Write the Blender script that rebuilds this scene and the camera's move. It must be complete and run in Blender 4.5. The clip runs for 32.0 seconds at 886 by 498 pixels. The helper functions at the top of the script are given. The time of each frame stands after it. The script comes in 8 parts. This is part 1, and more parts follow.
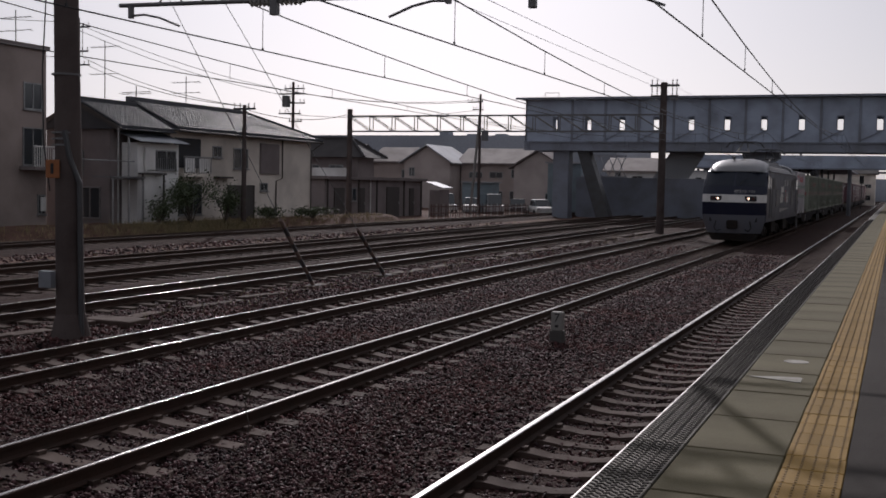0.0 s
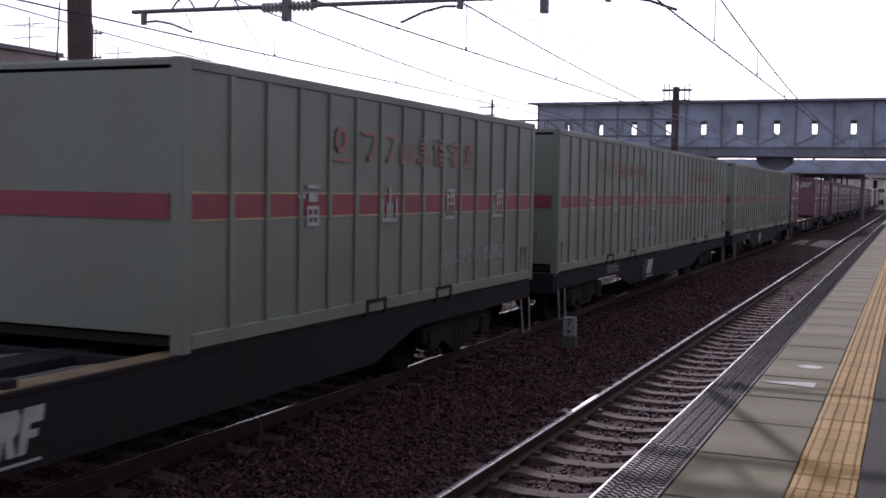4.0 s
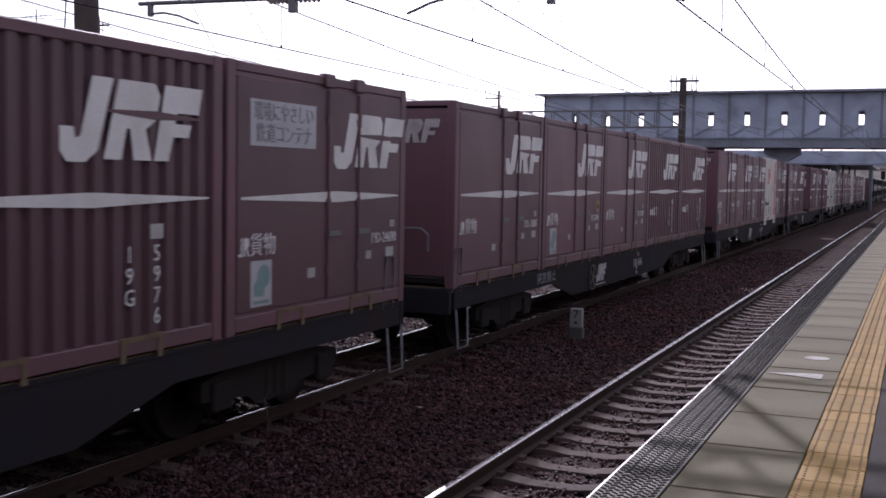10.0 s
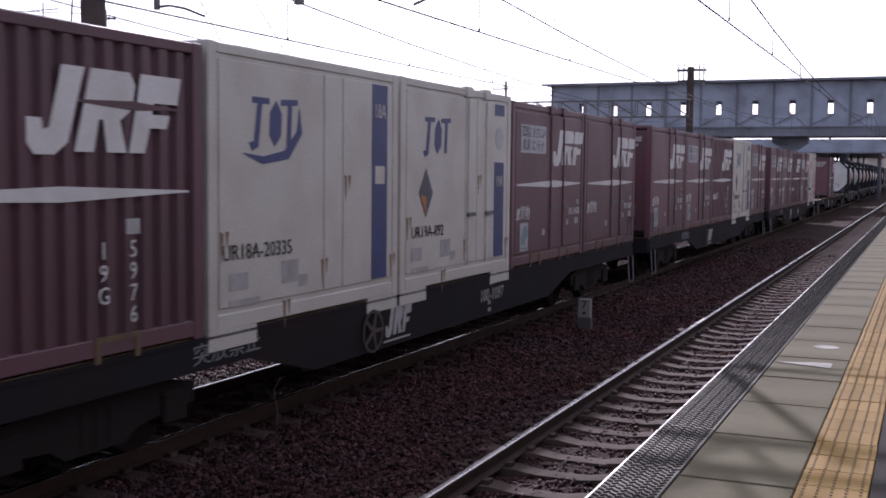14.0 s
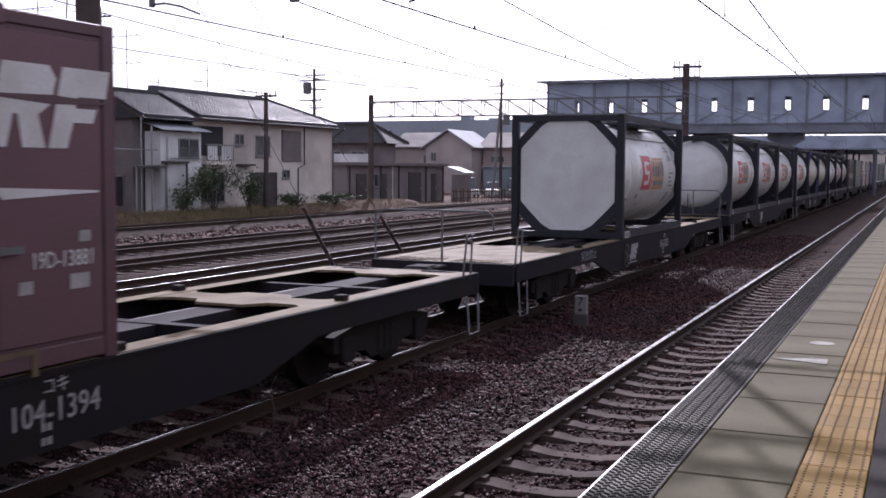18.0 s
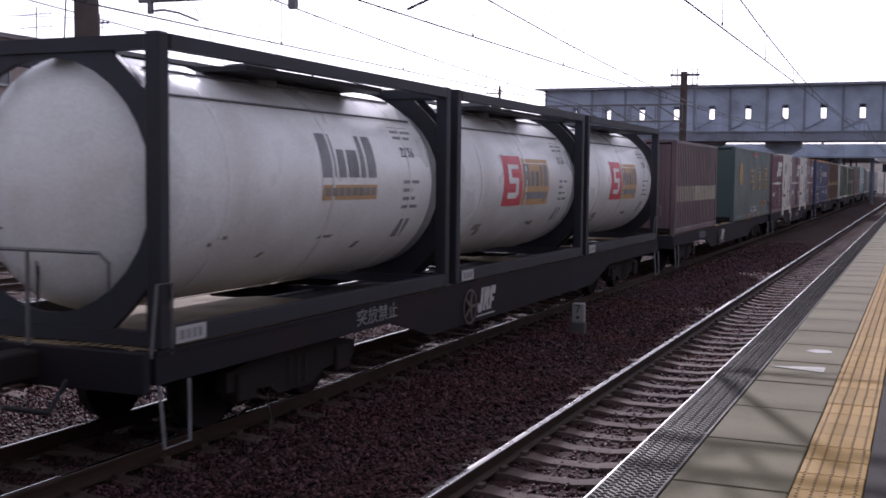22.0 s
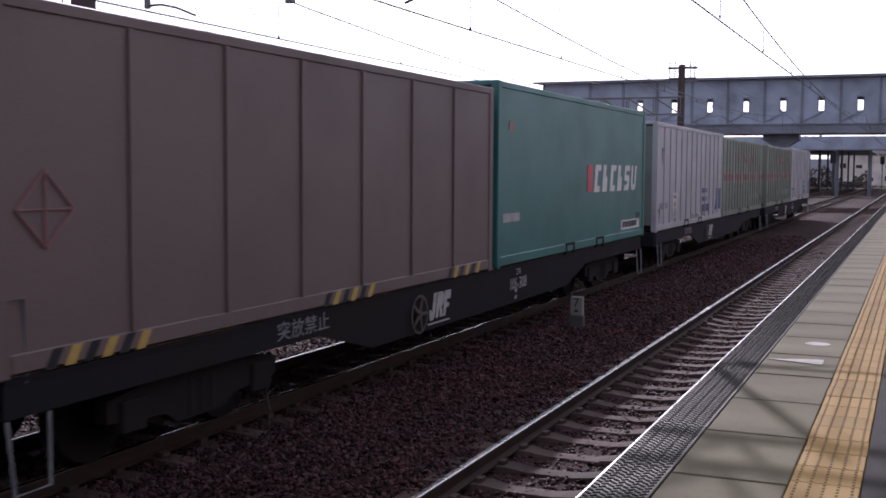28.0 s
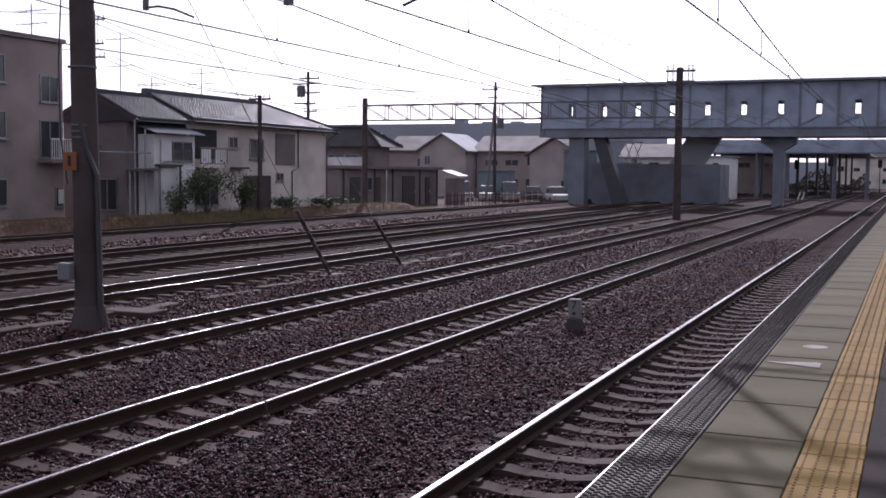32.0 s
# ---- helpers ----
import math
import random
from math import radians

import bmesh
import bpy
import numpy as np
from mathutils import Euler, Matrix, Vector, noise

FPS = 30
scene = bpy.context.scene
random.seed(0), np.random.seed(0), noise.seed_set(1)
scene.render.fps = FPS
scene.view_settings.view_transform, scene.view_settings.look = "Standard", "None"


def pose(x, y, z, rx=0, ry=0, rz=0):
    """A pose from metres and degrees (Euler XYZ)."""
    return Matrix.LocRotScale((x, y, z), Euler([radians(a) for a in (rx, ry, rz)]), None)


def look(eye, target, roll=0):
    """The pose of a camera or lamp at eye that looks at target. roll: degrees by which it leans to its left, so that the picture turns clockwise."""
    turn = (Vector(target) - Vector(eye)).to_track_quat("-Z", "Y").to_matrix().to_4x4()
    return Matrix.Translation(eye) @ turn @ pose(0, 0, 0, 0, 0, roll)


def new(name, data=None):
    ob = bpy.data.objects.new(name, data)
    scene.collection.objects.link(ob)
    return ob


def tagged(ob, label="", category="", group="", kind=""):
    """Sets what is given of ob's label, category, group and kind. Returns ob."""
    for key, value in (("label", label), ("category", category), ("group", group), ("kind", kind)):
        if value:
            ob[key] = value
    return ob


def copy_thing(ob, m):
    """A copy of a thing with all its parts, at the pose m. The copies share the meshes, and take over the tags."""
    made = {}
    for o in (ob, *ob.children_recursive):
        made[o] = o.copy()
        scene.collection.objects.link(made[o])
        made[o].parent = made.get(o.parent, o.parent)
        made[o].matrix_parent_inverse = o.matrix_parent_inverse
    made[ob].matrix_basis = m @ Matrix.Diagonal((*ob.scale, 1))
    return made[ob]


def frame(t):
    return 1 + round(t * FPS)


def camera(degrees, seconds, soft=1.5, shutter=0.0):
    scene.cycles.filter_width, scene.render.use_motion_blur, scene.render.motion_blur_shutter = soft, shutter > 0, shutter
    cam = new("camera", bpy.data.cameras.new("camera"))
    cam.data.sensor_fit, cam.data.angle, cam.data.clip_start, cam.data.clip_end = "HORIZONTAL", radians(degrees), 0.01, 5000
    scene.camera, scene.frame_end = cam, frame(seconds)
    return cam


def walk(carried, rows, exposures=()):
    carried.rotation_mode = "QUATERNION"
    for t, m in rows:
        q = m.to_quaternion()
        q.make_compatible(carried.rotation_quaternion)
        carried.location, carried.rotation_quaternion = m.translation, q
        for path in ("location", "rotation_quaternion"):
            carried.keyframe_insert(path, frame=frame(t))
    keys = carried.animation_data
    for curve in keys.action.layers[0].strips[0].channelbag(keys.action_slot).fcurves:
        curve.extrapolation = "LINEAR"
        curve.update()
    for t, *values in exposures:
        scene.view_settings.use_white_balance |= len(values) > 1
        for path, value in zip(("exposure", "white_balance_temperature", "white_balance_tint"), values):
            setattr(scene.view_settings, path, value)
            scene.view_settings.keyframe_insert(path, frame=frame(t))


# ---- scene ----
# The camera is held by hand on the platform: it stands in one place and only turns a little.
import collections

EYE_Z = 2.452                       # metres above the rail tops (z = 0)
LENS = 43.5
cam = camera(LENS, 32.0, soft=1.7, shutter=0.08)
TURNS = [
    (0.0, 22.16, -3.37, 1.11), (0.5, 22.21, -3.22, 1.09), (1.0, 22.22, -3.09, 1.03), (1.5, 22.31, -3.09, 1.15), (2.0, 22.41, -3.08, 1.09),
    (2.5, 22.53, -3.12, 1.09), (3.0, 22.59, -3.08, 0.98), (3.5, 22.72, -3.08, 1.01), (5.5, 22.84, -3.31, 0.98), (6.0, 22.91, -3.40, 0.98),
    (6.5, 23.11, -3.54, 0.86), (7.0, 23.05, -3.65, 0.85), (7.5, 22.99, -3.66, 0.90), (8.0, 23.14, -3.73, 0.86), (8.5, 23.08, -3.65, 0.73),
    (9.0, 23.06, -3.62, 0.75), (9.5, 23.03, -3.57, 0.86), (10.0, 23.12, -3.56, 0.95), (10.5, 23.22, -3.77, 0.84), (11.0, 23.39, -4.03, 0.88),
    (11.5, 23.47, -4.24, 0.79), (12.0, 23.61, -4.61, 0.94), (12.5, 23.43, -4.49, 0.93), (13.0, 23.53, -4.47, 0.74), (13.5, 23.58, -4.20, 0.61),
    (14.0, 23.52, -4.02, 0.57), (14.5, 23.36, -4.08, 0.70), (16.5, 23.13, -3.81, 0.67), (17.0, 23.18, -3.89, 0.57), (17.5, 23.21, -4.00, 0.48),
    (18.0, 23.32, -4.16, 0.42), (18.5, 23.57, -4.23, 0.37), (19.0, 23.45, -4.24, 0.43), (19.5, 23.40, -4.09, 0.42), (20.0, 23.15, -4.28, 0.57),
    (20.5, 23.19, -4.35, 0.57), (21.0, 23.21, -4.18, 0.58), (21.5, 23.07, -4.05, 0.67), (22.0, 23.20, -3.79, 0.59), (22.5, 23.14, -3.81, 0.51),
    (23.0, 23.13, -4.00, 0.46), (23.5, 23.28, -4.08, 0.46), (24.0, 23.28, -4.13, 0.52), (24.5, 23.12, -4.12, 0.50), (25.0, 22.84, -4.17, 0.62),
    (25.5, 22.71, -4.30, 0.61), (27.5, 22.99, -4.27, 0.49), (28.0, 23.11, -4.10, 0.38), (28.5, 22.91, -4.17, 0.24), (29.0, 22.88, -4.04, 0.34),
    (29.5, 22.93, -4.06, 0.32), (30.0, 23.03, -4.22, 0.42), (30.5, 23.03, -4.26, 0.38), (31.0, 22.99, -4.19, 0.39), (31.5, 22.99, -4.09, 0.31),
    (32.0, 23.00, -3.98, 0.50),
]
EXPOSURES = [(t, stops, 6050 if t < 3 else 5620, 20 if t < 3 else 29) for t, stops in (
    (0.0, -0.92), (2.0, -0.8), (3.0, -0.22), (3.5, -0.1), (6.0, 0.0), (9.0, 0.1), (14.0, 0.1), (19.0, 0.2), (24.0, 0.2), (28.0, 0.18), (30.5, 0.05), (32.0, -0.2))]
walk(cam, [(t, pose(0, 0, EYE_Z, 90 + pitch, 0, yaw) @ pose(0, 0, 0, 0, 0, roll)) for t, yaw, pitch, roll in TURNS],
     EXPOSURES)

# ---- light: a low hazy sun ahead and to the left, and its sky ----
SUN_AZ, SUN_EL = 23.0, 30.0         # degrees left of the line of the tracks, and above the horizon
world = bpy.data.worlds.new("world")
scene.world = world
world.use_nodes = True
wn = world.node_tree.nodes
sky = wn.new("ShaderNodeTexSky")
sky.sky_type = "NISHITA"
sky.sun_disc = False
sky.sun_elevation, sky.sun_rotation = radians(SUN_EL), radians(-SUN_AZ)
sky.air_density, sky.dust_density, sky.ozone_density = 1.0, 2.0, 1.0
wn["Background"].inputs["Strength"].default_value = 0.115
pale = wn.new("ShaderNodeHueSaturation")      # a pale winter haze: little colour in the sky
pale.inputs["Saturation"].default_value = 0.4
haze = wn.new("ShaderNodeMix")                # nearly half of the light is spread evenly by the haze
haze.data_type = "RGBA"
haze.inputs["Factor"].default_value = 0.45
haze.inputs["B"].default_value = (9.3, 9.3, 8.7, 1)
world.node_tree.links.new(sky.outputs["Color"], pale.inputs["Color"])
world.node_tree.links.new(pale.outputs["Color"], haze.inputs["A"])
world.node_tree.links.new(haze.outputs["Result"], wn["Background"].inputs["Color"])
sun_lamp = bpy.data.lights.new("sun", "SUN")
sun_lamp.energy, sun_lamp.angle, sun_lamp.color = 3.8, radians(0.6), (1.0, 0.94, 0.84)
sun = new("sun", sun_lamp)
sa, se = radians(SUN_AZ), radians(SUN_EL)
sun.matrix_world = look((0, 0, 60), (math.sin(sa) * math.cos(se), -math.cos(sa) * math.cos(se), 60 - math.sin(se)))


# ---- materials ----
MATS = {}


def mat(name, colour, rough=0.6, metal=0.0, dirt=(0.05, 0.045, 0.04), wear=0.3, scale=3.0, fine=40.0, bump=0.15,
        vary=0.0, emit=0.0, spec=0.5):
    """A painted or raw surface: two scales of noise (stains and grain), a fine relief, and a spread from piece to piece."""
    if name in MATS:
        return MATS[name]
    m = bpy.data.materials.new(name)
    m.use_nodes = True
    n, l = m.node_tree.nodes, m.node_tree.links
    b = n["Principled BSDF"]
    co = n.new("ShaderNodeTexCoord")
    big = n.new("ShaderNodeTexNoise")
    big.inputs["Scale"].default_value, big.inputs["Detail"].default_value = scale, 5.0
    small = n.new("ShaderNodeTexNoise")
    small.inputs["Scale"].default_value, small.inputs["Detail"].default_value = fine, 3.0
    l.new(co.outputs["Object"], big.inputs["Vector"])
    l.new(co.outputs["Object"], small.inputs["Vector"])
    ramp = n.new("ShaderNodeValToRGB")
    ramp.color_ramp.elements[0].position, ramp.color_ramp.elements[1].position = 0.42, 0.72
    ramp.color_ramp.elements[0].color, ramp.color_ramp.elements[1].color = (0, 0, 0, 1), (1, 1, 1, 1)
    l.new(big.outputs["Fac"], ramp.inputs["Fac"])
    amount = n.new("ShaderNodeMath")
    amount.operation = "MULTIPLY"
    amount.inputs[1].default_value = wear
    l.new(ramp.outputs["Color"], amount.inputs[0])
    mix = n.new("ShaderNodeMix")
    mix.data_type = "RGBA"
    mix.inputs["A"].default_value, mix.inputs["B"].default_value = (*colour, 1), (*dirt, 1)
    l.new(amount.outputs[0], mix.inputs["Factor"])
    hsv = n.new("ShaderNodeHueSaturation")
    span = n.new("ShaderNodeMapRange")
    span.inputs["To Min"].default_value, span.inputs["To Max"].default_value = 0.8, 1.2
    l.new(small.outputs["Fac"], span.inputs["Value"])
    l.new(mix.outputs["Result"], hsv.inputs["Color"])
    if vary:
        info = n.new("ShaderNodeObjectInfo")
        each = n.new("ShaderNodeMapRange")
        each.inputs["To Min"].default_value, each.inputs["To Max"].default_value = 1 - vary, 1 + vary
        l.new(info.outputs["Random"], each.inputs["Value"])
        both = n.new("ShaderNodeMath")
        both.operation = "MULTIPLY"
        l.new(span.outputs["Result"], both.inputs[0])
        l.new(each.outputs["Result"], both.inputs[1])
        l.new(both.outputs[0], hsv.inputs["Value"])
    else:
        l.new(span.outputs["Result"], hsv.inputs["Value"])
    l.new(hsv.outputs["Color"], b.inputs["Base Color"])
    rr = n.new("ShaderNodeMapRange")
    rr.inputs["To Min"].default_value, rr.inputs["To Max"].default_value = max(0.03, rough - 0.12), min(1, rough + 0.12)
    l.new(big.outputs["Fac"], rr.inputs["Value"])
    l.new(rr.outputs["Result"], b.inputs["Roughness"])
    b.inputs["Metallic"].default_value = metal
    b.inputs["Specular IOR Level"].default_value = spec
    if bump:
        bp = n.new("ShaderNodeBump")
        bp.inputs["Strength"].default_value, bp.inputs["Distance"].default_value = bump, 0.01
        l.new(small.outputs["Fac"], bp.inputs["Height"])
        l.new(bp.outputs["Normal"], b.inputs["Normal"])
    if emit:
        b.inputs["Emission Color"].default_value, b.inputs["Emission Strength"].default_value = (*colour, 1), emit
    MATS[name] = m
    return m


def island(m, low=0.6, high=1.4):
    """Spread the brightness of a material from loose piece to loose piece of one mesh."""
    n, l = m.node_tree.nodes, m.node_tree.links
    b = n["Principled BSDF"]
    src = b.inputs["Base Color"].links[0].from_socket
    geo, span, hsv = n.new("ShaderNodeNewGeometry"), n.new("ShaderNodeMapRange"), n.new("ShaderNodeHueSaturation")
    span.inputs["To Min"].default_value, span.inputs["To Max"].default_value = low, high
    l.new(geo.outputs["Random Per Island"], span.inputs["Value"])
    l.new(span.outputs["Result"], hsv.inputs["Value"])
    l.new(src, hsv.inputs["Color"])
    l.new(hsv.outputs["Color"], b.inputs["Base Color"])
    return m


def glass(name, tint=(0.02, 0.025, 0.03), rough=0.05):
    """A dark window pane seen from outside: a glossy coat over the dim room behind it."""
    return mat(name, tint, rough, 0.0, wear=0.1, bump=0.0, spec=0.8)


def ballast_mat(name, a, b_, scale):
    """Crushed stone: cells of many sizes, each of its own grey or rust."""
    m = bpy.data.materials.new(name)
    m.use_nodes = True
    n, l = m.node_tree.nodes, m.node_tree.links
    b = n["Principled BSDF"]
    co = n.new("ShaderNodeTexCoord")
    vor = n.new("ShaderNodeTexVoronoi")
    vor.inputs["Scale"].default_value = scale
    big = n.new("ShaderNodeTexNoise")
    big.inputs["Scale"].default_value, big.inputs["Detail"].default_value = 0.35, 6.0
    sep = n.new("ShaderNodeSeparateColor")
    l.new(co.outputs["Object"], vor.inputs["Vector"])
    l.new(co.outputs["Object"], big.inputs["Vector"])
    l.new(vor.outputs["Color"], sep.inputs["Color"])
    ramp = n.new("ShaderNodeValToRGB")
    ramp.color_ramp.elements[0].color, ramp.color_ramp.elements[1].color = (*a, 1), (*b_, 1)
    l.new(sep.outputs["Red"], ramp.inputs["Fac"])
    rust = n.new("ShaderNodeMix")
    rust.data_type = "RGBA"
    rust.inputs["B"].default_value = (0.045, 0.026, 0.019, 1)
    l.new(ramp.outputs["Color"], rust.inputs["A"])
    rr = n.new("ShaderNodeMapRange")
    rr.inputs["From Min"].default_value, rr.inputs["From Max"].default_value = 0.4, 0.7
    rr.inputs["To Max"].default_value = 0.75
    l.new(big.outputs["Fac"], rr.inputs["Value"])
    l.new(rr.outputs["Result"], rust.inputs["Factor"])
    l.new(rust.outputs["Result"], b.inputs["Base Color"])
    b.inputs["Roughness"].default_value = 0.85
    bp = n.new("ShaderNodeBump")
    bp.inputs["Strength"].default_value, bp.inputs["Distance"].default_value = 0.9, 0.03
    l.new(vor.outputs["Distance"], bp.inputs["Height"])
    l.new(bp.outputs["Normal"], b.inputs["Normal"])
    MATS[name] = m
    return m


BALLAST = ballast_mat("ballast", (0.011, 0.0055, 0.0048), (0.052, 0.027, 0.022), 26)
# Random stone tones, spread wide so that sun glints lie in the colour.
STONE = island(mat("ballast_stone", (0.033, 0.0175, 0.0185), 0.6, 0, (0.048, 0.019, 0.0165), 0.85, 0.5, 30, 0.3, spec=0.07), 0.15, 3.0)
EARTH = mat("yard_earth", (0.115, 0.066, 0.05), 0.9, 0, (0.05, 0.03, 0.024), 0.85, 0.6, 9, 1.0)
RAIL_TOP = mat("polished_rail_head", (0.3, 0.285, 0.275), 0.17, 1.0, (0.22, 0.2, 0.19), 0.3, 2, 60, 0.0)
RAIL_NEAR = mat("broad_polished_rail_head", (0.42, 0.405, 0.395), 0.28, 1.0, (0.42, 0.39, 0.36), 0.3, 2, 60, 0.0)
RAIL_RUST = mat("rusty_rail_web", (0.05, 0.028, 0.021), 0.75, 0.2, (0.03, 0.025, 0.02), 0.6, 3, 50, 0.3)
SLEEPER = mat("sleeper_concrete", (0.078, 0.055, 0.046), 0.8, 0, (0.05, 0.033, 0.027), 0.7, 2.5, 60, 0.3, 0.25)
TIMBER = mat("old_timber", (0.075, 0.055, 0.045), 0.85, 0, (0.04, 0.035, 0.03), 0.6, 5, 60, 0.4, 0.2)
CONCRETE = mat("platform_concrete", (0.12, 0.105, 0.062), 0.8, 0, (0.068, 0.059, 0.036), 0.9, 1.2, 90, 0.2, 0.1)
ASPHALT = mat("platform_asphalt", (0.042, 0.037, 0.033), 0.85, 0, (0.036, 0.032, 0.029), 0.6, 1.5, 150, 0.4)
TACTILE = mat("yellow_tactile_tile", (0.26, 0.16, 0.042), 0.65, 0, (0.25, 0.155, 0.05), 0.5, 3, 60, 0.1, 0.12)
GRATING = mat("anti_slip_plate", (0.082, 0.075, 0.06), 0.55, 0.2, (0.08, 0.07, 0.065), 0.6, 2, 70, 0.1)
GROOVE = mat("groove_dirt_and_shade", (0.035, 0.032, 0.03), 0.9, wear=0.4)
STEEL = mat("galvanised_steel", (0.13, 0.132, 0.135), 0.55, 0.3, (0.12, 0.1, 0.09), 0.5, 2, 50, 0.08)
DARKSTEEL = mat("dark_painted_steel", (0.06, 0.062, 0.066), 0.5, 0.3, (0.04, 0.03, 0.025), 0.5, 2, 50, 0.1)
POLE_CONC = mat("concrete_pole", (0.23, 0.22, 0.21), 0.8, 0, (0.12, 0.11, 0.1), 0.6, 1.5, 60, 0.2)
# Darker copy of the pole concrete, with the backlit silhouette in its colour.
BACKLIT_CONC = mat("backlit_concrete_pole", (0.085, 0.068, 0.064), 0.85, 0, (0.04, 0.03, 0.028), 0.6, 1.5, 60, 0.25)
WIRE = mat("wire", (0.03, 0.03, 0.032), 0.5, 0.6, wear=0.2, bump=0)
PORCELAIN = mat("porcelain", (0.3, 0.29, 0.28), 0.25, wear=0.4, bump=0)
WHITE = mat("white_paint", (0.6, 0.59, 0.575), 0.5, 0, (0.4, 0.38, 0.34), 0.5, 2.5, 40, 0.05)
BLACK = mat("black_paint", (0.016, 0.016, 0.018), 0.5, 0, wear=0.3, bump=0.05, spec=0.25)
# dusty, porous surfaces have next to no gloss
for dusty in (BALLAST, EARTH, SLEEPER, TIMBER, CONCRETE, ASPHALT, TACTILE, GRATING, GROOVE, BACKLIT_CONC, POLE_CONC):
    dusty.node_tree.nodes["Principled BSDF"].inputs["Specular IOR Level"].default_value = 0.08
RAIL_RUST.node_tree.nodes["Principled BSDF"].inputs["Specular IOR Level"].default_value = 0.2


# ---- mesh tools ----
class Shape:
    """Collects boxes, prisms, tubes and plates into one mesh."""

    def __init__(self):
        self.v, self.f, self.m = [], [], []

    def add(self, verts, faces, mi=0):
        o = len(self.v)
        self.v += [tuple(p) for p in verts]
        self.f += [tuple(o + i for i in f) for f in faces]
        self.m += [mi] * len(faces)
        return self

    def box(self, x0, x1, y0, y1, z0, z1, mi=0, cut=0.0):
        """A box; cut bevels its upright and long edges."""
        if cut <= 0:
            v = [(x, y, z) for x in (x0, x1) for y in (y0, y1) for z in (z0, z1)]
            return self.add(v, [(0, 1, 3, 2), (4, 6, 7, 5), (0, 4, 5, 1), (2, 3, 7, 6), (0, 2, 6, 4), (1, 5, 7, 3)], mi)
        c = cut
        rings = []
        for z, d in ((z0, c), (z0 + c, 0), (z1 - c, 0), (z1, c)):
            a0, a1, b0, b1 = x0 + d, x1 - d, y0 + d, y1 - d
            k = c if d == 0 else c * 0.4
            rings.append([(a0 + k, b0, z), (a1 - k, b0, z), (a1, b0 + k, z), (a1, b1 - k, z), (a1 - k, b1, z),
                          (a0 + k, b1, z), (a0, b1 - k, z), (a0, b0 + k, z)])
        return self.loft(rings, mi)

    def loft(self, rings, mi=0, caps=True, closed=True):
        k = len(rings[0])
        v = [p for r in rings for p in r]
        f = []
        for i in range(len(rings) - 1):
            for j in range(k if closed else k - 1):
                a, b = i * k + j, i * k + (j + 1) % k
                f.append((a, b, b + k, a + k))
        if caps:
            f += [tuple(reversed(range(k))), tuple(range(len(v) - k, len(v)))]
        return self.add(v, f, mi)

    def tube(self, a, b, r, r2=None, n=8, mi=0, caps=True):
        """A round bar from a to b."""
        a, b = Vector(a), Vector(b)
        d = (b - a).normalized()
        u = d.cross(Vector((0, 0, 1)) if abs(d.z) < 0.9 else Vector((1, 0, 0))).normalized()
        w = d.cross(u)
        rings = []
        for p, q in ((a, r), (b, r if r2 is None else r2)):
            rings.append([p + (u * math.cos(t) + w * math.sin(t)) * q for t in [2 * math.pi * i / n for i in range(n)]])
        return self.loft(rings, mi, caps)

    def bar(self, a, b, w, h, mi=0):
        """A flat or square bar from a to b, w wide and h deep."""
        a, b = Vector(a), Vector(b)
        d = (b - a).normalized()
        u = d.cross(Vector((0, 0, 1)) if abs(d.z) < 0.95 else Vector((0, 1, 0))).normalized()
        n = u.cross(d)
        rings = [[p + u * sx * w / 2 + n * sz * h / 2 for sx, sz in ((-1, -1), (1, -1), (1, 1), (-1, 1))] for p in (a, b)]
        return self.loft(rings, mi)

    def path(self, pts, r, n=6, mi=0):
        """A round bar bent through the points."""
        pts = [Vector(p) for p in pts]
        rings, u = [], None
        for i, p in enumerate(pts):
            d = (pts[min(i + 1, len(pts) - 1)] - pts[max(i - 1, 0)]).normalized()
            if u is None:
                u = d.cross(Vector((0, 0, 1)) if abs(d.z) < 0.9 else Vector((1, 0, 0)))
            u = (u - d * u.dot(d)).normalized()
            w = d.cross(u)
            rings.append([p + (u * math.cos(t) + w * math.sin(t)) * r for t in [2 * math.pi * k / n for k in range(n)]])
        return self.loft(rings, mi)

    def plate(self, outline, axis, at, thick, mi=0):
        """A flat outline of (u, v) pairs made solid: axis x lies in yz, y in xz, z in xy."""
        def place(u, v, w):
            return {"x": (w, u, v), "y": (u, w, v), "z": (u, v, w)}[axis]
        return self.loft([[place(u, v, at) for u, v in outline], [place(u, v, at + thick) for u, v in outline]], mi)

    def disc(self, centre, axis, r, thick, n=20, mi=0):
        c = Vector(centre)
        d = {"x": Vector((1, 0, 0)), "y": Vector((0, 1, 0)), "z": Vector((0, 0, 1))}[axis] * thick
        return self.tube(c, c + d, r, n=n, mi=mi)


def mesh_of(name, s, mats, smooth=False):
    me = bpy.data.meshes.new(name)
    me.from_pydata(s.v, [], s.f)
    for m in (mats if isinstance(mats, (list, tuple)) else [mats]):
        me.materials.append(m)
    if any(s.m):
        me.polygons.foreach_set("material_index", s.m)
    bm = bmesh.new()
    bm.from_mesh(me)
    bmesh.ops.recalc_face_normals(bm, faces=bm.faces)
    bm.to_mesh(me)
    bm.free()
    if smooth:
        me.polygons.foreach_set("use_smooth", [True] * len(me.polygons))
        me.set_sharp_from_angle(angle=radians(40))
    me.update()
    return me


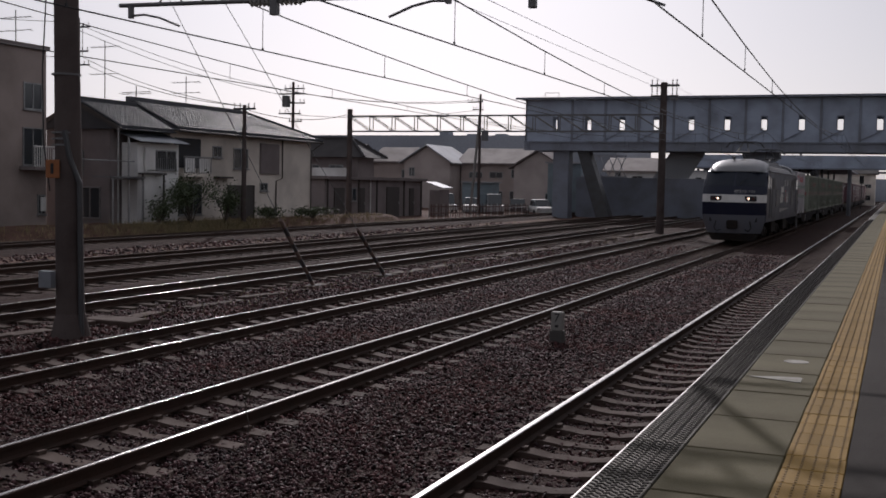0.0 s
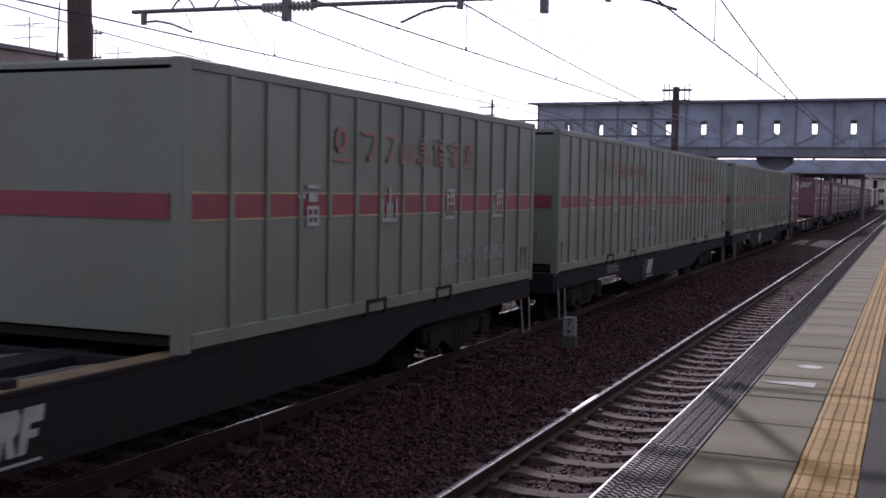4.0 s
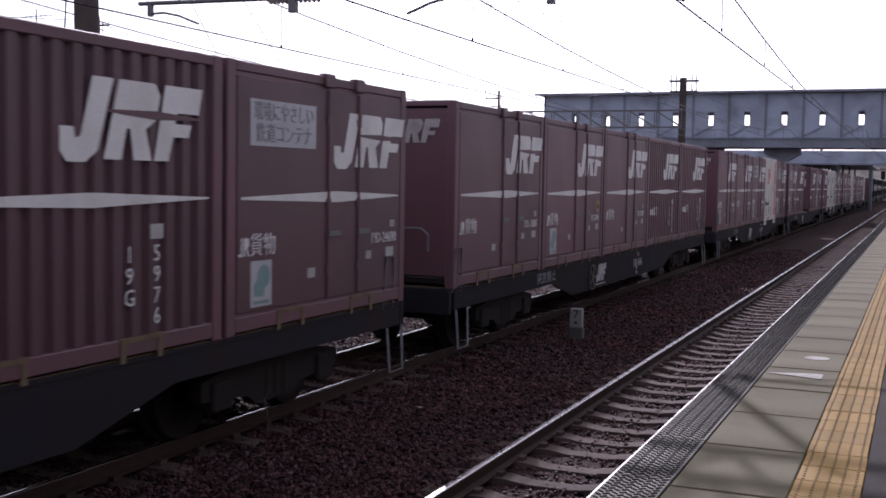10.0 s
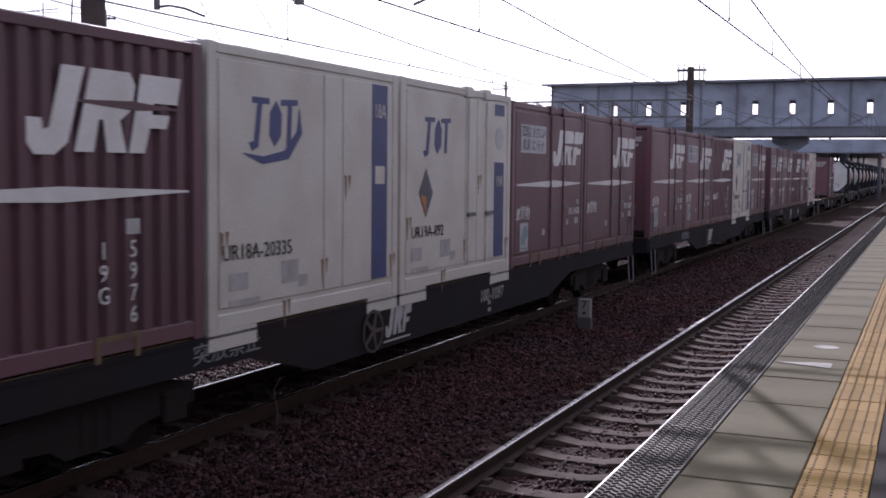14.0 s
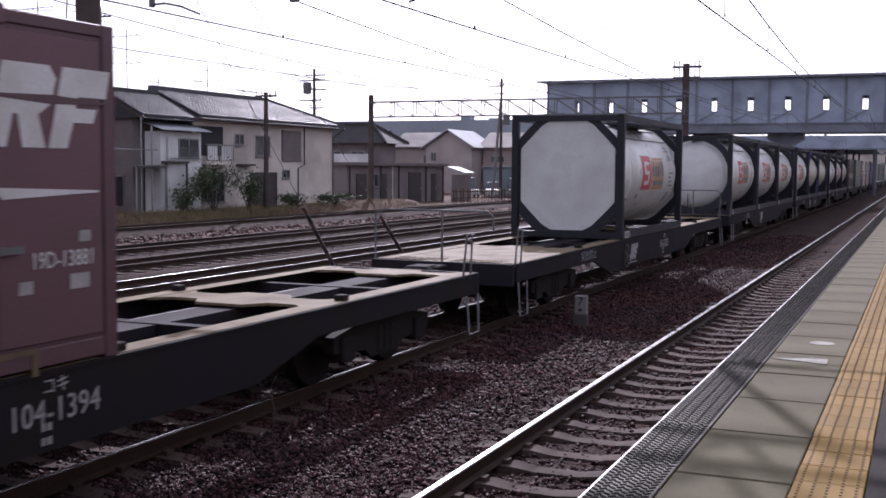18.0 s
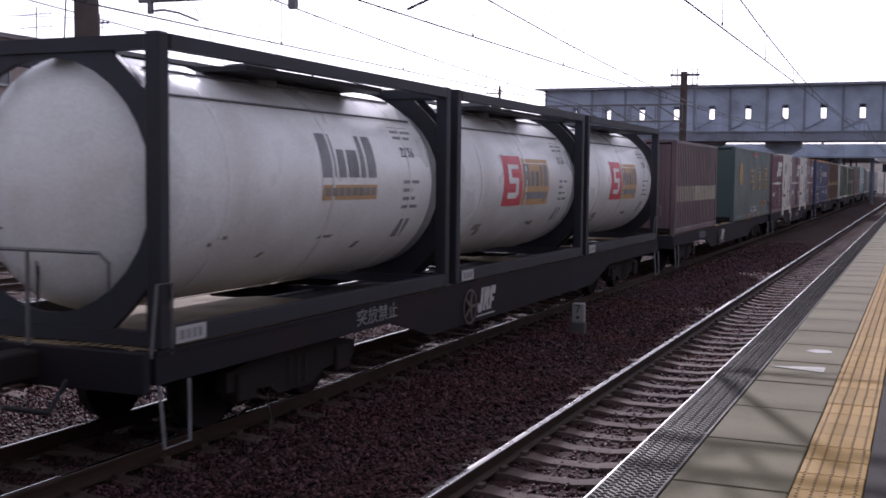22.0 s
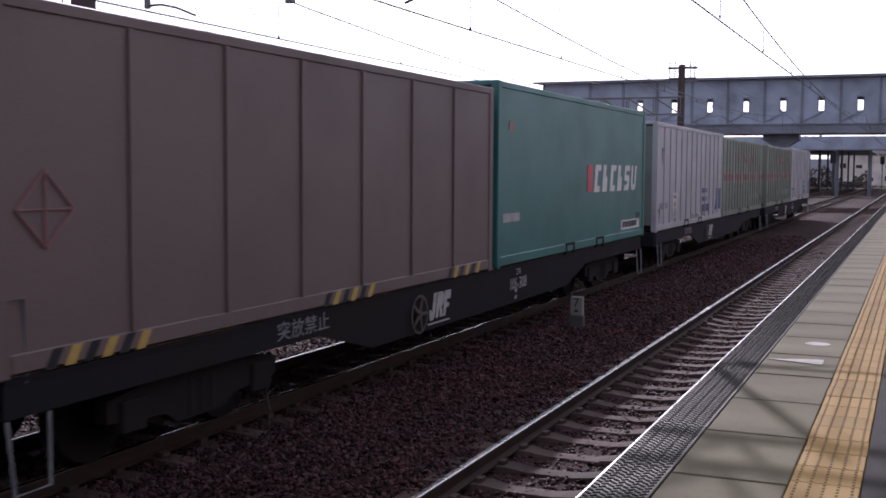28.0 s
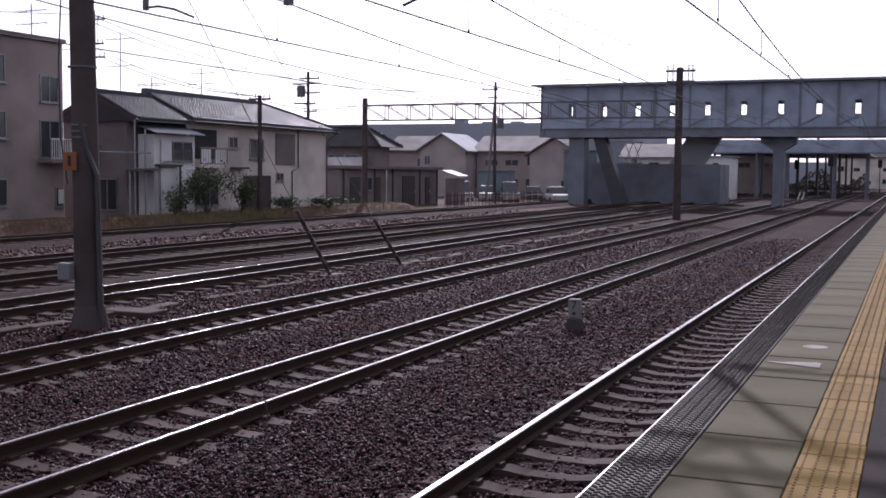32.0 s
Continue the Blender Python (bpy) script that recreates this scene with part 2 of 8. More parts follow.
def part(name, s, mats, parent=None, label="", smooth=False, at=None):
    """One mesh object, under a thing or under a part of it."""
    ob = new(name, s if isinstance(s, bpy.types.Mesh) else mesh_of(name, s, mats, smooth))
    if parent:
        ob.parent = parent
    if at is not None:
        ob.matrix_basis = at
    return tagged(ob, label)


def thing(name, label, category, group="", at=None):
    ob = new(name)
    ob.empty_display_size = 0.2
    if at is not None:
        ob.matrix_basis = at
    return tagged(ob, label, category, group)


def solid(name, s, mats, label, category="", kind="", group="", smooth=False, at=None):
    return tagged(part(name, s, mats, None, label, smooth, at), "", category, group, kind)


def words(text, height, depth=0.004, bold=0.0):
    """A mesh of lettering in the built-in font, standing in the yz plane, facing +x, reading towards +y; centred."""
    cu = bpy.data.curves.new("lettering", "FONT")
    cu.body, cu.size, cu.extrude, cu.offset = text, height * 1.35, depth / 2, bold
    cu.align_x, cu.align_y, cu.resolution_u = "CENTER", "CENTER", 2
    tmp = new("lettering", cu)
    dg = bpy.context.evaluated_depsgraph_get()
    me = bpy.data.meshes.new_from_object(tmp.evaluated_get(dg))
    bpy.data.objects.remove(tmp)
    me.transform(Matrix(((0, 0, 1, 0), (1, 0, 0, 0), (0, 1, 0, 0), (0, 0, 0, 1))))
    return me


LETTERS = {}


def lettering(text, height, colour, parent, x, y, z, label="", squeeze=1.0, name="lettering"):
    key = (text, height, colour.name, squeeze)
    if key not in LETTERS:
        me = words(text, height)
        me.transform(Matrix.Diagonal((1, squeeze, 1, 1)))
        me.materials.clear()
        me.materials.append(colour)
        LETTERS[key] = me
    return part(name, LETTERS[key], None, parent, label, at=pose(x, y, z))


# ---- ground, tracks, platform ----
X1, X2, X3 = -2.826, -6.863, -10.524           # the three main tracks
YARD = ((-15.1, -0.002), (-18.7, 0.004), (-22.3, 0.012), (-29.9, 0.018))   # yard tracks: x at y = 20, and drift per metre
GAUGE = 1.13                                     # between the middles of the rail heads
PX0, PX1, PZ = -1.303, 14.0, 1.048               # the platform's edge, its far side, its height


def bank_height(x):
    """Height of the low bank between the last yard track and the houses."""
    return -0.33 + 0.62 * min(1.0, max(0.0, (-30.7 - x) / 1.2))


def ground():
    s = Shape()
    s.add([(-900, -300, -0.33), (900, -300, -0.33), (900, 2600, -0.33), (-900, 2600, -0.33)], [(0, 1, 2, 3)])
    solid("ground", s, EARTH, "bare brown earth and dirt of the railway yard", "ground", "structure")
    s = Shape()
    rnd = random.Random(3)
    ys = [-40 + 2.0 * i for i in range(36)] + [32 + 8 * i for i in range(60)]
    profile = [(-17.5, -0.31), (-16.6, -0.2), (-13.9, -0.2), (-13.0, -0.24), (-12.3, -0.22), (-11.7, -0.19), (-11.2, -0.2), (-9.9, -0.2),
               (-9.3, -0.18), (-8.8, -0.2), (-8.2, -0.18), (-7.6, -0.2), (-6.2, -0.2), (-5.7, -0.19), (-5.2, -0.2), (-4.6, -0.19), (-4.0, -0.19),
               (-3.5, -0.2), (-1.5, -0.21), (-1.28, -0.22)]
    rows = [[(x, y, z + rnd.uniform(-0.015, 0.015)) for x, z in profile] for y in ys]
    s.loft(rows, caps=False, closed=False)
    solid("track_ballast", s, BALLAST, "grey and rust-brown crushed stone ballast", "ballast", "structure")
    s = Shape()
    rows = []
    for i in range(27):
        y = 30 + 1.5 * i
        rows.append([(x + rnd.uniform(-0.12, 0.12), y, min(z, bank_height(x)) + rnd.uniform(-0.04, 0.04)) for x, z in
                     ((-30.65, -0.36), (-30.9, 0.0), (-31.3, 1), (-31.7, 1), (-32.2, 1), (-33.0, 1), (-34.5, 1))])
    s.loft(rows, caps=False, closed=False)
    solid("earth_bank", s, EARTH, "low rough earth bank along the houses", "bank", "structure")
    s = Shape()
    for i, (x, k) in enumerate(YARD[1:]):
        z = -0.18 + 0.004 * i
        s.loft([[(x + k * (y - 20) + dx, y, zz) for dx, zz in ((-1.75, -0.32), (-1.3, z), (1.3, z), (1.75, -0.32))]
                for y in range(-40, 520, 20)], caps=False, closed=False)
    solid("yard_ballast", s, BALLAST, "dirty ballast beds of the yard tracks", "ballast", "structure")


def rail_profile():
    h = [(-0.032, 0.0), (0.032, 0.0), (0.034, -0.012), (0.034, -0.035), (0.009, -0.045), (0.009, -0.115), (0.06, -0.132),
         (0.06, -0.145)]
    return h + [(-x, z) for x, z in reversed(h)][:-2] + []


def rail(name, x, drift, y0, y1, shiny, parent, ref=20.0):
    """One rail: a polished head on a rusty web and foot."""
    def xx(y):
        return x + drift * (y - ref)
    ys = [y0, 0.0, 20.0, 60.0, 140.0, 260.0, y1]
    web = [(0.017, -0.001), (0.03, -0.005), (0.034, -0.012), (0.034, -0.035), (0.009, -0.045), (0.009, -0.115), (0.06, -0.132), (0.06, -0.145),
           (-0.06, -0.145), (-0.06, -0.132), (-0.009, -0.115), (-0.009, -0.045), (-0.034, -0.035), (-0.034, -0.012), (-0.03, -0.005), (-0.017, -0.001)]
    s = Shape()
    s.loft([[(xx(y) + a, y, z) for a, z in web] for y in ys])
    ob = part(name, s, RAIL_RUST, parent)
    s = Shape()
    half = [(0.024, -0.009), (0.0235, -0.005), (0.0215, -0.0022), (0.017, -0.0008), (0.01, -0.0002), (0.004, 0.0)]   # a crowned running face
    if x > -4:
        half = [(a * 1.3, z) for a, z in half]
    head = half + [(-a, z) for a, z in reversed(half)]
    s.loft([[(xx(y) + a, y, z + 0.0015) for a, z in head] for y in ys])
    part("rail_head", s, (RAIL_NEAR if x > -4 else RAIL_TOP) if shiny else RAIL_RUST, ob, "shiny worn steel rail head" if shiny else "dull rail head", smooth=True)


def track(name, x, drift, shiny, label):
    t = tagged(new(name), label, "railway track", "", "structure")
    for dx in (-GAUGE / 2, GAUGE / 2):
        rail("rail", x + dx, drift, -40, 520, shiny, t)
    return t


def sleeper_mesh(timber=False):
    s = Shape()
    if timber:
        s.box(-1.05, 1.05, -0.1, 0.1, -0.16, 0.0, cut=0.012)
        return mesh_of("sleeper", s, TIMBER)
    # pre-stressed concrete: deep under the rails, dipped in the middle
    st = [(-1.0, -0.06, 0.09), (-0.95, -0.02, 0.115), (-0.4, 0.0, 0.115), (-0.2, -0.03, 0.095), (0.2, -0.03, 0.095),
          (0.4, 0.0, 0.115), (0.95, -0.02, 0.115), (1.0, -0.06, 0.09)]
    s.loft([[(x, -w - 0.025, -0.17), (x, w + 0.025, -0.17), (x, w, z), (x, -w, z)] for x, z, w in st])
    for sx in (-1, 1):                                   # the fastenings
        for dx in (-0.1, 0.1):
            s.box(sx * GAUGE / 2 + dx - 0.03, sx * GAUGE / 2 + dx + 0.03, -0.05, 0.05, -0.005, 0.035)
    return mesh_of("sleeper", s, SLEEPER)


def sleepers(parent, me, x, drift, y0, pitch, count):
    rnd = random.Random(int(abs(x) * 100))
    for i in range(count):
        y = y0 + i * pitch
        ob = new("sleeper", me)
        ob.parent = parent
        ob.matrix_basis = pose(x + drift * (y - 20) + rnd.uniform(-0.02, 0.02), y, -0.145 + rnd.uniform(-0.006, 0.004),
                               0, 0, rnd.uniform(-0.8, 0.8))


def platform():
    s = Shape()
    s.box(PX0 + 0.06, PX1, -60, 190, -0.6, PZ - 0.06)
    body = solid("platform", s, CONCRETE, "long concrete station platform with a paved top", "platform", "structure")
    s = Shape()
    s.box(-0.184, PX1, -60, 190, PZ - 0.06, PZ - 0.004)
    part("asphalt", s, ASPHALT, body, "dark asphalt paving")
    s = Shape()
    s.box(PX0 + 0.02, -0.186, -60, 190, PZ - 0.07, PZ - 0.03)
    part("bedding", s, GROOVE, body, "dark joints between the slabs")
    return body


ground()
T1 = track("track_1", X1, 0, True, "railway track with shiny rails along the platform")
T2 = track("track_2", X2, 0, True, "railway track on which the freight train runs")
T3 = track("track_3", X3, 0, True, "railway track with shiny rails beyond the train")
TY = [track("yard_track_%d" % (i + 1), x, k, i == 0, "rusty yard track on old timber sleepers") for i, (x, k) in enumerate(YARD)]
PLATFORM = platform()


# ---- footbridge over the tracks ----
# Bridge tones are lightened and blued to hold the haze over them.
BRIDGE_WALL = mat("bridge_cladding", (0.31, 0.35, 0.43), 0.6, 0.1, (0.1, 0.1, 0.105), 0.5, 0.6, 30, 0.08)
BRIDGE_GIRDER = mat("bridge_girder_paint", (0.185, 0.2, 0.24), 0.55, 0.2, (0.08, 0.07, 0.065), 0.5, 0.6, 30, 0.08)
ROOF_METAL = mat("bridge_roof_metal", (0.3, 0.31, 0.33), 0.4, 0.6, (0.2, 0.19, 0.18), 0.4, 0.5, 20, 0.05)


def footbridge():
    b = thing("footbridge", "long covered steel footbridge with small windows over the tracks", "footbridge")
    y0, y1, xl, xr = 92.0, 96.0, -30.0, 16.0
    zb, zf, zt = 5.46, 6.25, 9.74
    xs = [-18.64 + 2.87 * i for i in range(-3, 12)]
    win_w, wz0, wz1 = 0.43, 7.22, 8.28
    for name, ya, yb in (("front_wall", y0, y0 + 0.12), ("back_wall", y1 - 0.12, y1)):
        s = Shape()
        w = win_w if ya == y0 else 2.3                    # the far side has wide openings
        s.box(xl, xr, ya, yb, zf, wz0)
        s.box(xl, xr, ya, yb, wz1, zt)
        edge = xl
        for x in xs:
            s.box(edge, x - w / 2, ya, yb, wz0, wz1)
            edge = x + w / 2
        s.box(edge, xr, ya, yb, wz0, wz1)
        part(name, s, BRIDGE_WALL, b)
        if ya == y0:
            for x in xs:                                  # window frames
                s = Shape()
                for a, c, e, f in ((x - win_w / 2 - 0.06, x - win_w / 2, wz0 - 0.06, wz1 + 0.06),
                                   (x + win_w / 2, x + win_w / 2 + 0.06, wz0 - 0.06, wz1 + 0.06),
                                   (x - win_w / 2, x + win_w / 2, wz1, wz1 + 0.06), (x - win_w / 2, x + win_w / 2, wz0 - 0.06, wz0)):
                    s.box(a, c, ya - 0.05, ya, e, f)
                part("window_frame", s, BRIDGE_GIRDER, b)
            for i in range(len(xs) - 1):                  # upright ribs and faint diagonals of the truss
                x = (xs[i] + xs[i + 1]) / 2
                s = Shape()
                s.box(x - 0.1, x + 0.1, ya - 0.1, ya, zf, zt)
                part("post", s, BRIDGE_GIRDER, b)
                s = Shape()
                s.bar((x, ya - 0.05, zf + 0.1), (xs[i + 1] + 0.1, ya - 0.05, wz0 - 0.08), 0.12, 0.08)
                part("brace", s, BRIDGE_GIRDER, b)
    s = Shape()
    s.box(xl, xr, y0 - 0.15, y0 + 0.05, zb, zf)
    girder = part("girder", s, BRIDGE_GIRDER, b)
    s = Shape()
    s.box(xl, xr, y1 - 0.05, y1 + 0.15, zb, zf)
    part("girder", s, BRIDGE_GIRDER, b)
    for z in (zb, zf - 0.1):
        s = Shape()
        s.box(xl, xr, y0 - 0.28, y0 - 0.15, z, z + 0.1)
        part("flange", s, BRIDGE_GIRDER, girder)
    for i in range(16):
        s = Shape()
        x = xl + 0.4 + i * 2.87
        s.box(x - 0.03, x + 0.03, y0 - 0.27, y0 - 0.15, zb + 0.1, zf - 0.1)
        part("stiffener", s, BRIDGE_GIRDER, b)
    s = Shape()
    s.box(xl, xr, y0 + 0.05, y1 - 0.05, zb + 0.3, zf)
    part("deck", s, BRIDGE_GIRDER, b)
    s = Shape()
    s.box(xl - 0.7, xr, y0 - 0.6, y1 + 0.6, zt + 0.12, zt + 0.2)
    s.add([(xl - 0.7, y0 - 0.6, zt + 0.2), (xr, y0 - 0.6, zt + 0.2), (xr, 94, zt + 0.3), (xl - 0.3, 94, zt + 0.3)], [(0, 1, 2, 3)])
    s.add([(xl - 0.7, y1 + 0.6, zt + 0.2), (xr, y1 + 0.6, zt + 0.2), (xr, 94, zt + 0.3), (xl - 0.3, 94, zt + 0.3)], [(0, 1, 2, 3)])
    s.add([(xl - 0.7, y0 - 0.6, zt + 0.2), (xl - 0.7, y1 + 0.6, zt + 0.2), (xl - 0.3, 94, zt + 0.3)], [(0, 1, 2)])
    roof = part("roof", s, ROOF_METAL, b, "pale ribbed metal roof")
    s = Shape()
    for i in range(104):                                  # standing seams
        x = xl - 0.5 + 0.45 * i
        s.bar((x, y0 - 0.6, zt + 0.21), (x, 94, zt + 0.31), 0.06, 0.05)
    part("roof_seams", s, ROOF_METAL, roof)
    s = Shape()
    s.box(xl - 0.7, xr, y0 - 0.68, y0 - 0.6, zt + 0.05, zt + 0.22)
    part("gutter", s, BRIDGE_GIRDER, roof)
    # posts of the open landing at the near end
    s = Shape()
    s.box(xl, xl + 0.15, y0, y0 + 0.15, zf, zt + 0.1)
    part("corner_post", s, BRIDGE_GIRDER, b)
    # the piers
    for x, w in ((-10.3, 0.85), (3.5, 0.85)):
        s = Shape()
        s.box(x - w / 2, x + w / 2, 93.3, 94.7, -0.35, 4.5, cut=0.08)
        s.plate([(x - w / 2, 4.4), (x + w / 2, 4.4), (x + 1.4, 5.0), (x + 1.4, zb + 0.3), (x - 1.4, zb + 0.3), (x - 1.4, 5.0)], "y", 93.3, 1.4)
        part("pier", s, BRIDGE_GIRDER, b, "steel pier with a flared head")
    # stair tower and stairs at the yard end
    s = Shape()
    s.box(-27.5, -26.1, y0 + 0.2, y0 + 1.6, -0.35, zb + 0.3, cut=0.05)
    part("stair_tower", s, BRIDGE_GIRDER, b, "grey tower under the end of the bridge")
    s = Shape()
    s.plate([(-25.5, zb + 0.3), (-24.5, zb + 0.3), (-22.4, -0.35), (-23.6, -0.35)], "y", y0 + 0.3, 1.3)
    part("stair_flight", s, DARKSTEEL, b, "dark flight of stairs")
    s = Shape()
    s.box(-27.0, -15.6, y1 + 2.0, y1 + 7.0, -0.35, 3.3)
    part("stair_hall", s, BRIDGE_GIRDER, b, "low grey hall behind the stairs")
    s = Shape()                                           # glazed landing with crossed bars
    s.box(-26.6, -22.4, y1 + 2.1, y1 + 2.2, 3.3, 3.42)
    s.box(-26.6, -22.4, y1 + 2.1, y1 + 2.2, zb - 0.3, zb - 0.18)
    for i in range(5):
        x = -26.5 + i * 0.8
        s.bar((x, y1 + 2.15, 3.36), (x + 0.8, y1 + 2.15, zb - 0.24), 0.07, 0.07)
        s.bar((x + 0.8, y1 + 2.15, 3.36), (x, y1 + 2.15, zb - 0.24), 0.07, 0.07)
    part("lattice_screen", s, ROOF_METAL, b, "pale screen of crossed bars")
    s = Shape()                                           # bracket rail on the roof
    s.path([(-28.2, y0 - 0.2, zt + 0.2), (-28.2, y0 - 0.2, zt + 0.62), (-27.0, y0 - 0.2, zt + 0.62), (-27.0, y0 - 0.2, zt + 0.2)], 0.03)
    part("roof_bracket", s, STEEL, b)
    seams = []
    for i in range(15):
        a = i * 0.2
        q = Shape()
        q.bar((-19.6 + a, y0 + 4.2, 3.3), (-18.0 + a, y0 + 4.2, zb + 0.2), 0.09, 0.1)
        seams.append(q)
    s = Shape()
    s.plate([(-19.7, 3.3), (-16.6, 3.3), (-15.1, zb + 0.25), (-18.1, zb + 0.25)], "y", y0 + 4.3, 0.05)
    stair_roof = part("stair_roof", s, ROOF_METAL, b, "ribbed sloping roof of the stairs")
    for q in seams:
        part("seam", q, ROOF_METAL, stair_roof)
    return b


footbridge()


# ---- overhead line: poles, beams and wires ----
def insulator(s, a, b, r=0.06, n=5):
    a, b = Vector(a), Vector(b)
    s.tube(a, b, r * 0.35, n=6)
    for i in range(n):
        p = a.lerp(b, (i + 0.5) / n)
        q = a.lerp(b, (i + 0.8) / n)
        s.tube(p, q, r, r * 0.5, n=8)


def truss(parent, a, b, height, depth, panels, mat_):
    """A four-boom lattice beam between two points."""
    a, b = Vector(a), Vector(b)
    off = [Vector((0, sy * depth / 2, dz)) for sy in (-1, 1) for dz in (0, -height)]
    for o in off:
        s = Shape()
        s.bar(a + o, b + o, 0.075, 0.075)
        part("boom", s, mat_, parent)
    for i in range(panels):
        p, q = a.lerp(b, i / panels), a.lerp(b, (i + 1) / panels)
        s = Shape()
        for sy in (-1, 1):
            o = Vector((0, sy * depth / 2, 0))
            s.bar(p + o, q + o - Vector((0, 0, height)), 0.05, 0.05)
            s.bar(q + o, q + o - Vector((0, 0, height)), 0.05, 0.05)
        s.bar(p + off[0], q + off[2], 0.045, 0.045)
        part("lattice", s, mat_, parent)


def near_gantry():
    g = thing("catenary_gantry", "concrete pole carrying a lattice beam over the tracks", "catenary gantry")
    y = 14.64
    s = Shape()
    s.tube((-12.6, y, -0.35), (-12.78, y, 10.5), 0.235, 0.16, n=20)
    pole = part("pole", s, BACKLIT_CONC, g, "thick round dark concrete pole", smooth=True)
    s = Shape()
    s.tube((-12.6, y, -0.35), (-12.6, y, 0.18), 0.36, 0.24, n=20)
    part("foot", s, BACKLIT_CONC, pole)
    s = Shape()
    s.box(-12.98, -12.72, y - 0.34, y - 0.22, 0.62, 0.9, cut=0.01)
    part("switch_box", s, mat("grey_box", (0.17, 0.18, 0.2), 0.6), pole, "small grey box")
    s = Shape()
    s.path([(-12.33, y - 0.06, -0.3), (-12.37, y - 0.06, 2.35), (-12.5, y - 0.14, 2.75), (-12.56, y - 0.2, 3.2)], 0.045, n=8)
    part("cable_pipe", s, DARKSTEEL, pole, "dark cable pipe bent round the pole")
    s = Shape()
    s.path([(-12.95, y - 0.1, 2.2), (-13.06, y - 0.12, 3.0), (-13.1, y - 0.1, 4.2), (-13.02, y - 0.1, 5.4)], 0.012)
    part("cable", s, WIRE, pole)
    for z in (2.95, 3.05, 3.15, 4.1):
        s = Shape()
        s.tube((-12.69, y, z), (-12.69, y, z + 0.03), 0.235, n=20)
        part("strap", s, STEEL, pole)
    s = Shape()
    s.box(-12.9, -12.62, y - 0.26, y - 0.24, 2.42, 2.72, cut=0.008)
    plate = part("number_plate", s, mat("rusty_orange_plate", (0.26, 0.1, 0.04), 0.7, spec=0.2), pole, "rusty orange plate with a dark bar")
    s = Shape()
    s.box(-12.79, -12.73, y - 0.268, y - 0.262, 2.49, 2.66)
    part("bar", s, BLACK, plate)
    # the beam lies above the view; its shadow falls across the platform
    truss(g, (-12.75, y, 7.55), (3.4, y, 7.55), 0.85, 0.6, 14, STEEL)
    s = Shape()
    s.tube((3.4, y, 0.9), (3.4, y, 9.0), 0.17, 0.14, n=16)
    part("platform_pole", s, STEEL, g)
    for x in (-8.3, -4.1, -0.6):
        s = Shape()
        s.bar((x, y, 6.7), (x, y, 5.1), 0.08, 0.08)
        part("dropper", s, STEEL, g)
    # the cross pipe with the registration arms
    s = Shape()
    s.tube((-11.62, y, 5.19), (3.0, y, 5.0), 0.035, n=8)
    pipe = part("cross_pipe", s, STEEL, g, "thin horizontal pipe")
    for a, b in ((-9.2, -8.85), (-8.68, -8.3)):
        s = Shape()
        insulator(s, (a, y, 5.148), (b, y, 5.142), 0.085)
        part("insulator", s, PORCELAIN, pipe)
    s = Shape()
    s.box(-8.83, -8.71, y - 0.05, y + 0.05, 4.93, 5.4)
    part("clamp", s, STEEL, pipe)
    s = Shape()
    s.box(-4.76, -4.66, y - 0.05, y + 0.05, 4.87, 5.6)
    part("clamp", s, STEEL, pipe)
    for x in (-11.4, -5.95 - 1.0 + 1.0, -3.82):
        s = Shape()
        d = 1 if x != -5.95 else -1
        s.bar((x, y, 5.17), (x, y, 4.98), 0.07, 0.07)
        s.path([(x, y, 5.02), (x + d * 0.25, y, 5.03), (x + d * 0.55, y, 4.97), (x + d * 0.92, y, 4.83)], 0.02)
        part("registration_arm", s, STEEL, pipe, "curved steel arm")
    for x in (-10.9, -10.1, -6.8):
        s = Shape()
        s.path([(x, y, 5.15), (x + 0.12, y, 5.3), (x + 0.28, y, 5.42)], 0.015)
        s.path([(x + 0.5, y, 5.15), (x + 0.4, y, 5.3), (x + 0.28, y, 5.42)], 0.015)
        part("hanger", s, STEEL, pipe)
    return g


def far_gantry():
    g = thing("catenary_gantry", "slim concrete poles carrying a lattice beam over the yard", "catenary gantry")
    y = 65.3
    for x, h, r in ((-33.35, 7.2, 0.2), (-12.85, 8.6, 0.23)):
        s = Shape()
        s.tube((x, y, -0.35), (x, y, h), r, r * 0.85, n=14)
        part("pole", s, BACKLIT_CONC, g, smooth=True)
    truss(g, (-33.35, y, 6.73), (-12.85, y, 6.73), 0.98, 0.5, 13, STEEL)
    for z, w in ((8.42, 1.7), (7.8, 1.6)):
        s = Shape()
        s.box(-12.8 - w / 2, -12.8 + w / 2, y - 0.08, y + 0.08, z - 0.06, z + 0.06)
        arm = part("crossarm", s, DARKSTEEL, g)
        for dx in (-0.75, -0.45, 0.45, 0.7):
            s = Shape()
            insulator(s, (-12.8 + dx, y, z - 0.3), (-12.8 + dx, y, z + 0.36), 0.07, 4)
            part("insulator", s, PORCELAIN, arm)
    return g


def sagging(s, a, b, sag, r, n=14):
    a, b = Vector(a), Vector(b)
    pts = []
    for i in range(n + 1):
        t = i / n
        p = a.lerp(b, t)
        p.z -= sag * 4 * t * (1 - t)
        pts.append(p)
    s.path(pts, r, n=5)
    return pts


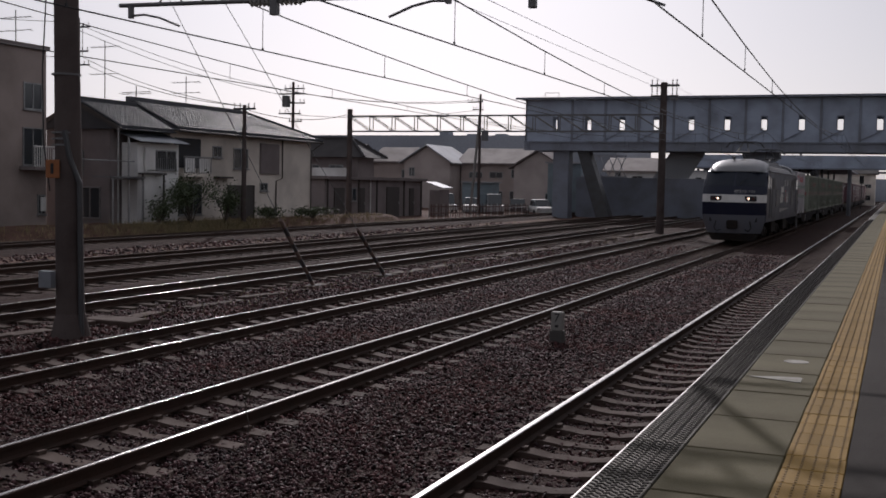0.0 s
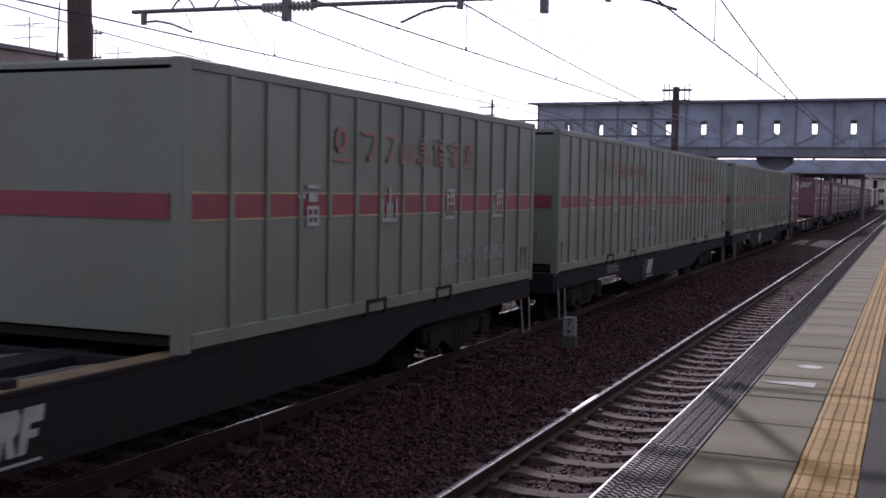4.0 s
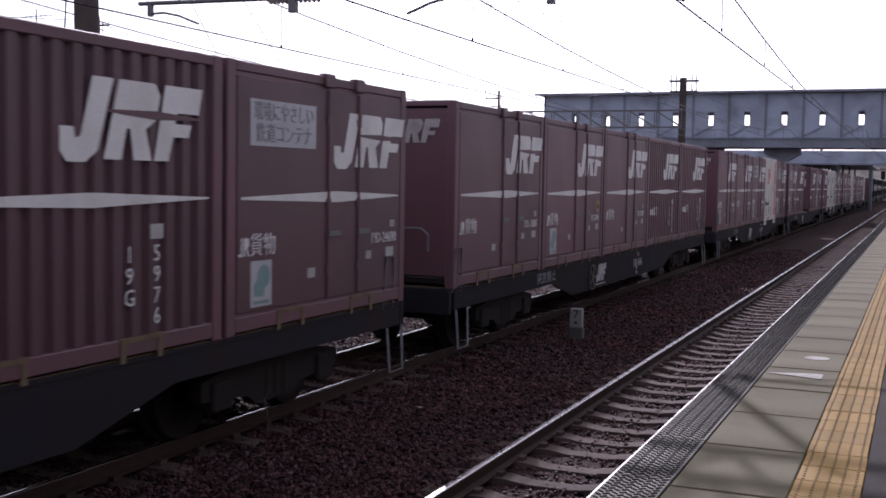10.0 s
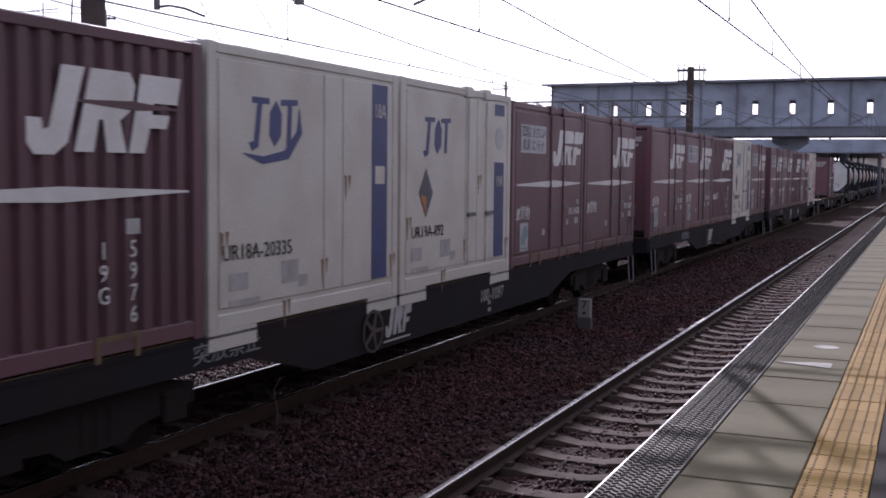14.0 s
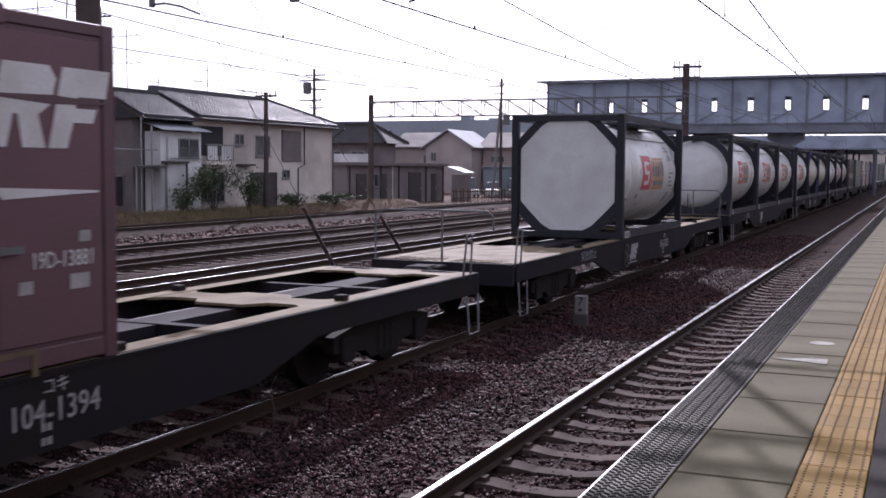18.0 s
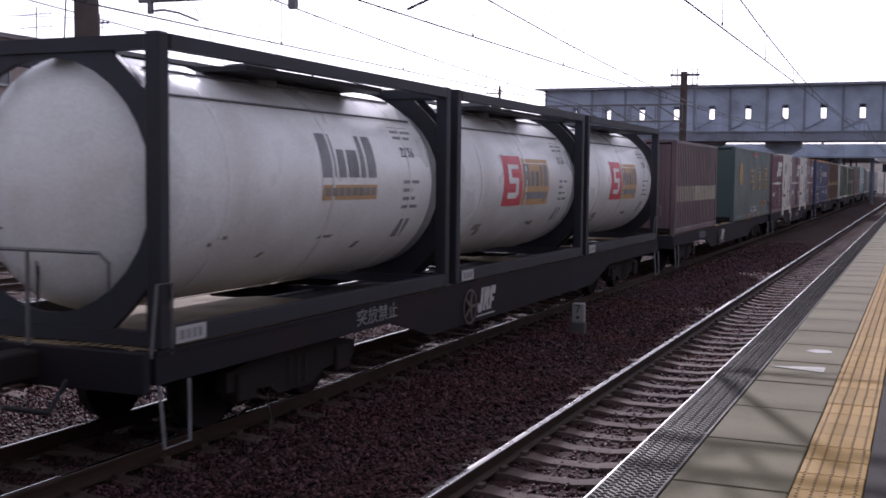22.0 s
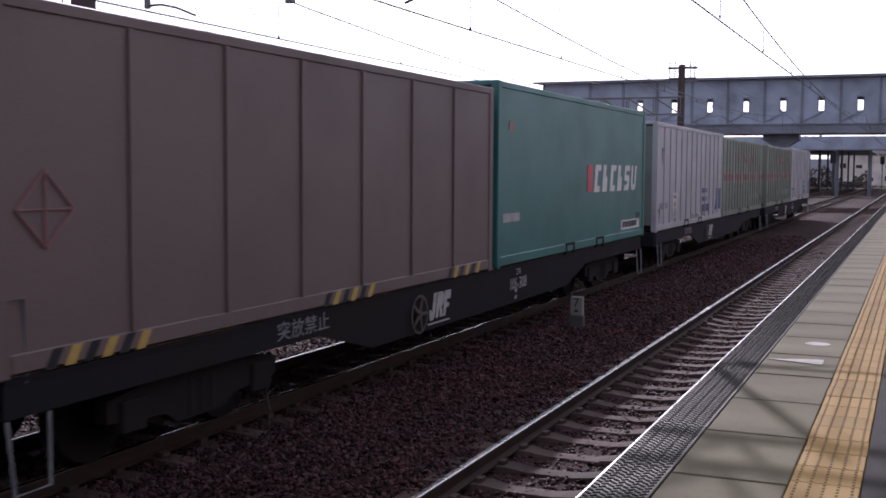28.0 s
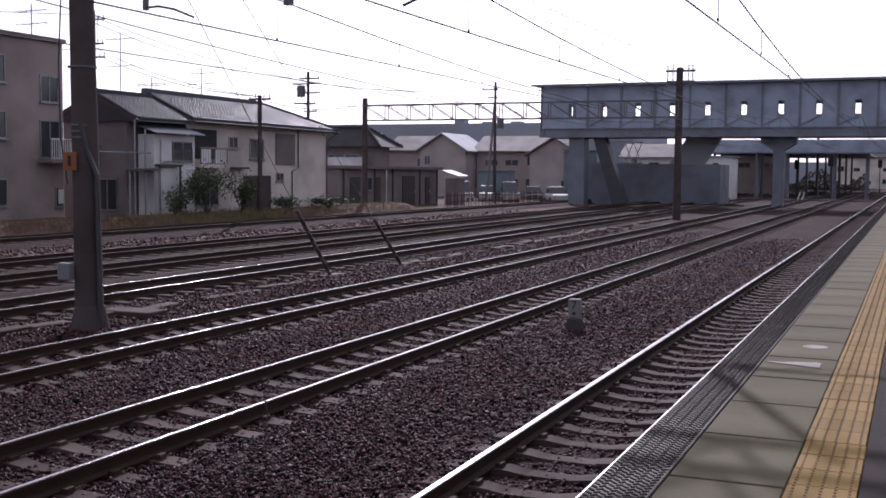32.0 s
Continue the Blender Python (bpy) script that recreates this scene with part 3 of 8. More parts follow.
def overhead_lines():
    for x, name in ((X1, "near"), (X2, "middle"), (X3, "far")):
        g = thing("overhead_line", "contact wire hung from a sagging messenger wire by droppers", "overhead wire", "overhead lines")
        for y0, y1 in ((-35.4, 14.64), (14.64, 65.3), (65.3, 115.3)):
            s = Shape()
            st0, st1 = (0.18, -0.18) if int(y0) % 2 else (-0.18, 0.18)
            s.path([(x + st0 * 0.4, y0, 4.76), (x + st1 * 0.4, y1, 4.76)], 0.012, n=6)
            part("contact_wire", s, WIRE, g)
            s = Shape()
            pts = sagging(s, (x, y0, 5.62), (x, y1, 5.62), 0.78, 0.013)
            part("messenger_wire", s, WIRE, g)
            for i in range(10):
                y = y0 + (i + 0.5) * (y1 - y0) / 10
                t = (y - y0) / (y1 - y0)
                s = Shape()
                s.tube((x, y, 4.76), (x, y, 5.62 - 0.78 * 4 * t * (1 - t)), 0.007, n=5)
                s.box(x - 0.012, x + 0.012, y - 0.02, y + 0.02, 4.745, 4.79)
                part("dropper", s, WIRE, g)


near_gantry()
far_gantry()
overhead_lines()


# ---- the freight train ----
U0, PITCH, DECK = 69.594, 20.4, 1.0


def run(t):
    """How far the train has come after t seconds; it slows down a little."""
    return 18.1206 * t - 0.022364 * t ** 2 + 0.00015184 * t ** 3


MAROON = mat("maroon_container_paint", (0.108, 0.046, 0.057), 0.5, 0, (0.075, 0.044, 0.048), 0.5, 1.2, 40, 0.06, 0.22)
MAROON_OLD = mat("faded_maroon_paint", (0.13, 0.04, 0.042), 0.6, 0, (0.1, 0.055, 0.045), 0.7, 1.5, 40, 0.08, 0.2)
CREAM = mat("cream_container_paint", (0.5, 0.48, 0.43), 0.5, 0, (0.33, 0.28, 0.22), 0.4, 1.6, 40, 0.05, 0.05)
GREEN31 = mat("grey_green_container_paint", (0.15, 0.17, 0.135), 0.5, 0, (0.11, 0.11, 0.085), 0.5, 1.0, 40, 0.05, 0.06)
REDBAND = mat("red_band", (0.21, 0.028, 0.042), 0.5, 0, (0.12, 0.035, 0.04), 0.4, 2, 40, 0.03)
SIGNYELLOW = mat("faded_sign_yellow", (0.34, 0.2, 0.045), 0.55, 0, (0.2, 0.13, 0.05), 0.5, 3, 40, 0.03)
POCKET = mat("worn_yellow_pocket", (0.12, 0.08, 0.04), 0.6, 0, (0.07, 0.045, 0.03), 0.7, 5, 40, 0.1)
YELLOW = mat("yellow_paint", (0.42, 0.28, 0.06), 0.5, 0, (0.22, 0.15, 0.05), 0.5, 3, 40, 0.05)
ORANGE = mat("orange_paint", (0.42, 0.17, 0.045), 0.5, 0, (0.25, 0.11, 0.05), 0.4, 3, 40, 0.05)
WHITE_C = mat("white_container_paint", (0.37, 0.355, 0.38), 0.45, 0, (0.25, 0.235, 0.23), 0.5, 1.0, 40, 0.05, 0.05)
GREENBAND = mat("green_band", (0.04, 0.15, 0.075), 0.5, 0, (0.04, 0.09, 0.055), 0.4, 2, 40, 0.03)
DKGREEN = mat("dark_green_container_paint", (0.034, 0.064, 0.06), 0.5, 0, (0.03, 0.038, 0.034), 0.5, 1, 40, 0.05)
TEAL = mat("teal_container_paint", (0.022, 0.135, 0.125), 0.45, 0, (0.03, 0.08, 0.075), 0.4, 1, 40, 0.04)
NAVY = mat("navy_container_paint", (0.026, 0.036, 0.095), 0.5, 0, (0.035, 0.04, 0.06), 0.5, 1, 40, 0.05)
BROWN31 = mat("brown_container_paint", (0.125, 0.086, 0.08), 0.55, 0, (0.1, 0.07, 0.064), 0.5, 1, 40, 0.05)
RUSTRED = mat("orange_brown_container_paint", (0.13, 0.08, 0.055), 0.55, 0, (0.095, 0.06, 0.045), 0.5, 1, 40, 0.05)
REDDARK = mat("dark_red_container_paint", (0.095, 0.056, 0.062), 0.55, 0, (0.055, 0.037, 0.038), 0.6, 1, 40, 0.06)
BLUEMARK = mat("blue_mark", (0.035, 0.045, 0.15), 0.5, 0, wear=0.2)
DULLRED = mat("faded_red_mark", (0.26, 0.1, 0.1), 0.55, 0, (0.2, 0.14, 0.12), 0.5, 3, 40, 0.02)
REDMARK = mat("red_mark", (0.5, 0.05, 0.07), 0.5, 0, (0.3, 0.08, 0.07), 0.3, 3, 40, 0.02)
TANK = mat("white_tank_paint", (0.6, 0.6, 0.585), 0.3, 0, (0.32, 0.28, 0.24), 0.5, 0.9, 30, 0.03, 0.06)
TANKFRAME = mat("dark_frame_paint", (0.018, 0.019, 0.027), 0.6, 0.0, (0.03, 0.022, 0.018), 0.5, 2, 40, 0.06, 0.2, spec=0.3)
# Blue wagon paint taken near black: the side shade is in the colour.
WAGON = mat("shaded_wagon_paint", (0.017, 0.0155, 0.019), 0.85, 0.0, (0.026, 0.017, 0.016), 0.8, 1.3, 40, 0.1, 0.2, spec=0.15)
# Tan of sill tops and deck plates, with their sunlit cream look in it.
WAGON_DECK = mat("worn_sunlit_deck", (0.19, 0.148, 0.09), 0.75, 0.0, (0.11, 0.08, 0.05), 0.8, 2, 40, 0.1, 0.1, spec=0.1)
# Grime taken near black, so the shade under the train is in it.
UNDER = mat("grimy_shaded_underframe", (0.018, 0.015, 0.014), 0.85, 0.0, (0.024, 0.017, 0.014), 0.6, 3, 40, 0.2, spec=0.15)
GREYISH = mat("greyish_sign", (0.38, 0.38, 0.4), 0.5, 0, (0.25, 0.24, 0.24), 0.4, 3, 40, 0.02)
FADED = mat("faded_white_marking", (0.36, 0.35, 0.34), 0.6, 0, (0.18, 0.16, 0.15), 0.6, 4, 40, 0.02)
FADEDORANGE = mat("faded_orange", (0.46, 0.27, 0.11), 0.55, 0, (0.36, 0.26, 0.15), 0.6, 3, 40, 0.03)
CREAMTANK = mat("cream_tank_paint", (0.46, 0.43, 0.36), 0.38, 0, (0.3, 0.26, 0.2), 0.5, 0.9, 30, 0.03)
GREYMARK = mat("grey_marking", (0.2, 0.2, 0.21), 0.6, 0, wear=0.4)

KITS = collections.OrderedDict()
TRAIN = []                       # (thing, distance behind the front of the first wagon, height)


def skin(y0, y1, x, z0, z1, waves, depth, t=0.03):
    """One side wall with upright corrugations, as a solid sheet at x (outwards for x > 0)."""
    sgn = 1 if x > 0 else -1
    p = (y1 - y0) / waves
    line = []
    for i in range(waves):
        a = y0 + i * p
        line += [(x, a), (x, a + p * 0.42), (x - sgn * depth, a + p * 0.55), (x - sgn * depth, a + p * 0.87)]
    line.append((x, y1))
    inner = [(x - sgn * (depth + t), y1), (x - sgn * (depth + t), y0)]
    s = Shape()
    ring = line + inner
    k = len(ring)
    v = [(a, b, z) for z in (z0, z1) for a, b in ring]
    f = [(i, (i + 1) % k, (i + 1) % k + k, i + k) for i in range(k)]
    for i in range(k - 3):                                # caps as a strip of small quads
        pass
    s.add(v, f)
    return s


def mark(shape_list, scale, parent, x, y, z, material, name="marking", label="", squeeze=1.0):
    """Flat shapes, given as outlines in units, standing on the side wall."""
    s = Shape()
    for i, o in enumerate(shape_list):
        s.plate([(y + u * scale * squeeze, z + v * scale) for u, v in o], "x", x, 0.004 + 0.0005 * i)
    ob = part(name, s, material, parent, label)
    return tagged(ob, kind="stuff") if len(shape_list) > 3 else ob


SLANTED = [[(0.02, 0.12), (0.1, 0.0), (0.34, 0.0), (0.5, 0.14), (0.72, 1.0), (0.44, 1.0), (0.28, 0.3), (0.21, 0.27), (0.19, 0.4), (0.02, 0.4)],
           [(0.58, 0.04), (0.82, 0.04), (0.9, 0.42), (0.95, 0.42), (1.0, 0.04), (1.26, 0.04), (1.18, 0.42), (1.33, 0.55), (1.4, 0.85), (1.32, 1.0), (0.8, 1.0)],
           [(1.3, 0.04), (1.52, 0.04), (1.6, 0.35), (1.85, 0.35), (1.9, 0.52), (1.63, 0.52), (1.67, 0.66), (2.02, 0.66), (2.08, 1.0), (1.48, 1.0)]]


STROKES = (
    ((0.45, 0.88, 0.55, 1.0), (0.0, 0.78, 1.0, 0.87), (0.0, 0.62, 0.1, 0.78), (0.9, 0.62, 1.0, 0.78), (0.2, 0.54, 0.82, 0.62), (0.0, 0.3, 1.0, 0.39),
     (0.42, 0.0, 0.53, 0.54), (0.53, 0.0, 0.95, 0.09), (0.86, 0.09, 0.95, 0.22)),
    ((0.0, 0.0, 0.11, 0.66), (0.89, 0.0, 1.0, 0.66), (0.11, 0.0, 0.89, 0.11), (0.44, 0.11, 0.56, 1.0), (0.3, 0.11, 0.38, 0.55), (0.62, 0.11, 0.7, 0.55)),
    ((0.02, 0.8, 0.14, 0.92), (0.04, 0.12, 0.15, 0.55), (0.0, 0.0, 1.0, 0.1), (0.32, 0.86, 1.0, 0.95), (0.34, 0.2, 0.43, 0.78), (0.88, 0.2, 0.97, 0.78),
     (0.43, 0.68, 0.88, 0.76), (0.43, 0.46, 0.88, 0.53), (0.61, 0.2, 0.7, 0.86)),
    ((0.13, 0.0, 0.22, 1.0), (0.0, 0.66, 0.34, 0.75), (0.42, 0.9, 1.0, 0.99), (0.5, 0.58, 0.92, 0.8), (0.42, 0.0, 0.5, 0.48), (0.92, 0.0, 1.0, 0.48),
     (0.5, 0.4, 0.92, 0.48), (0.5, 0.2, 0.92, 0.27), (0.5, 0.0, 0.92, 0.08), (0.67, 0.08, 0.74, 0.4)),
    ((0.3, 0.9, 0.6, 1.0), (0.1, 0.72, 0.85, 0.8), (0.15, 0.56, 0.85, 0.64), (0.15, 0.4, 0.85, 0.48), (0.77, 0.48, 0.85, 0.72), (0.0, 0.05, 0.1, 0.28),
     (0.25, 0.0, 0.36, 0.3), (0.36, 0.0, 0.8, 0.09), (0.52, 0.18, 0.62, 0.32), (0.88, 0.12, 1.0, 0.3)),
    ((0.0, 0.84, 0.95, 0.95), (0.84, 0.5, 0.95, 0.84), (0.66, 0.25, 0.8, 0.5), (0.42, 0.0, 0.64, 0.25)),
)


def block(seed, w=1.0):
    """One big painted sign, as a figure of plain bars."""
    return [[(a * w, b), (c * w, b), (c * w, e), (a * w, e)] for a, b, c, e in STROKES[seed % len(STROKES)]]


def logo_cut(g, scale, x, y, z, paint, squeeze):
    """A thin lens in the ground colour that cuts the big slanted shapes in two."""
    mark([[(0.62, 0.6), (1.35, 0.55), (2.05, 0.59), (2.05, 0.61), (1.35, 0.66), (0.62, 0.63)]], scale, g, x, y, z, paint, "logo_cut", squeeze=squeeze)


def ring_mark(y, z, r0, r1, x, n=20):
    """A flat ring on a wall."""
    s = Shape()
    rows = []
    for k in range(n):
        a = 2 * math.pi * k / n
        rows.append([(xx, y + r * math.cos(a), z + r * math.sin(a)) for xx, r in ((x, r0), (x, r1), (x + 0.004, r1), (x + 0.004, r0))])
    s.loft(rows + [rows[0]], caps=False)
    return s


def strokes(rows, lengths, gap=0.45):
    """Rows of short bars: small writing that cannot be read."""
    o = []
    for r in range(rows):
        u = 0.0
        for w in lengths:
            o.append([(u, r * (1 + gap)), (u + w, r * (1 + gap)), (u + w, r * (1 + gap) + 0.8), (u, r * (1 + gap) + 0.8)])
            u += w + 0.35
    return o


def end_profile(x0, x1, y0, y1, sy, n, z0, z1):
    """Two outlines of an end wall with n upright pressed ribs."""
    out, back = (y0, y1) if sy < 0 else (y1, y0)
    d = 0.028 if sy < 0 else -0.028
    p = (x1 - x0) / n
    line = [(x0, back)]
    for i in range(n):
        a = x0 + i * p
        line += [(a, out + d), (a + p * 0.22, out + d), (a + p * 0.34, out), (a + p * 0.78, out), (a + p * 0.9, out + d)]
    line += [(x1, out + d), (x1, back)]
    return [[(a, b, z) for a, b in line] for z in (z0, z1)]


def hull(name, label, L, H, paint, waves=0, depth=0.03, W=2.45, ribs=0, roof=None, pockets=POCKET, category="container",
         posts=None, endpaint=None):
    """A box container: side and end walls, roof, corner posts, rails and fork pockets. Its front is at y = 0."""
    g = thing(name, label, category, "containers on the train")
    h = W / 2
    posts = posts or paint
    for sx, nm in ((1, "side_wall"), (-1, "side_wall")):
        if waves:
            s = skin(0.13, L - 0.13, sx * (h - 0.012), 0.17, H - 0.1, waves, depth)
        else:
            s = Shape()
            a, b = sorted((sx * (h - 0.02), sx * (h - 0.07)))
            s.box(a, b, 0.13, L - 0.13, 0.17, H - 0.1)
        wall = part(nm, s, paint, g)
        for i in range(ribs):
            y = 0.13 + (i + 1) * (L - 0.26) / (ribs + 1)
            s = Shape()
            a, b = sorted((sx * (h - 0.02), sx * (h + 0.008)))
            s.box(a, b, y - 0.035, y + 0.035, 0.17, H - 0.1, cut=0.006)
            part("rib", s, paint, wall)
    for y0, y1, sy in ((0.0, 0.06, -1), (L - 0.06, L, 1)):
        s = Shape()
        if waves:
            s.loft(end_profile(-h + 0.1, h - 0.1, y0 + 0.005, y1 - 0.005, sy, 9, 0.17, H - 0.1))
        else:
            s.box(-h + 0.1, h - 0.1, y0 + 0.012, y1 - 0.012, 0.17, H - 0.1)
        part("end_wall", s, endpaint or paint, g)
    for sx in (-1, 1):
        for y in (0.0, L - 0.14):
            s = Shape()
            a, b = sorted((sx * h, sx * (h - 0.13)))
            s.box(a, b, y, y + 0.14, 0.0, H, cut=0.012)
            part("corner_post", s, posts, g)
        s = Shape()
        a, b = sorted((sx * (h - 0.003), sx * (h - 0.09)))
        s.box(a, b, 0.14, L - 0.14, H - 0.1, H - 0.005, cut=0.01)
        part("top_rail", s, posts, g)
        s = Shape()
        s.box(a, b, 0.14, L - 0.14, 0.03, 0.17, cut=0.01)
        part("bottom_rail", s, posts, g)
    s = Shape()
    n = max(3, round(L / 0.9))
    tops = [(0.06, H - 0.02)]
    for i in range(n):                                    # one sheet with raised cross ribs
        y = 0.2 + i * (L - 0.4) / (n - 1)
        tops += [(y - 0.1, H - 0.02), (y - 0.08, H + 0.012), (y + 0.08, H + 0.012), (y + 0.1, H - 0.02)]
    tops.append((L - 0.06, H - 0.02))
    s.loft([[(-h + 0.09, y, H - 0.06), (h - 0.09, y, H - 0.06), (h - 0.11, y, z), (-h + 0.11, y, z)] for y, z in tops])
    part("roof", s, roof or paint, g)
    s = Shape()
    s.box(-h + 0.09, h - 0.09, 0.06, L - 0.06, 0.06, 0.14)
    part("floor", s, UNDER, g)
    if pockets:
        for y in (L / 2 - 0.75, L / 2 + 0.75) if L < 8 else (L / 2 - 1.0, L / 2 + 1.0):
            s = Shape()
            for a, b, c, d in ((-0.26, 0.26, 0.135, 0.175), (-0.26, -0.2, -0.02, 0.14), (0.2, 0.26, -0.02, 0.14)):
                s.box(h - 0.04, h + 0.006, y + a, y + b, c, d)
            part("fork_pocket", s, pockets, g, "worn yellow fork pocket" if pockets is POCKET else "")
    return g


def long_stripe(g, L, z, x=1.2, lean=1):
    """The white lens-shaped stripe along a maroon container."""
    mark([[(0.0, 0.0), (L * 0.55, -0.04), (L, 0.015), (L, 0.03), (L * 0.55, 0.075), (0.0, 0.025)]], 1.0, g, x, 0.22, z, WHITE, "stripe",
         "white lens-shaped stripe")


def lock_rods(g, ys, H, paint, x=1.205):
    for y in ys:
        s = Shape()
        s.tube((x + 0.025, y, 0.2), (x + 0.025, y, H - 0.15), 0.02, n=6)
        rod = part("lock_rod", s, paint, g)
        s = Shape()
        right = []
        for z in (0.5, 1.2, H - 0.45):
            right += [(0.012, z - 0.04), (0.045, z - 0.04), (0.045, z + 0.04), (0.012, z + 0.04)]
        s.plate([(y + a, z) for a, z in right] + [(y - a, z) for a, z in reversed(right)], "x", x - 0.01, 0.045)
        part("bracket", s, paint, rod)
        s = Shape()
        s.box(x + 0.02, x + 0.06, y - 0.03, y + 0.22, 0.85, 0.9)
        part("handle", s, STEEL, rod)
        s = Shape()
        s.box(x - 0.05, x + 0.05, y - 0.1, y + 0.1, H - 0.12, H + 0.022, cut=0.01)
        part("cap", s, paint, rod)


def end_marks(g, L):
    s = Shape()
    for o in SLANTED:
        s.plate([(0.25 + u * 0.36, 1.93 + v * 0.33) for u, v in o], "y", -0.006, 0.005)
    part("logo", s, FADED, g, "white slanted shapes on the end wall")
    s = Shape()
    for o in strokes(1, (0.5, 0.5, 0.5, 0.25, 0.5, 0.5, 0.5, 0.5)):
        s.plate([(-0.95 + u * 0.16, 2.0 + v * 0.13) for u, v in o], "y", -0.006, 0.005)
    part("small_writing", s, FADED, g)
    s = Shape()
    s.box(0.0, 0.22, -0.012, 0.0, 0.42, 0.52)
    part("plate", s, FADED, g)


def kit_smooth(sign="text", number="", sticker=True):
    L, H = 3.715, 2.5
    g = hull("rail_container", "maroon steel rail container with double side doors and a white stripe", L, H, MAROON)
    for y0, y1 in ((0.16, 1.84), (1.875, L - 0.16)):
        s = Shape()
        s.box(1.203, 1.222, y0, y1, 0.2, H - 0.14, cut=0.008)
        part("door", s, MAROON, g)
    lock_rods(g, (1.83, 2.5), H, MAROON)
    long_stripe(g, L - 0.42, 1.24, 1.224)
    mark(SLANTED, 0.6, g, 1.224, 1.93, 1.55, WHITE, "logo", "big white slanted shapes", squeeze=1.38)
    logo_cut(g, 0.6, 1.228, 1.93, 1.55, MAROON, 1.38)
    if sign:
        s = Shape()
        s.box(1.222, 1.23, 0.36, 1.56, 1.74, 2.17)
        p = part("sign", s, GREYISH, g, "pale sign with two lines of writing" if sign == "text" else "blank pale sign")
        if sign == "text":
            lettering("環境にやさしい", 0.145, GREYMARK, p, 1.233, 0.96, 2.05, squeeze=0.8)
            lettering("鉄道コンテナ", 0.145, GREYMARK, p, 1.233, 0.96, 1.85, squeeze=0.88)
    for j, o in enumerate(([(0.0, 0.05), (0.1, 0.0), (0.28, 0.0), (0.36, 0.12), (0.36, 1.0), (0.24, 1.0), (0.24, 0.14), (0.0, 0.16)],
                           [(0.5, 0.0), (0.62, 0.0), (0.62, 0.4), (0.72, 0.4), (0.9, 0.0), (1.04, 0.0), (0.86, 0.44), (1.0, 0.6), (1.0, 0.88), (0.88, 1.0), (0.5, 1.0)])):
        mark([o], 0.17, g, 1.224, 0.18, 0.72, WHITE, "marking")
    lettering("貨物", 0.17, WHITE, g, 1.227, 0.59, 0.805, squeeze=1.0)
    if sticker:
        s = Shape()
        s.box(1.222, 1.228, 0.38, 0.74, 0.24, 0.67)
        p = part("sticker", s, GREYISH, g, "pale sticker with a round green picture")
        s = Shape()
        s.disc((1.229, 0.6, 0.52), "x", 0.11, 0.002, 16)
        s.plate([(0.44, 0.34), (0.6, 0.33), (0.62, 0.46), (0.5, 0.5), (0.42, 0.44)], "x", 1.229, 0.0025)
        part("picture", s, mat("sticker_green", (0.16, 0.26, 0.25), 0.5), p)
        s = Shape()
        s.box(1.228, 1.231, 0.43, 0.69, 0.265, 0.295)
        part("bar", s, mat("sticker_green", (0.16, 0.26, 0.25), 0.5), p)
    for y, z, w, h in ((1.42, 0.44, 0.15, 0.1), (2.7, 0.56, 0.13, 0.09), (3.3, 0.9, 0.12, 0.08), (3.2, 0.56, 0.2, 0.11)):
        s = Shape()
        s.box(1.222, 1.228, y, y + w, z, z + h)
        part("plate", s, FADED, g)
    if number:
        lettering(number, 0.125, WHITE, g, 1.227, 3.14, 0.78, squeeze=0.85)
    if number in ("19D-3986", "V19D-6708"):
        s = Shape()
        s.disc((1.222, 3.36, 1.0), "x", 0.11, 0.005, 18)
        d = part("round_sticker", s, SIGNYELLOW, g, "round yellow sticker")
        mark(block(8), 0.11, d, 1.228, 3.305, 0.945, BLACK, "sign")
    end_marks(g, L)
    return g


def kit_corrugated(number=("19G", "5976")):
    L, H = 3.715, 2.5
    g = hull("rail_container", "maroon corrugated steel rail container with a white stripe", L, H, MAROON, waves=16, depth=0.045)
    long_stripe(g, L - 0.42, 1.24, 1.218)
    mark(SLANTED, 0.64, g, 1.218, 1.68, 1.54, WHITE, "logo", "big white slanted shapes", squeeze=1.3)
    logo_cut(g, 0.64, 1.222, 1.68, 1.54, MAROON, 1.3)
    mark(strokes(1, (0.7, 0.8)), 0.17, g, 1.218, 0.35, 0.72, WHITE, "marking")
    mark(block(4), 0.19, g, 1.218, 0.68, 0.71, WHITE, "marking")
    mark(block(5), 0.19, g, 1.218, 0.9, 0.71, WHITE, "marking")
    for i, text in enumerate(number):
        for j, ch in enumerate(text):
            lettering(ch, 0.14, WHITE, g, 1.222, 2.46 + 0.34 * i, 0.82 - 0.17 * j)
    s = Shape()
    s.box(1.214, 1.222, 2.72, 2.88, 0.94, 1.06)
    part("plate", s, FADED, g)
    end_marks(g, L)
    s = Shape()
    s.box(0.18, 0.98, -0.012, 0.0, 1.42, 1.84)
    part("sign", s, FADED, g, "pale sign on the end wall")
    s = Shape()
    s.box(0.4, 0.72, -0.012, 0.0, 0.88, 1.32)
    part("sticker", s, FADED, g)
    return g


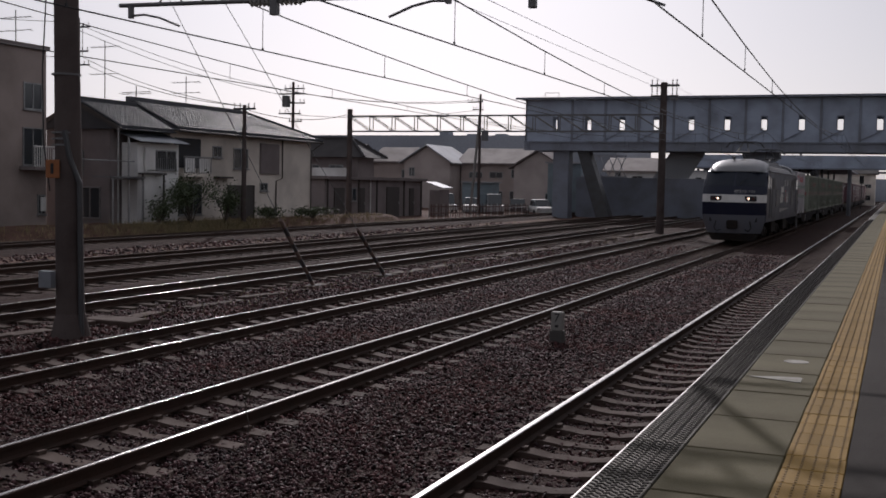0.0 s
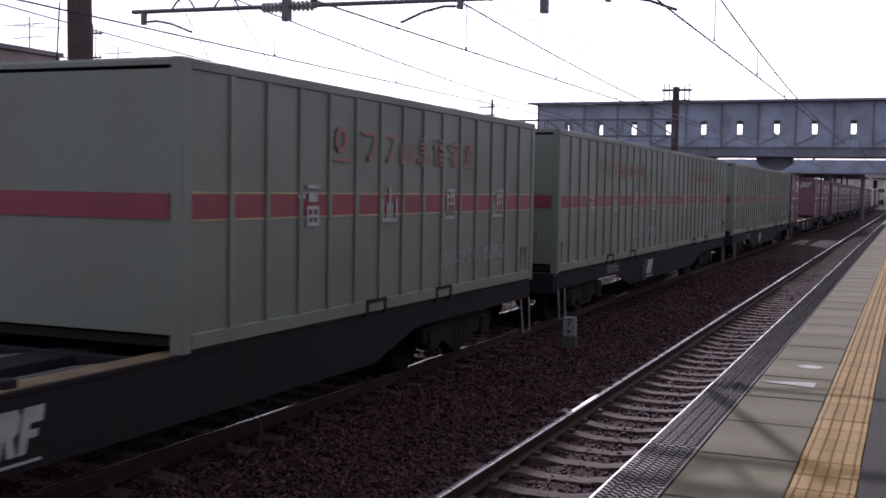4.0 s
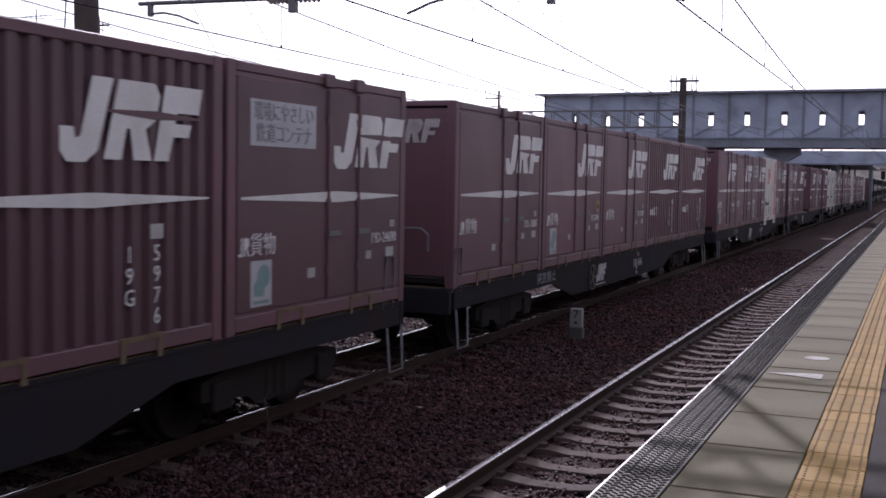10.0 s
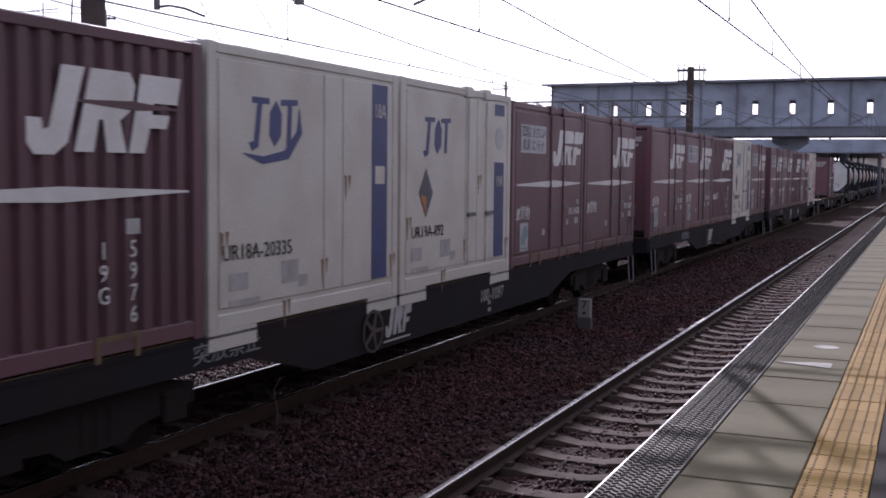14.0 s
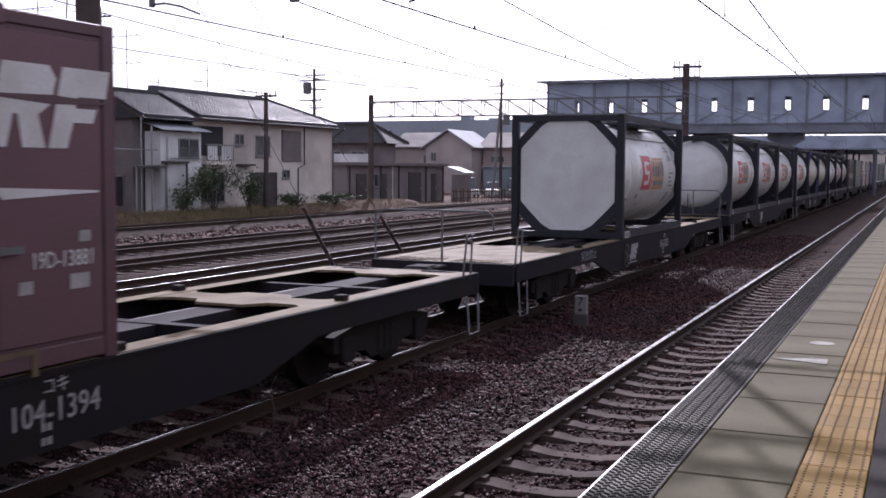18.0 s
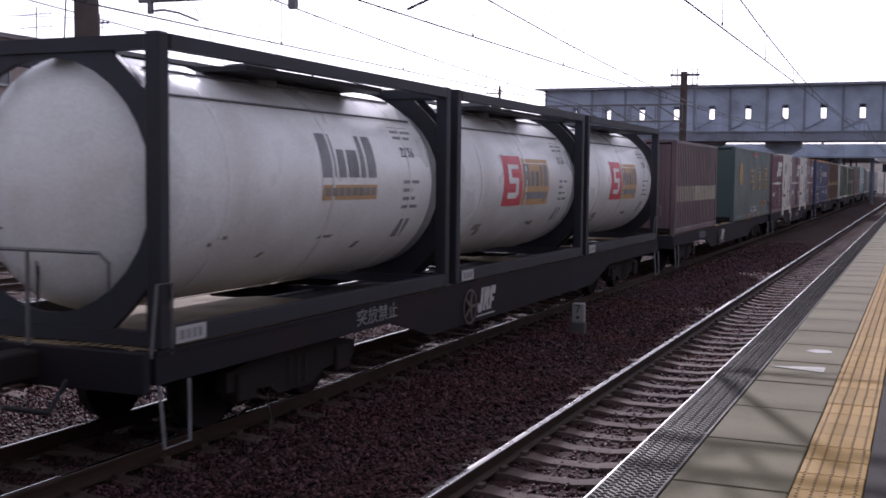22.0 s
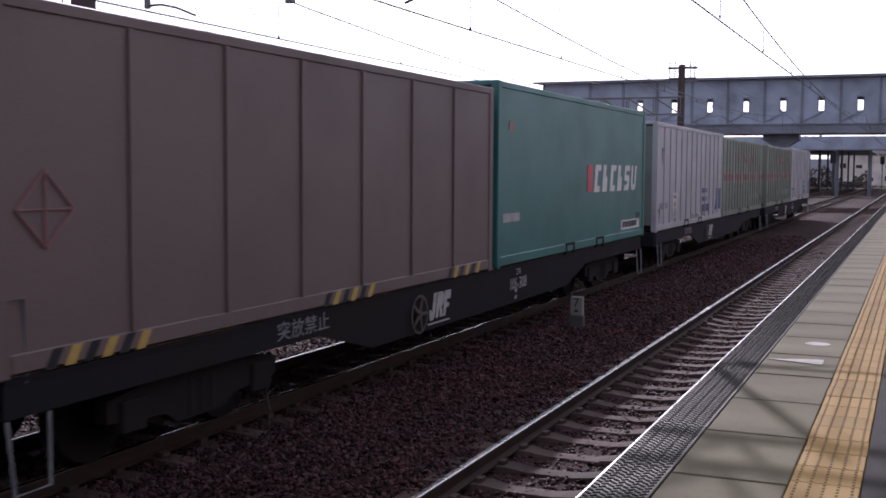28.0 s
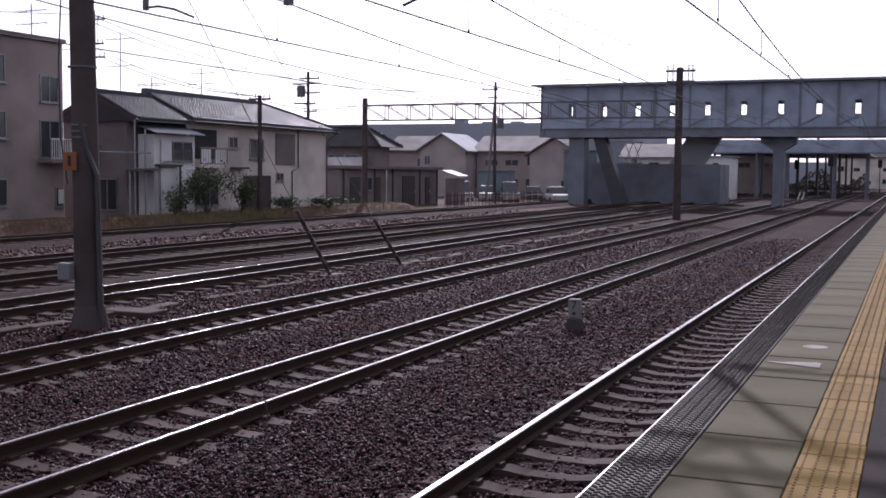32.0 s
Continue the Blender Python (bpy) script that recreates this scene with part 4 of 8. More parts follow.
def kit_cream(band, number="", diamond=True, whole=False):
    L, H = 3.715, 2.55
    g = hull("reefer_container", "cream-white rail container with double doors and a coloured band", L, H, CREAM, pockets=None)
    for y0, y1 in ((0.16, 1.98), (2.0, 2.38), (2.4, L - 0.16)):
        s = Shape()
        s.box(1.203, 1.222, y0, y1, 0.22, H - 0.14, cut=0.008)
        part("door", s, CREAM, g)
    if not whole:
        lock_rods(g, (2.06, 2.72), H, CREAM)
    for o, m_ in (([[(0.02, 0.1), (0.1, 0.0), (0.24, 0.05), (0.33, 0.6), (0.5, 0.6), (0.5, 0.68), (0.1, 0.68), (0.1, 0.6), (0.22, 0.6), (0.14, 0.12)]], band),
                  ([[(0.5, 0.2), (0.62, 0.06), (0.78, 0.2), (0.8, 0.5), (0.66, 0.66), (0.52, 0.5)]], band),
                  ([[(0.78, 0.6), (1.2, 0.62), (1.2, 0.7), (0.78, 0.68)], [(0.92, 0.08), (1.02, 0.08), (1.06, 0.62), (0.96, 0.62)]], band)):
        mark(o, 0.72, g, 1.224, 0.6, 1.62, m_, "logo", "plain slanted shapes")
    if diamond:
        mark([[(0, 0.5), (0.35, 0.0), (0.7, 0.5), (0.35, 1.0)]], 0.6, g, 1.224, 0.5, 0.88, mat("diamond_grey", (0.07, 0.07, 0.09), 0.5), "diamond", "dark diamond mark")
        mark([[(0.05, 0.47), (0.35, 0.04), (0.35, 0.42)]], 0.6, g, 1.229, 0.5, 0.88, ORANGE, "diamond_corner")
    for z0, z1 in (((0.24, 2.4),) if whole else ((2.24, 2.4), (0.24, 1.58))):
        s = Shape()
        s.box(1.222, 1.228, 3.05, 3.42, z0, z1)
        part("band", s, band, g, "coloured band")
    if number:
        lettering(number, 0.15, BLACK, g, 1.227, 0.78, 0.7, squeeze=1.0)
    lettering("19A" if not whole else "18A", 0.17, CREAM, g, 1.231, 3.235, 1.3 if not whole else 2.1, squeeze=0.75)
    if not diamond:
        mark([[(0.0, 0.1), (0.35, 0.0), (0.8, 0.05), (1.05, 0.3), (1.0, 0.55), (0.95, 0.32), (0.72, 0.13), (0.35, 0.07)]], 1.0, g, 1.224, 0.5, 1.5, band, "swoosh")
    if whole:
        s = Shape()
        s.box(1.228, 1.232, 3.12, 3.35, 1.3, 1.5)
        part("plate", s, CREAM, g, "white plate on the band")
    else:
        s = Shape()
        s.disc((1.222, 3.235, 1.92), "x", 0.16, 0.005, 18)
        part("emblem", s, GREYISH, g, "round emblem")
    for y, z in ((0.16, 0.9), (1.93, 0.55), (2.42, 1.4), (3.5, 0.5), (1.2, 0.2)):       # rust runs from the edges
        mark([[(0, 0), (0.03, -0.28), (0.06, -0.02)], [(0.09, 0), (0.11, -0.15), (0.14, 0)]], 1.0, g, 1.2225, y, z, mat("rust_run", (0.22, 0.14, 0.08), 0.8), "rust_streak")
    for y, z, w, h_ in ((1.18, 0.36, 0.3, 0.22), (1.5, 0.3, 0.16, 0.12), (0.3, 0.22, 0.5, 0.06), (0.3, 0.36, 0.3, 0.16)):
        s = Shape()
        s.box(1.222, 1.226, y, y + w, z, z + h_)
        part("plate", s, FADED, g)
    s = Shape()
    s.box(1.16, 1.22, 0.0, 0.75, -0.14, 0.04)
    part("skirt", s, CREAM, g)
    s = Shape()
    s.box(1.16, 1.22, L - 0.75, L, -0.14, 0.04)
    part("skirt", s, CREAM, g)
    return g


def kit_green31():
    L, H = 9.41, 2.52
    g = hull("long_container", "long grey-green ribbed container with a red band", L, H, GREEN31, ribs=14, W=2.49, pockets=UNDER)
    h = 1.245
    s = Shape()
    s.box(h - 0.03, h - 0.012, 0.14, L - 0.14, 1.15, 1.37)
    band = part("red_band", s, REDBAND, g, "red band with thin yellow edges")
    s = Shape()
    s.box(h - 0.03, h - 0.011, 0.14, L - 0.14, 1.13, 1.15)
    s.box(h - 0.03, h - 0.011, 0.14, L - 0.14, 1.37, 1.39)
    part("edge", s, mat("dull_yellow_edge", (0.34, 0.3, 0.16), 0.6), band)
    for i, y in enumerate((1.9, 3.8, 5.6, 7.5)):
        mark(block((3, 1, 2, 2)[i]), 0.42, g, h + 0.002, y, 1.05, FADED, "painted_sign", "white painted sign of plain strokes")
    for i in range(7):
        mark(block((5, 5, 1, 4, 3, 0, 2)[i]), 0.34, g, h + 0.002, 3.3 + i * 0.5, 1.74, DULLRED, "painted_sign", "dull red painted sign of plain strokes")
    s = ring_mark(2.8, 1.95, 0.08, 0.14, h + 0.002)
    s.box(h + 0.002, h + 0.006, 2.62, 2.98, 1.72, 1.76)
    part("emblem", s, DULLRED, g, "red ring emblem")
    lettering("地球にやさしい鉄道輸送", 0.17, FADED, g, h + 0.003, 6.8, 0.53, squeeze=0.95)
    s = Shape()
    s.box(-h + 0.14, h - 0.14, -0.004, 0.004, 1.15, 1.37)
    part("end_band", s, REDBAND, g)
    return g


def kit_striped20():
    L, H = 6.058, 2.6
    g = hull("container", "white ribbed container with green and red bands", L, H, WHITE_C, ribs=8, W=2.49, pockets=UNDER)
    h = 1.245
    for z0, z1, m_ in ((1.0, 1.26, GREENBAND), (1.26, 1.54, REDBAND), (1.54, 1.78, GREENBAND)):
        s = Shape()
        s.box(h - 0.03, h - 0.012, 0.14, L - 0.14, z0, z1)
        part("band", s, m_, g)
        s = Shape()
        s.box(-h + 0.12, h - 0.12, -0.002, 0.004, z0, z1)
        part("end_band", s, m_, g)
    for i, y in enumerate((1.35, 2.8, 4.0, 5.05)):
        mark(block((3, 1, 2, 2)[i]), 0.42, g, h + 0.002, y, 1.18, WHITE, "painted_sign", "white painted sign of plain strokes")
    for i in range(7):
        mark(block((5, 5, 1, 4, 3, 0, 2)[i]), 0.34, g, h + 0.002, 1.25 + i * 0.44, 1.98, REDMARK, "painted_sign", "red painted sign of plain strokes")
    s = ring_mark(0.62, 2.18, 0.1, 0.19, h + 0.002)
    part("emblem", s, REDMARK, g, "red ring emblem")
    lettering("U31A-159", 0.15, BLACK, g, h + 0.004, 0.75, 0.74, squeeze=0.9)
    mark(strokes(3, (0.6, 0.5, 0.7)), 0.09, g, h + 0.002, 0.3, 0.3, GREYMARK, "small_writing")
    return g


def rounded(L, r, n=48):
    """Rings of a tank with dished ends, along y."""
    out = []
    for y, q in ((0.0, 0.0), (0.02, 0.35), (0.06, 0.6), (0.12, 0.78), (0.2, 0.89), (0.31, 0.965), (0.45, 1.0), (L - 0.45, 1.0), (L - 0.31, 0.965), (L - 0.2, 0.89),
                 (L - 0.12, 0.78), (L - 0.06, 0.6), (L - 0.02, 0.35), (L, 0.0)):
        out.append([(max(q, 0.01) * r * math.cos(2 * math.pi * i / n), y, max(q, 0.01) * r * math.sin(2 * math.pi * i / n)) for i in range(n)])
    return out


def kit_tank(logo=2, seed=1, octo=False, skin_paint=None, braces=False):
    L, H, W = 6.058, 2.591, 2.438
    h, r = W / 2, 1.15
    shell = skin_paint or TANK
    g = thing("tank_container", "cream tank container in a dark steel frame" if skin_paint else "white tank container in a dark steel frame", "tank container", "containers on the train")
    s = Shape()
    s.loft([[(x, y + 0.06, z + 1.36) for x, y, z in ring] for ring in rounded(L - 0.12, r)])
    tank = part("tank", s, shell, g, "cylindrical tank with dirt streaks", smooth=True)
    for y in (1.1, L / 2, L - 1.1):
        s = Shape()
        k = 32
        s.loft([[(rr * math.cos(2 * math.pi * i / k), yy, 1.35 + rr * math.sin(2 * math.pi * i / k)) for i in range(k)]
                for yy, rr in ((y - 0.03, r), (y - 0.02, r + 0.012), (y + 0.02, r + 0.012), (y + 0.03, r))], caps=False)
        part("seam", s, shell, tank, smooth=True)
    for y in (0.0, L - 0.16):
        for sx in (-1, 1):
            s = Shape()
            a, b = sorted((sx * h, sx * (h - 0.15)))
            s.box(a, b, y, y + 0.14, 0.0, H, cut=0.012)
            part("corner_post", s, TANKFRAME, g)
        for z in (0.02, H - 0.14):
            s = Shape()
            s.box(-h + 0.15, h - 0.15, y + 0.02, y + 0.14, z, z + 0.12)
            part("end_beam", s, TANKFRAME, g)
        # a pressed end plate with a round opening and cut corners
        outer, inner = [], []
        for i in range(32):
            t = 2 * math.pi * (i + 0.5) / 32
            c, q = math.cos(t), math.sin(t)
            k = 1.0 / max(abs(c) / 1.13, abs(q) / 1.2, (abs(c) + abs(q)) / 1.86)
            outer.append((c * k, q * k))
            f = 1.0 / max(abs(c) / 1.03, abs(q) / 1.16, (abs(c) + abs(q)) / 1.6) if octo else 1.09
            inner.append((c * f, q * f))
        s = Shape()
        rows = []
        for (a, b), (c, e) in zip(outer, inner):
            rows.append([(a, y + 0.05, 1.3 + b), (c, y + 0.05, 1.33 + e), (c, y + 0.11, 1.33 + e), (a, y + 0.11, 1.3 + b)])
        s.loft(rows + [rows[0]], caps=False)
        part("end_plate", s, TANKFRAME, g, "dark end plate with an eight-sided opening" if octo else "dark end plate with a round opening")
        if octo:
            s = Shape()
            s.plate([(c * 0.995, 1.33 + e * 0.995) for c, e in inner], "y", y + 0.065, 0.03)
            part("end_cover", s, shell, g, "flat eight-sided end cover")
    for sx in (-1, 1):
        s = Shape()
        s.box(sx * h - (0.12 if sx > 0 else 0), sx * h + (0.12 if sx < 0 else 0), 0.16, L - 0.16, H - 0.13, H - 0.01)
        part("top_beam", s, TANKFRAME, g)
        s = Shape()
        s.box(sx * h - (0.12 if sx > 0 else 0), sx * h + (0.12 if sx < 0 else 0), 0.16, L - 0.16, 0.02, 0.17)
        part("bottom_beam", s, TANKFRAME, g)
    s = Shape()
    s.box(-0.25, 0.25, 0.16, L - 0.16, H - 0.09, H - 0.05)
    walk_way = part("walkway", s, STEEL, g)
    s = Shape()
    s.tube((0.35, L / 2 - 0.35, 2.35), (0.35, L / 2 - 0.35, 2.58), 0.27, n=16)
    part("manhole", s, STEEL, walk_way)
    s = Shape()
    s.box(0.1, 1.0, 1.6, L - 1.6, 2.42, 2.47)
    part("spill_box", s, TANKFRAME, walk_way)
    # markings follow the curve of the tank
    def curved(y0, y1, z0, z1, m_, name="marking", label="", lift=0.004, skew=0.0):
        rows = []
        for i in range(7):
            z = z0 + (z1 - z0) * i / 6
            x = math.sqrt(max(0.01, (r + lift) ** 2 - (z - 1.35) ** 2))
            rows.append([(x, y0 + skew * i / 6, z), (x, y1 + skew * i / 6, z)])
        s = Shape()
        s.loft(rows, caps=False, closed=False)
        return part(name, s, m_, tank, label)
    y = L * 0.33
    if logo == 2:
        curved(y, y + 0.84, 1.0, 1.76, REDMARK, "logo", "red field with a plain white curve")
        for a, b, z0, z1 in ((0.22, 0.68, 1.56, 1.63), (0.2, 0.34, 1.38, 1.63), (0.22, 0.64, 1.34, 1.43), (0.52, 0.66, 1.16, 1.41), (0.18, 0.6, 1.11, 1.2)):
            curved(y + a, y + b, z0, z1, WHITE, "logo_curve", lift=0.009)
    if logo == 3:                                         # dark lettering bars over a thin orange line
        for i, (a, b) in enumerate(((0.0, 0.3), (0.36, 0.52), (0.58, 0.82), (0.88, 0.98), (1.04, 1.24))):
            curved(y + 0.8 + a, y + 0.8 + b, 1.42, 1.88 if i in (0, 3, 4) else 1.72, GREYMARK, "logo_bar", lift=0.006)
        curved(y + 0.8, y + 2.05, 1.18, 1.34, FADEDORANGE, "logo", "thin orange field")
        for i in range(8):
            curved(y + 0.85 + i * 0.15, y + 0.96 + i * 0.15, 1.22, 1.31, GREYMARK, "logo_bar", lift=0.009)
    elif logo >= 1:
        k = 1.14 if logo >= 2 else 1.5
        z0, z1 = 1.34 - 0.3 * k, 1.34 + 0.34 * k
        y += 0.88
        curved(y, y + 1.15 * k, z0, z1, FADEDORANGE, "logo", "orange field with plain dark bars")
        for i, (a, b) in enumerate(((0.06, 0.26), (0.32, 0.46), (0.52, 0.66), (0.74, 0.82), (0.9, 1.06))):
            curved(y + a * k, y + b * k, 1.34 - 0.04 * k, 1.34 + (0.27 if i in (0, 3, 4) else 0.17) * k, GREYMARK, "logo_bar", lift=0.009)
        curved(y + 0.08 * k, y + 1.07 * k, 1.34 - 0.22 * k, 1.34 - 0.12 * k, GREYMARK, "logo_bar", lift=0.009)
    rnd = random.Random(seed)
    for i in range(3):
        z = 2.02 - i * 0.07
        curved(L - 1.35, L - 0.75 - rnd.uniform(0, 0.2), z, z + 0.035, GREYMARK, "small_writing")
    for i in range(4):
        curved(L - 1.3, L - 0.85 - 0.1 * (i % 3), 1.05 + i * 0.1, 1.09 + i * 0.1, GREYMARK, "small_writing")
    curved(L - 1.28, L - 1.02, 0.7, 0.92, GREYMARK, "label", "small dark label", skew=0.08)
    for a in (0.72, 1.05):                                # hand line and weld line along the tank
        s = Shape()
        s.tube(((r + 0.012) * math.cos(a), 0.6, 1.36 + (r + 0.012) * math.sin(a)), ((r + 0.012) * math.cos(a), L - 0.6, 1.36 + (r + 0.012) * math.sin(a)), 0.012, n=6)
        part("hand_line", s, STEEL, tank)

    def slanted_words(text, height, yc, z):
        a = math.asin((z - 1.36) / r)
        me = words(text, height)
        me.materials.clear()
        me.materials.append(GREYMARK)
        part("lettering", me, None, tank, at=pose((r + 0.008) * math.cos(a), yc, z, 0, -math.degrees(a), 0))
    slanted_words("22T6", 0.13, L - 1.1, 1.72)
    for i in range(5):
        a = rnd.uniform(0.8, L - 1.6)
        z = rnd.uniform(0.55, 1.1)
        curved(a, a + rnd.uniform(0.05, 0.3), z, z + rnd.uniform(0.03, 0.1), mat("tank_grime", (0.2, 0.18, 0.16), 0.8), "stain", lift=0.003, skew=rnd.uniform(-0.1, 0.1))
    s = Shape()
    s.box(1.219, 1.226, 0.2, 0.62, 0.03, 0.17)
    p = part("frame_plate", s, FADED, g, "white plate on the frame")
    mark(strokes(1, (0.6, 0.5, 0.5, 0.4)), 0.1, p, 1.227, 0.25, 0.06, GREYMARK, "small_writing")
    if braces:
        s = Shape()
        for y0, y1 in ((0.2, 1.25), (L - 0.2, L - 1.25)):
            s.bar((1.19, y0, 0.95), (1.19, y1, 0.14), 0.05, 0.05)
            s.bar((1.19, y0, 1.75), (1.19, y1, 2.5), 0.05, 0.05)
        part("diagonal_brace", s, mat("blue_brace_paint", (0.04, 0.05, 0.16), 0.5), g, "blue diagonal frame brace")
    if seed == 17:
        s = Shape()
        for y in (L - 1.0, L - 0.7):
            s.tube((1.2, y, 0.15), (1.2, y, 2.45), 0.022, n=6)
        for i in range(7):
            s.tube((1.2, L - 1.0, 0.4 + i * 0.3), (1.2, L - 0.7, 0.4 + i * 0.3), 0.015, n=6)
        part("ladder", s, TANKFRAME, g, "dark ladder on the tank's side")
        s = Shape()
        s.path([(1.19, L - 2.4, 0.1), (1.19, L - 2.4, 0.9), (1.19, L - 1.2, 0.9), (1.19, L - 1.2, 0.1)], 0.025)
        part("document_frame", s, TANKFRAME, g)
        slanted_words("413497 6", 0.13, L - 1.8, 2.0)
        slanted_words("US 2276", 0.13, L - 1.8, 1.83)
    s = Shape()
    s.path([(-0.9, 0.14, 0.95), (0.5, 0.14, 0.95)], 0.015)
    s.path([(-0.2, 0.14, 0.2), (-0.2, 0.14, 0.95)], 0.015)
    part("end_rail", s, TANKFRAME, g)
    return g


def kit_band20():
    L, H = 6.058, 2.4
    g = hull("container", "dark red corrugated container with a cream band", L, H, REDDARK, waves=26, depth=0.04, W=2.44, pockets=None)
    s = skin(0.16, L - 0.16, 1.212, 0.84, 1.24, 26, 0.04, 0.004)
    part("band", s, mat("dirty_cream_band", (0.3, 0.27, 0.2), 0.6, 0, (0.18, 0.15, 0.11), 0.6, 2), g, "cream band")
    return g


def kit_long(name, label, paint, waves=0, ribs=0, H=2.6, roof=None, posts=None, pockets=UNDER, endpaint=None):
    return hull(name, label, 9.41, H, paint, waves=waves, ribs=ribs, W=2.49, roof=roof, posts=posts, pockets=pockets, endpaint=endpaint)


def kit_darkgreen():
    g = kit_long("long_container", "smooth dark green container with big yellow-orange painted signs", DKGREEN, H=2.5, pockets=None)
    for i, y in enumerate((3.8, 5.75, 7.4)):
        mark(block((0, 4, 3)[i]), 0.84, g, 1.236, y, 1.05, SIGNYELLOW, "painted_sign", "big yellow painted sign of plain strokes", squeeze=1.15)
    s = Shape()
    s.disc((1.236, 1.5, 1.6), "x", 0.4, 0.006, 20)
    part("emblem", s, SIGNYELLOW, g, "round yellow emblem")
    for i in range(5):
        mark(block(60 + i), 0.18, g, 1.236, 6.8 + i * 0.28, 0.45, ORANGE, "painted_sign")
    s = Shape()
    s.box(1.236, 1.242, 3.9, 5.6, 0.25, 0.44)
    p = part("sign", s, GREYISH, g, "white sign with one line of writing")
    lettering("空コン専用フォークポケット", 0.115, BLACK, p, 1.245, 4.75, 0.345, squeeze=0.95)
    s = Shape()
    s.box(1.236, 1.242, 4.6, 5.42, 2.25, 2.4)
    p = part("sign", s, FADED, g)
    mark(strokes(1, (0.8, 0.8, 0.9, 0.8, 0.7)), 0.13, p, 1.244, 4.66, 2.28, REDMARK, "small_writing")
    for y in (3.56, 5.9):
        s = Shape()
        for a, b, c, d in ((-0.26, 0.26, 0.135, 0.175), (-0.26, -0.2, -0.02, 0.14), (0.2, 0.26, -0.02, 0.14)):
            s.box(1.2, 1.25, y + a, y + b, c, d)
        part("fork_pocket", s, ORANGE, g, "orange fork pocket")
    return g


def kit_navy():
    g = kit_long("long_container", "navy blue corrugated container with an orange top rim", NAVY, waves=40, roof=ORANGE, endpaint=NAVY)
    s = Shape()
    s.box(1.2, 1.248, 0.14, 9.18, 0.95, 1.06)
    part("rail", s, NAVY, g)
    s = Shape()
    s.box(1.19, 1.25, 0.14, 9.18, 2.5, 2.6)
    part("top_rim", s, ORANGE, g)
    s = ring_mark(3.6, 1.75, 0.47, 0.55, 1.236)
    for z in (1.5, 1.75, 2.0):
        s.box(1.236, 1.241, 3.15, 4.05, z - 0.03, z + 0.03)
    part("emblem", s, FADED, g, "pale round emblem")
    mark([[(0, 0.2), (0.3, 0.5), (0.22, 0.5), (0.5, 1.0), (0.0, 0.55), (0.1, 0.55)]], 0.8, g, 1.236, 1.1, 1.3, YELLOW, "emblem", "yellow pointed emblem")
    mark(strokes(1, (0.8, 0.8, 0.8, 0.4, 0.8, 0.4, 0.8, 0.8, 0.8)), 0.36, g, 1.236, 4.7, 1.62, FADED, "marking", "row of plain pale bars")
    for y, z, w, h, m_ in ((1.0, 0.78, 0.35, 0.1, FADED), (0.35, 0.45, 0.25, 0.2, YELLOW), (0.9, 0.3, 0.2, 0.16, ORANGE), (1.6, 0.52, 0.6, 0.14, FADED),
                           (1.9, 0.22, 0.22, 0.2, WHITE), (5.0, 0.62, 1.6, 0.12, FADED), (7.6, 0.5, 0.7, 0.3, FADED)):
        s = Shape()
        s.box(1.236, 1.242, y, y + w, z, z + h)
        part("label_plate", s, m_, g)
    return g


def kit_orangebrown():
    g = kit_long("long_container", "orange-brown ribbed container with a yellow band", RUSTRED, ribs=16)
    s = Shape()
    s.box(1.2, 1.234, 0.14, 9.18, 1.05, 1.3)
    part("band", s, YELLOW, g, "yellow band")
    return g


RUSTMARK = mat("faded_red_mark", (0.24, 0.1, 0.06), 0.6)


def kit_plainbrown():
    g = kit_long("long_container", "plain brown ribbed container with hazard-striped fork pockets", BROWN31, ribs=6, H=2.62, pockets=None)
    for a, b in (((0, 0.5), (0.35, 1.0)), ((0.35, 1.0), (0.7, 0.5)), ((0.7, 0.5), (0.35, 0.0)), ((0.35, 0.0), (0, 0.5)), ((0, 0.5), (0.7, 0.5)), ((0.35, 0), (0.35, 1))):
        s = Shape()
        s.bar((1.238, 0.21 + a[0] * 0.8, 0.88 + a[1] * 0.55), (1.238, 0.21 + b[0] * 0.8, 0.88 + b[1] * 0.55), 0.014, 0.01)
        part("diamond_line", s, RUSTMARK, g, "thin faded red line")
    for y in (0.45, 4.45, 7.75):
        for i in range(6):
            mark([[(0, 0), (0.11, 0), (0.2, 0.14), (0.09, 0.14)]], 1.0, g, 1.24, y + i * 0.2, 0.02, YELLOW if i % 2 else BLACK, "hazard_stripe")
    return g


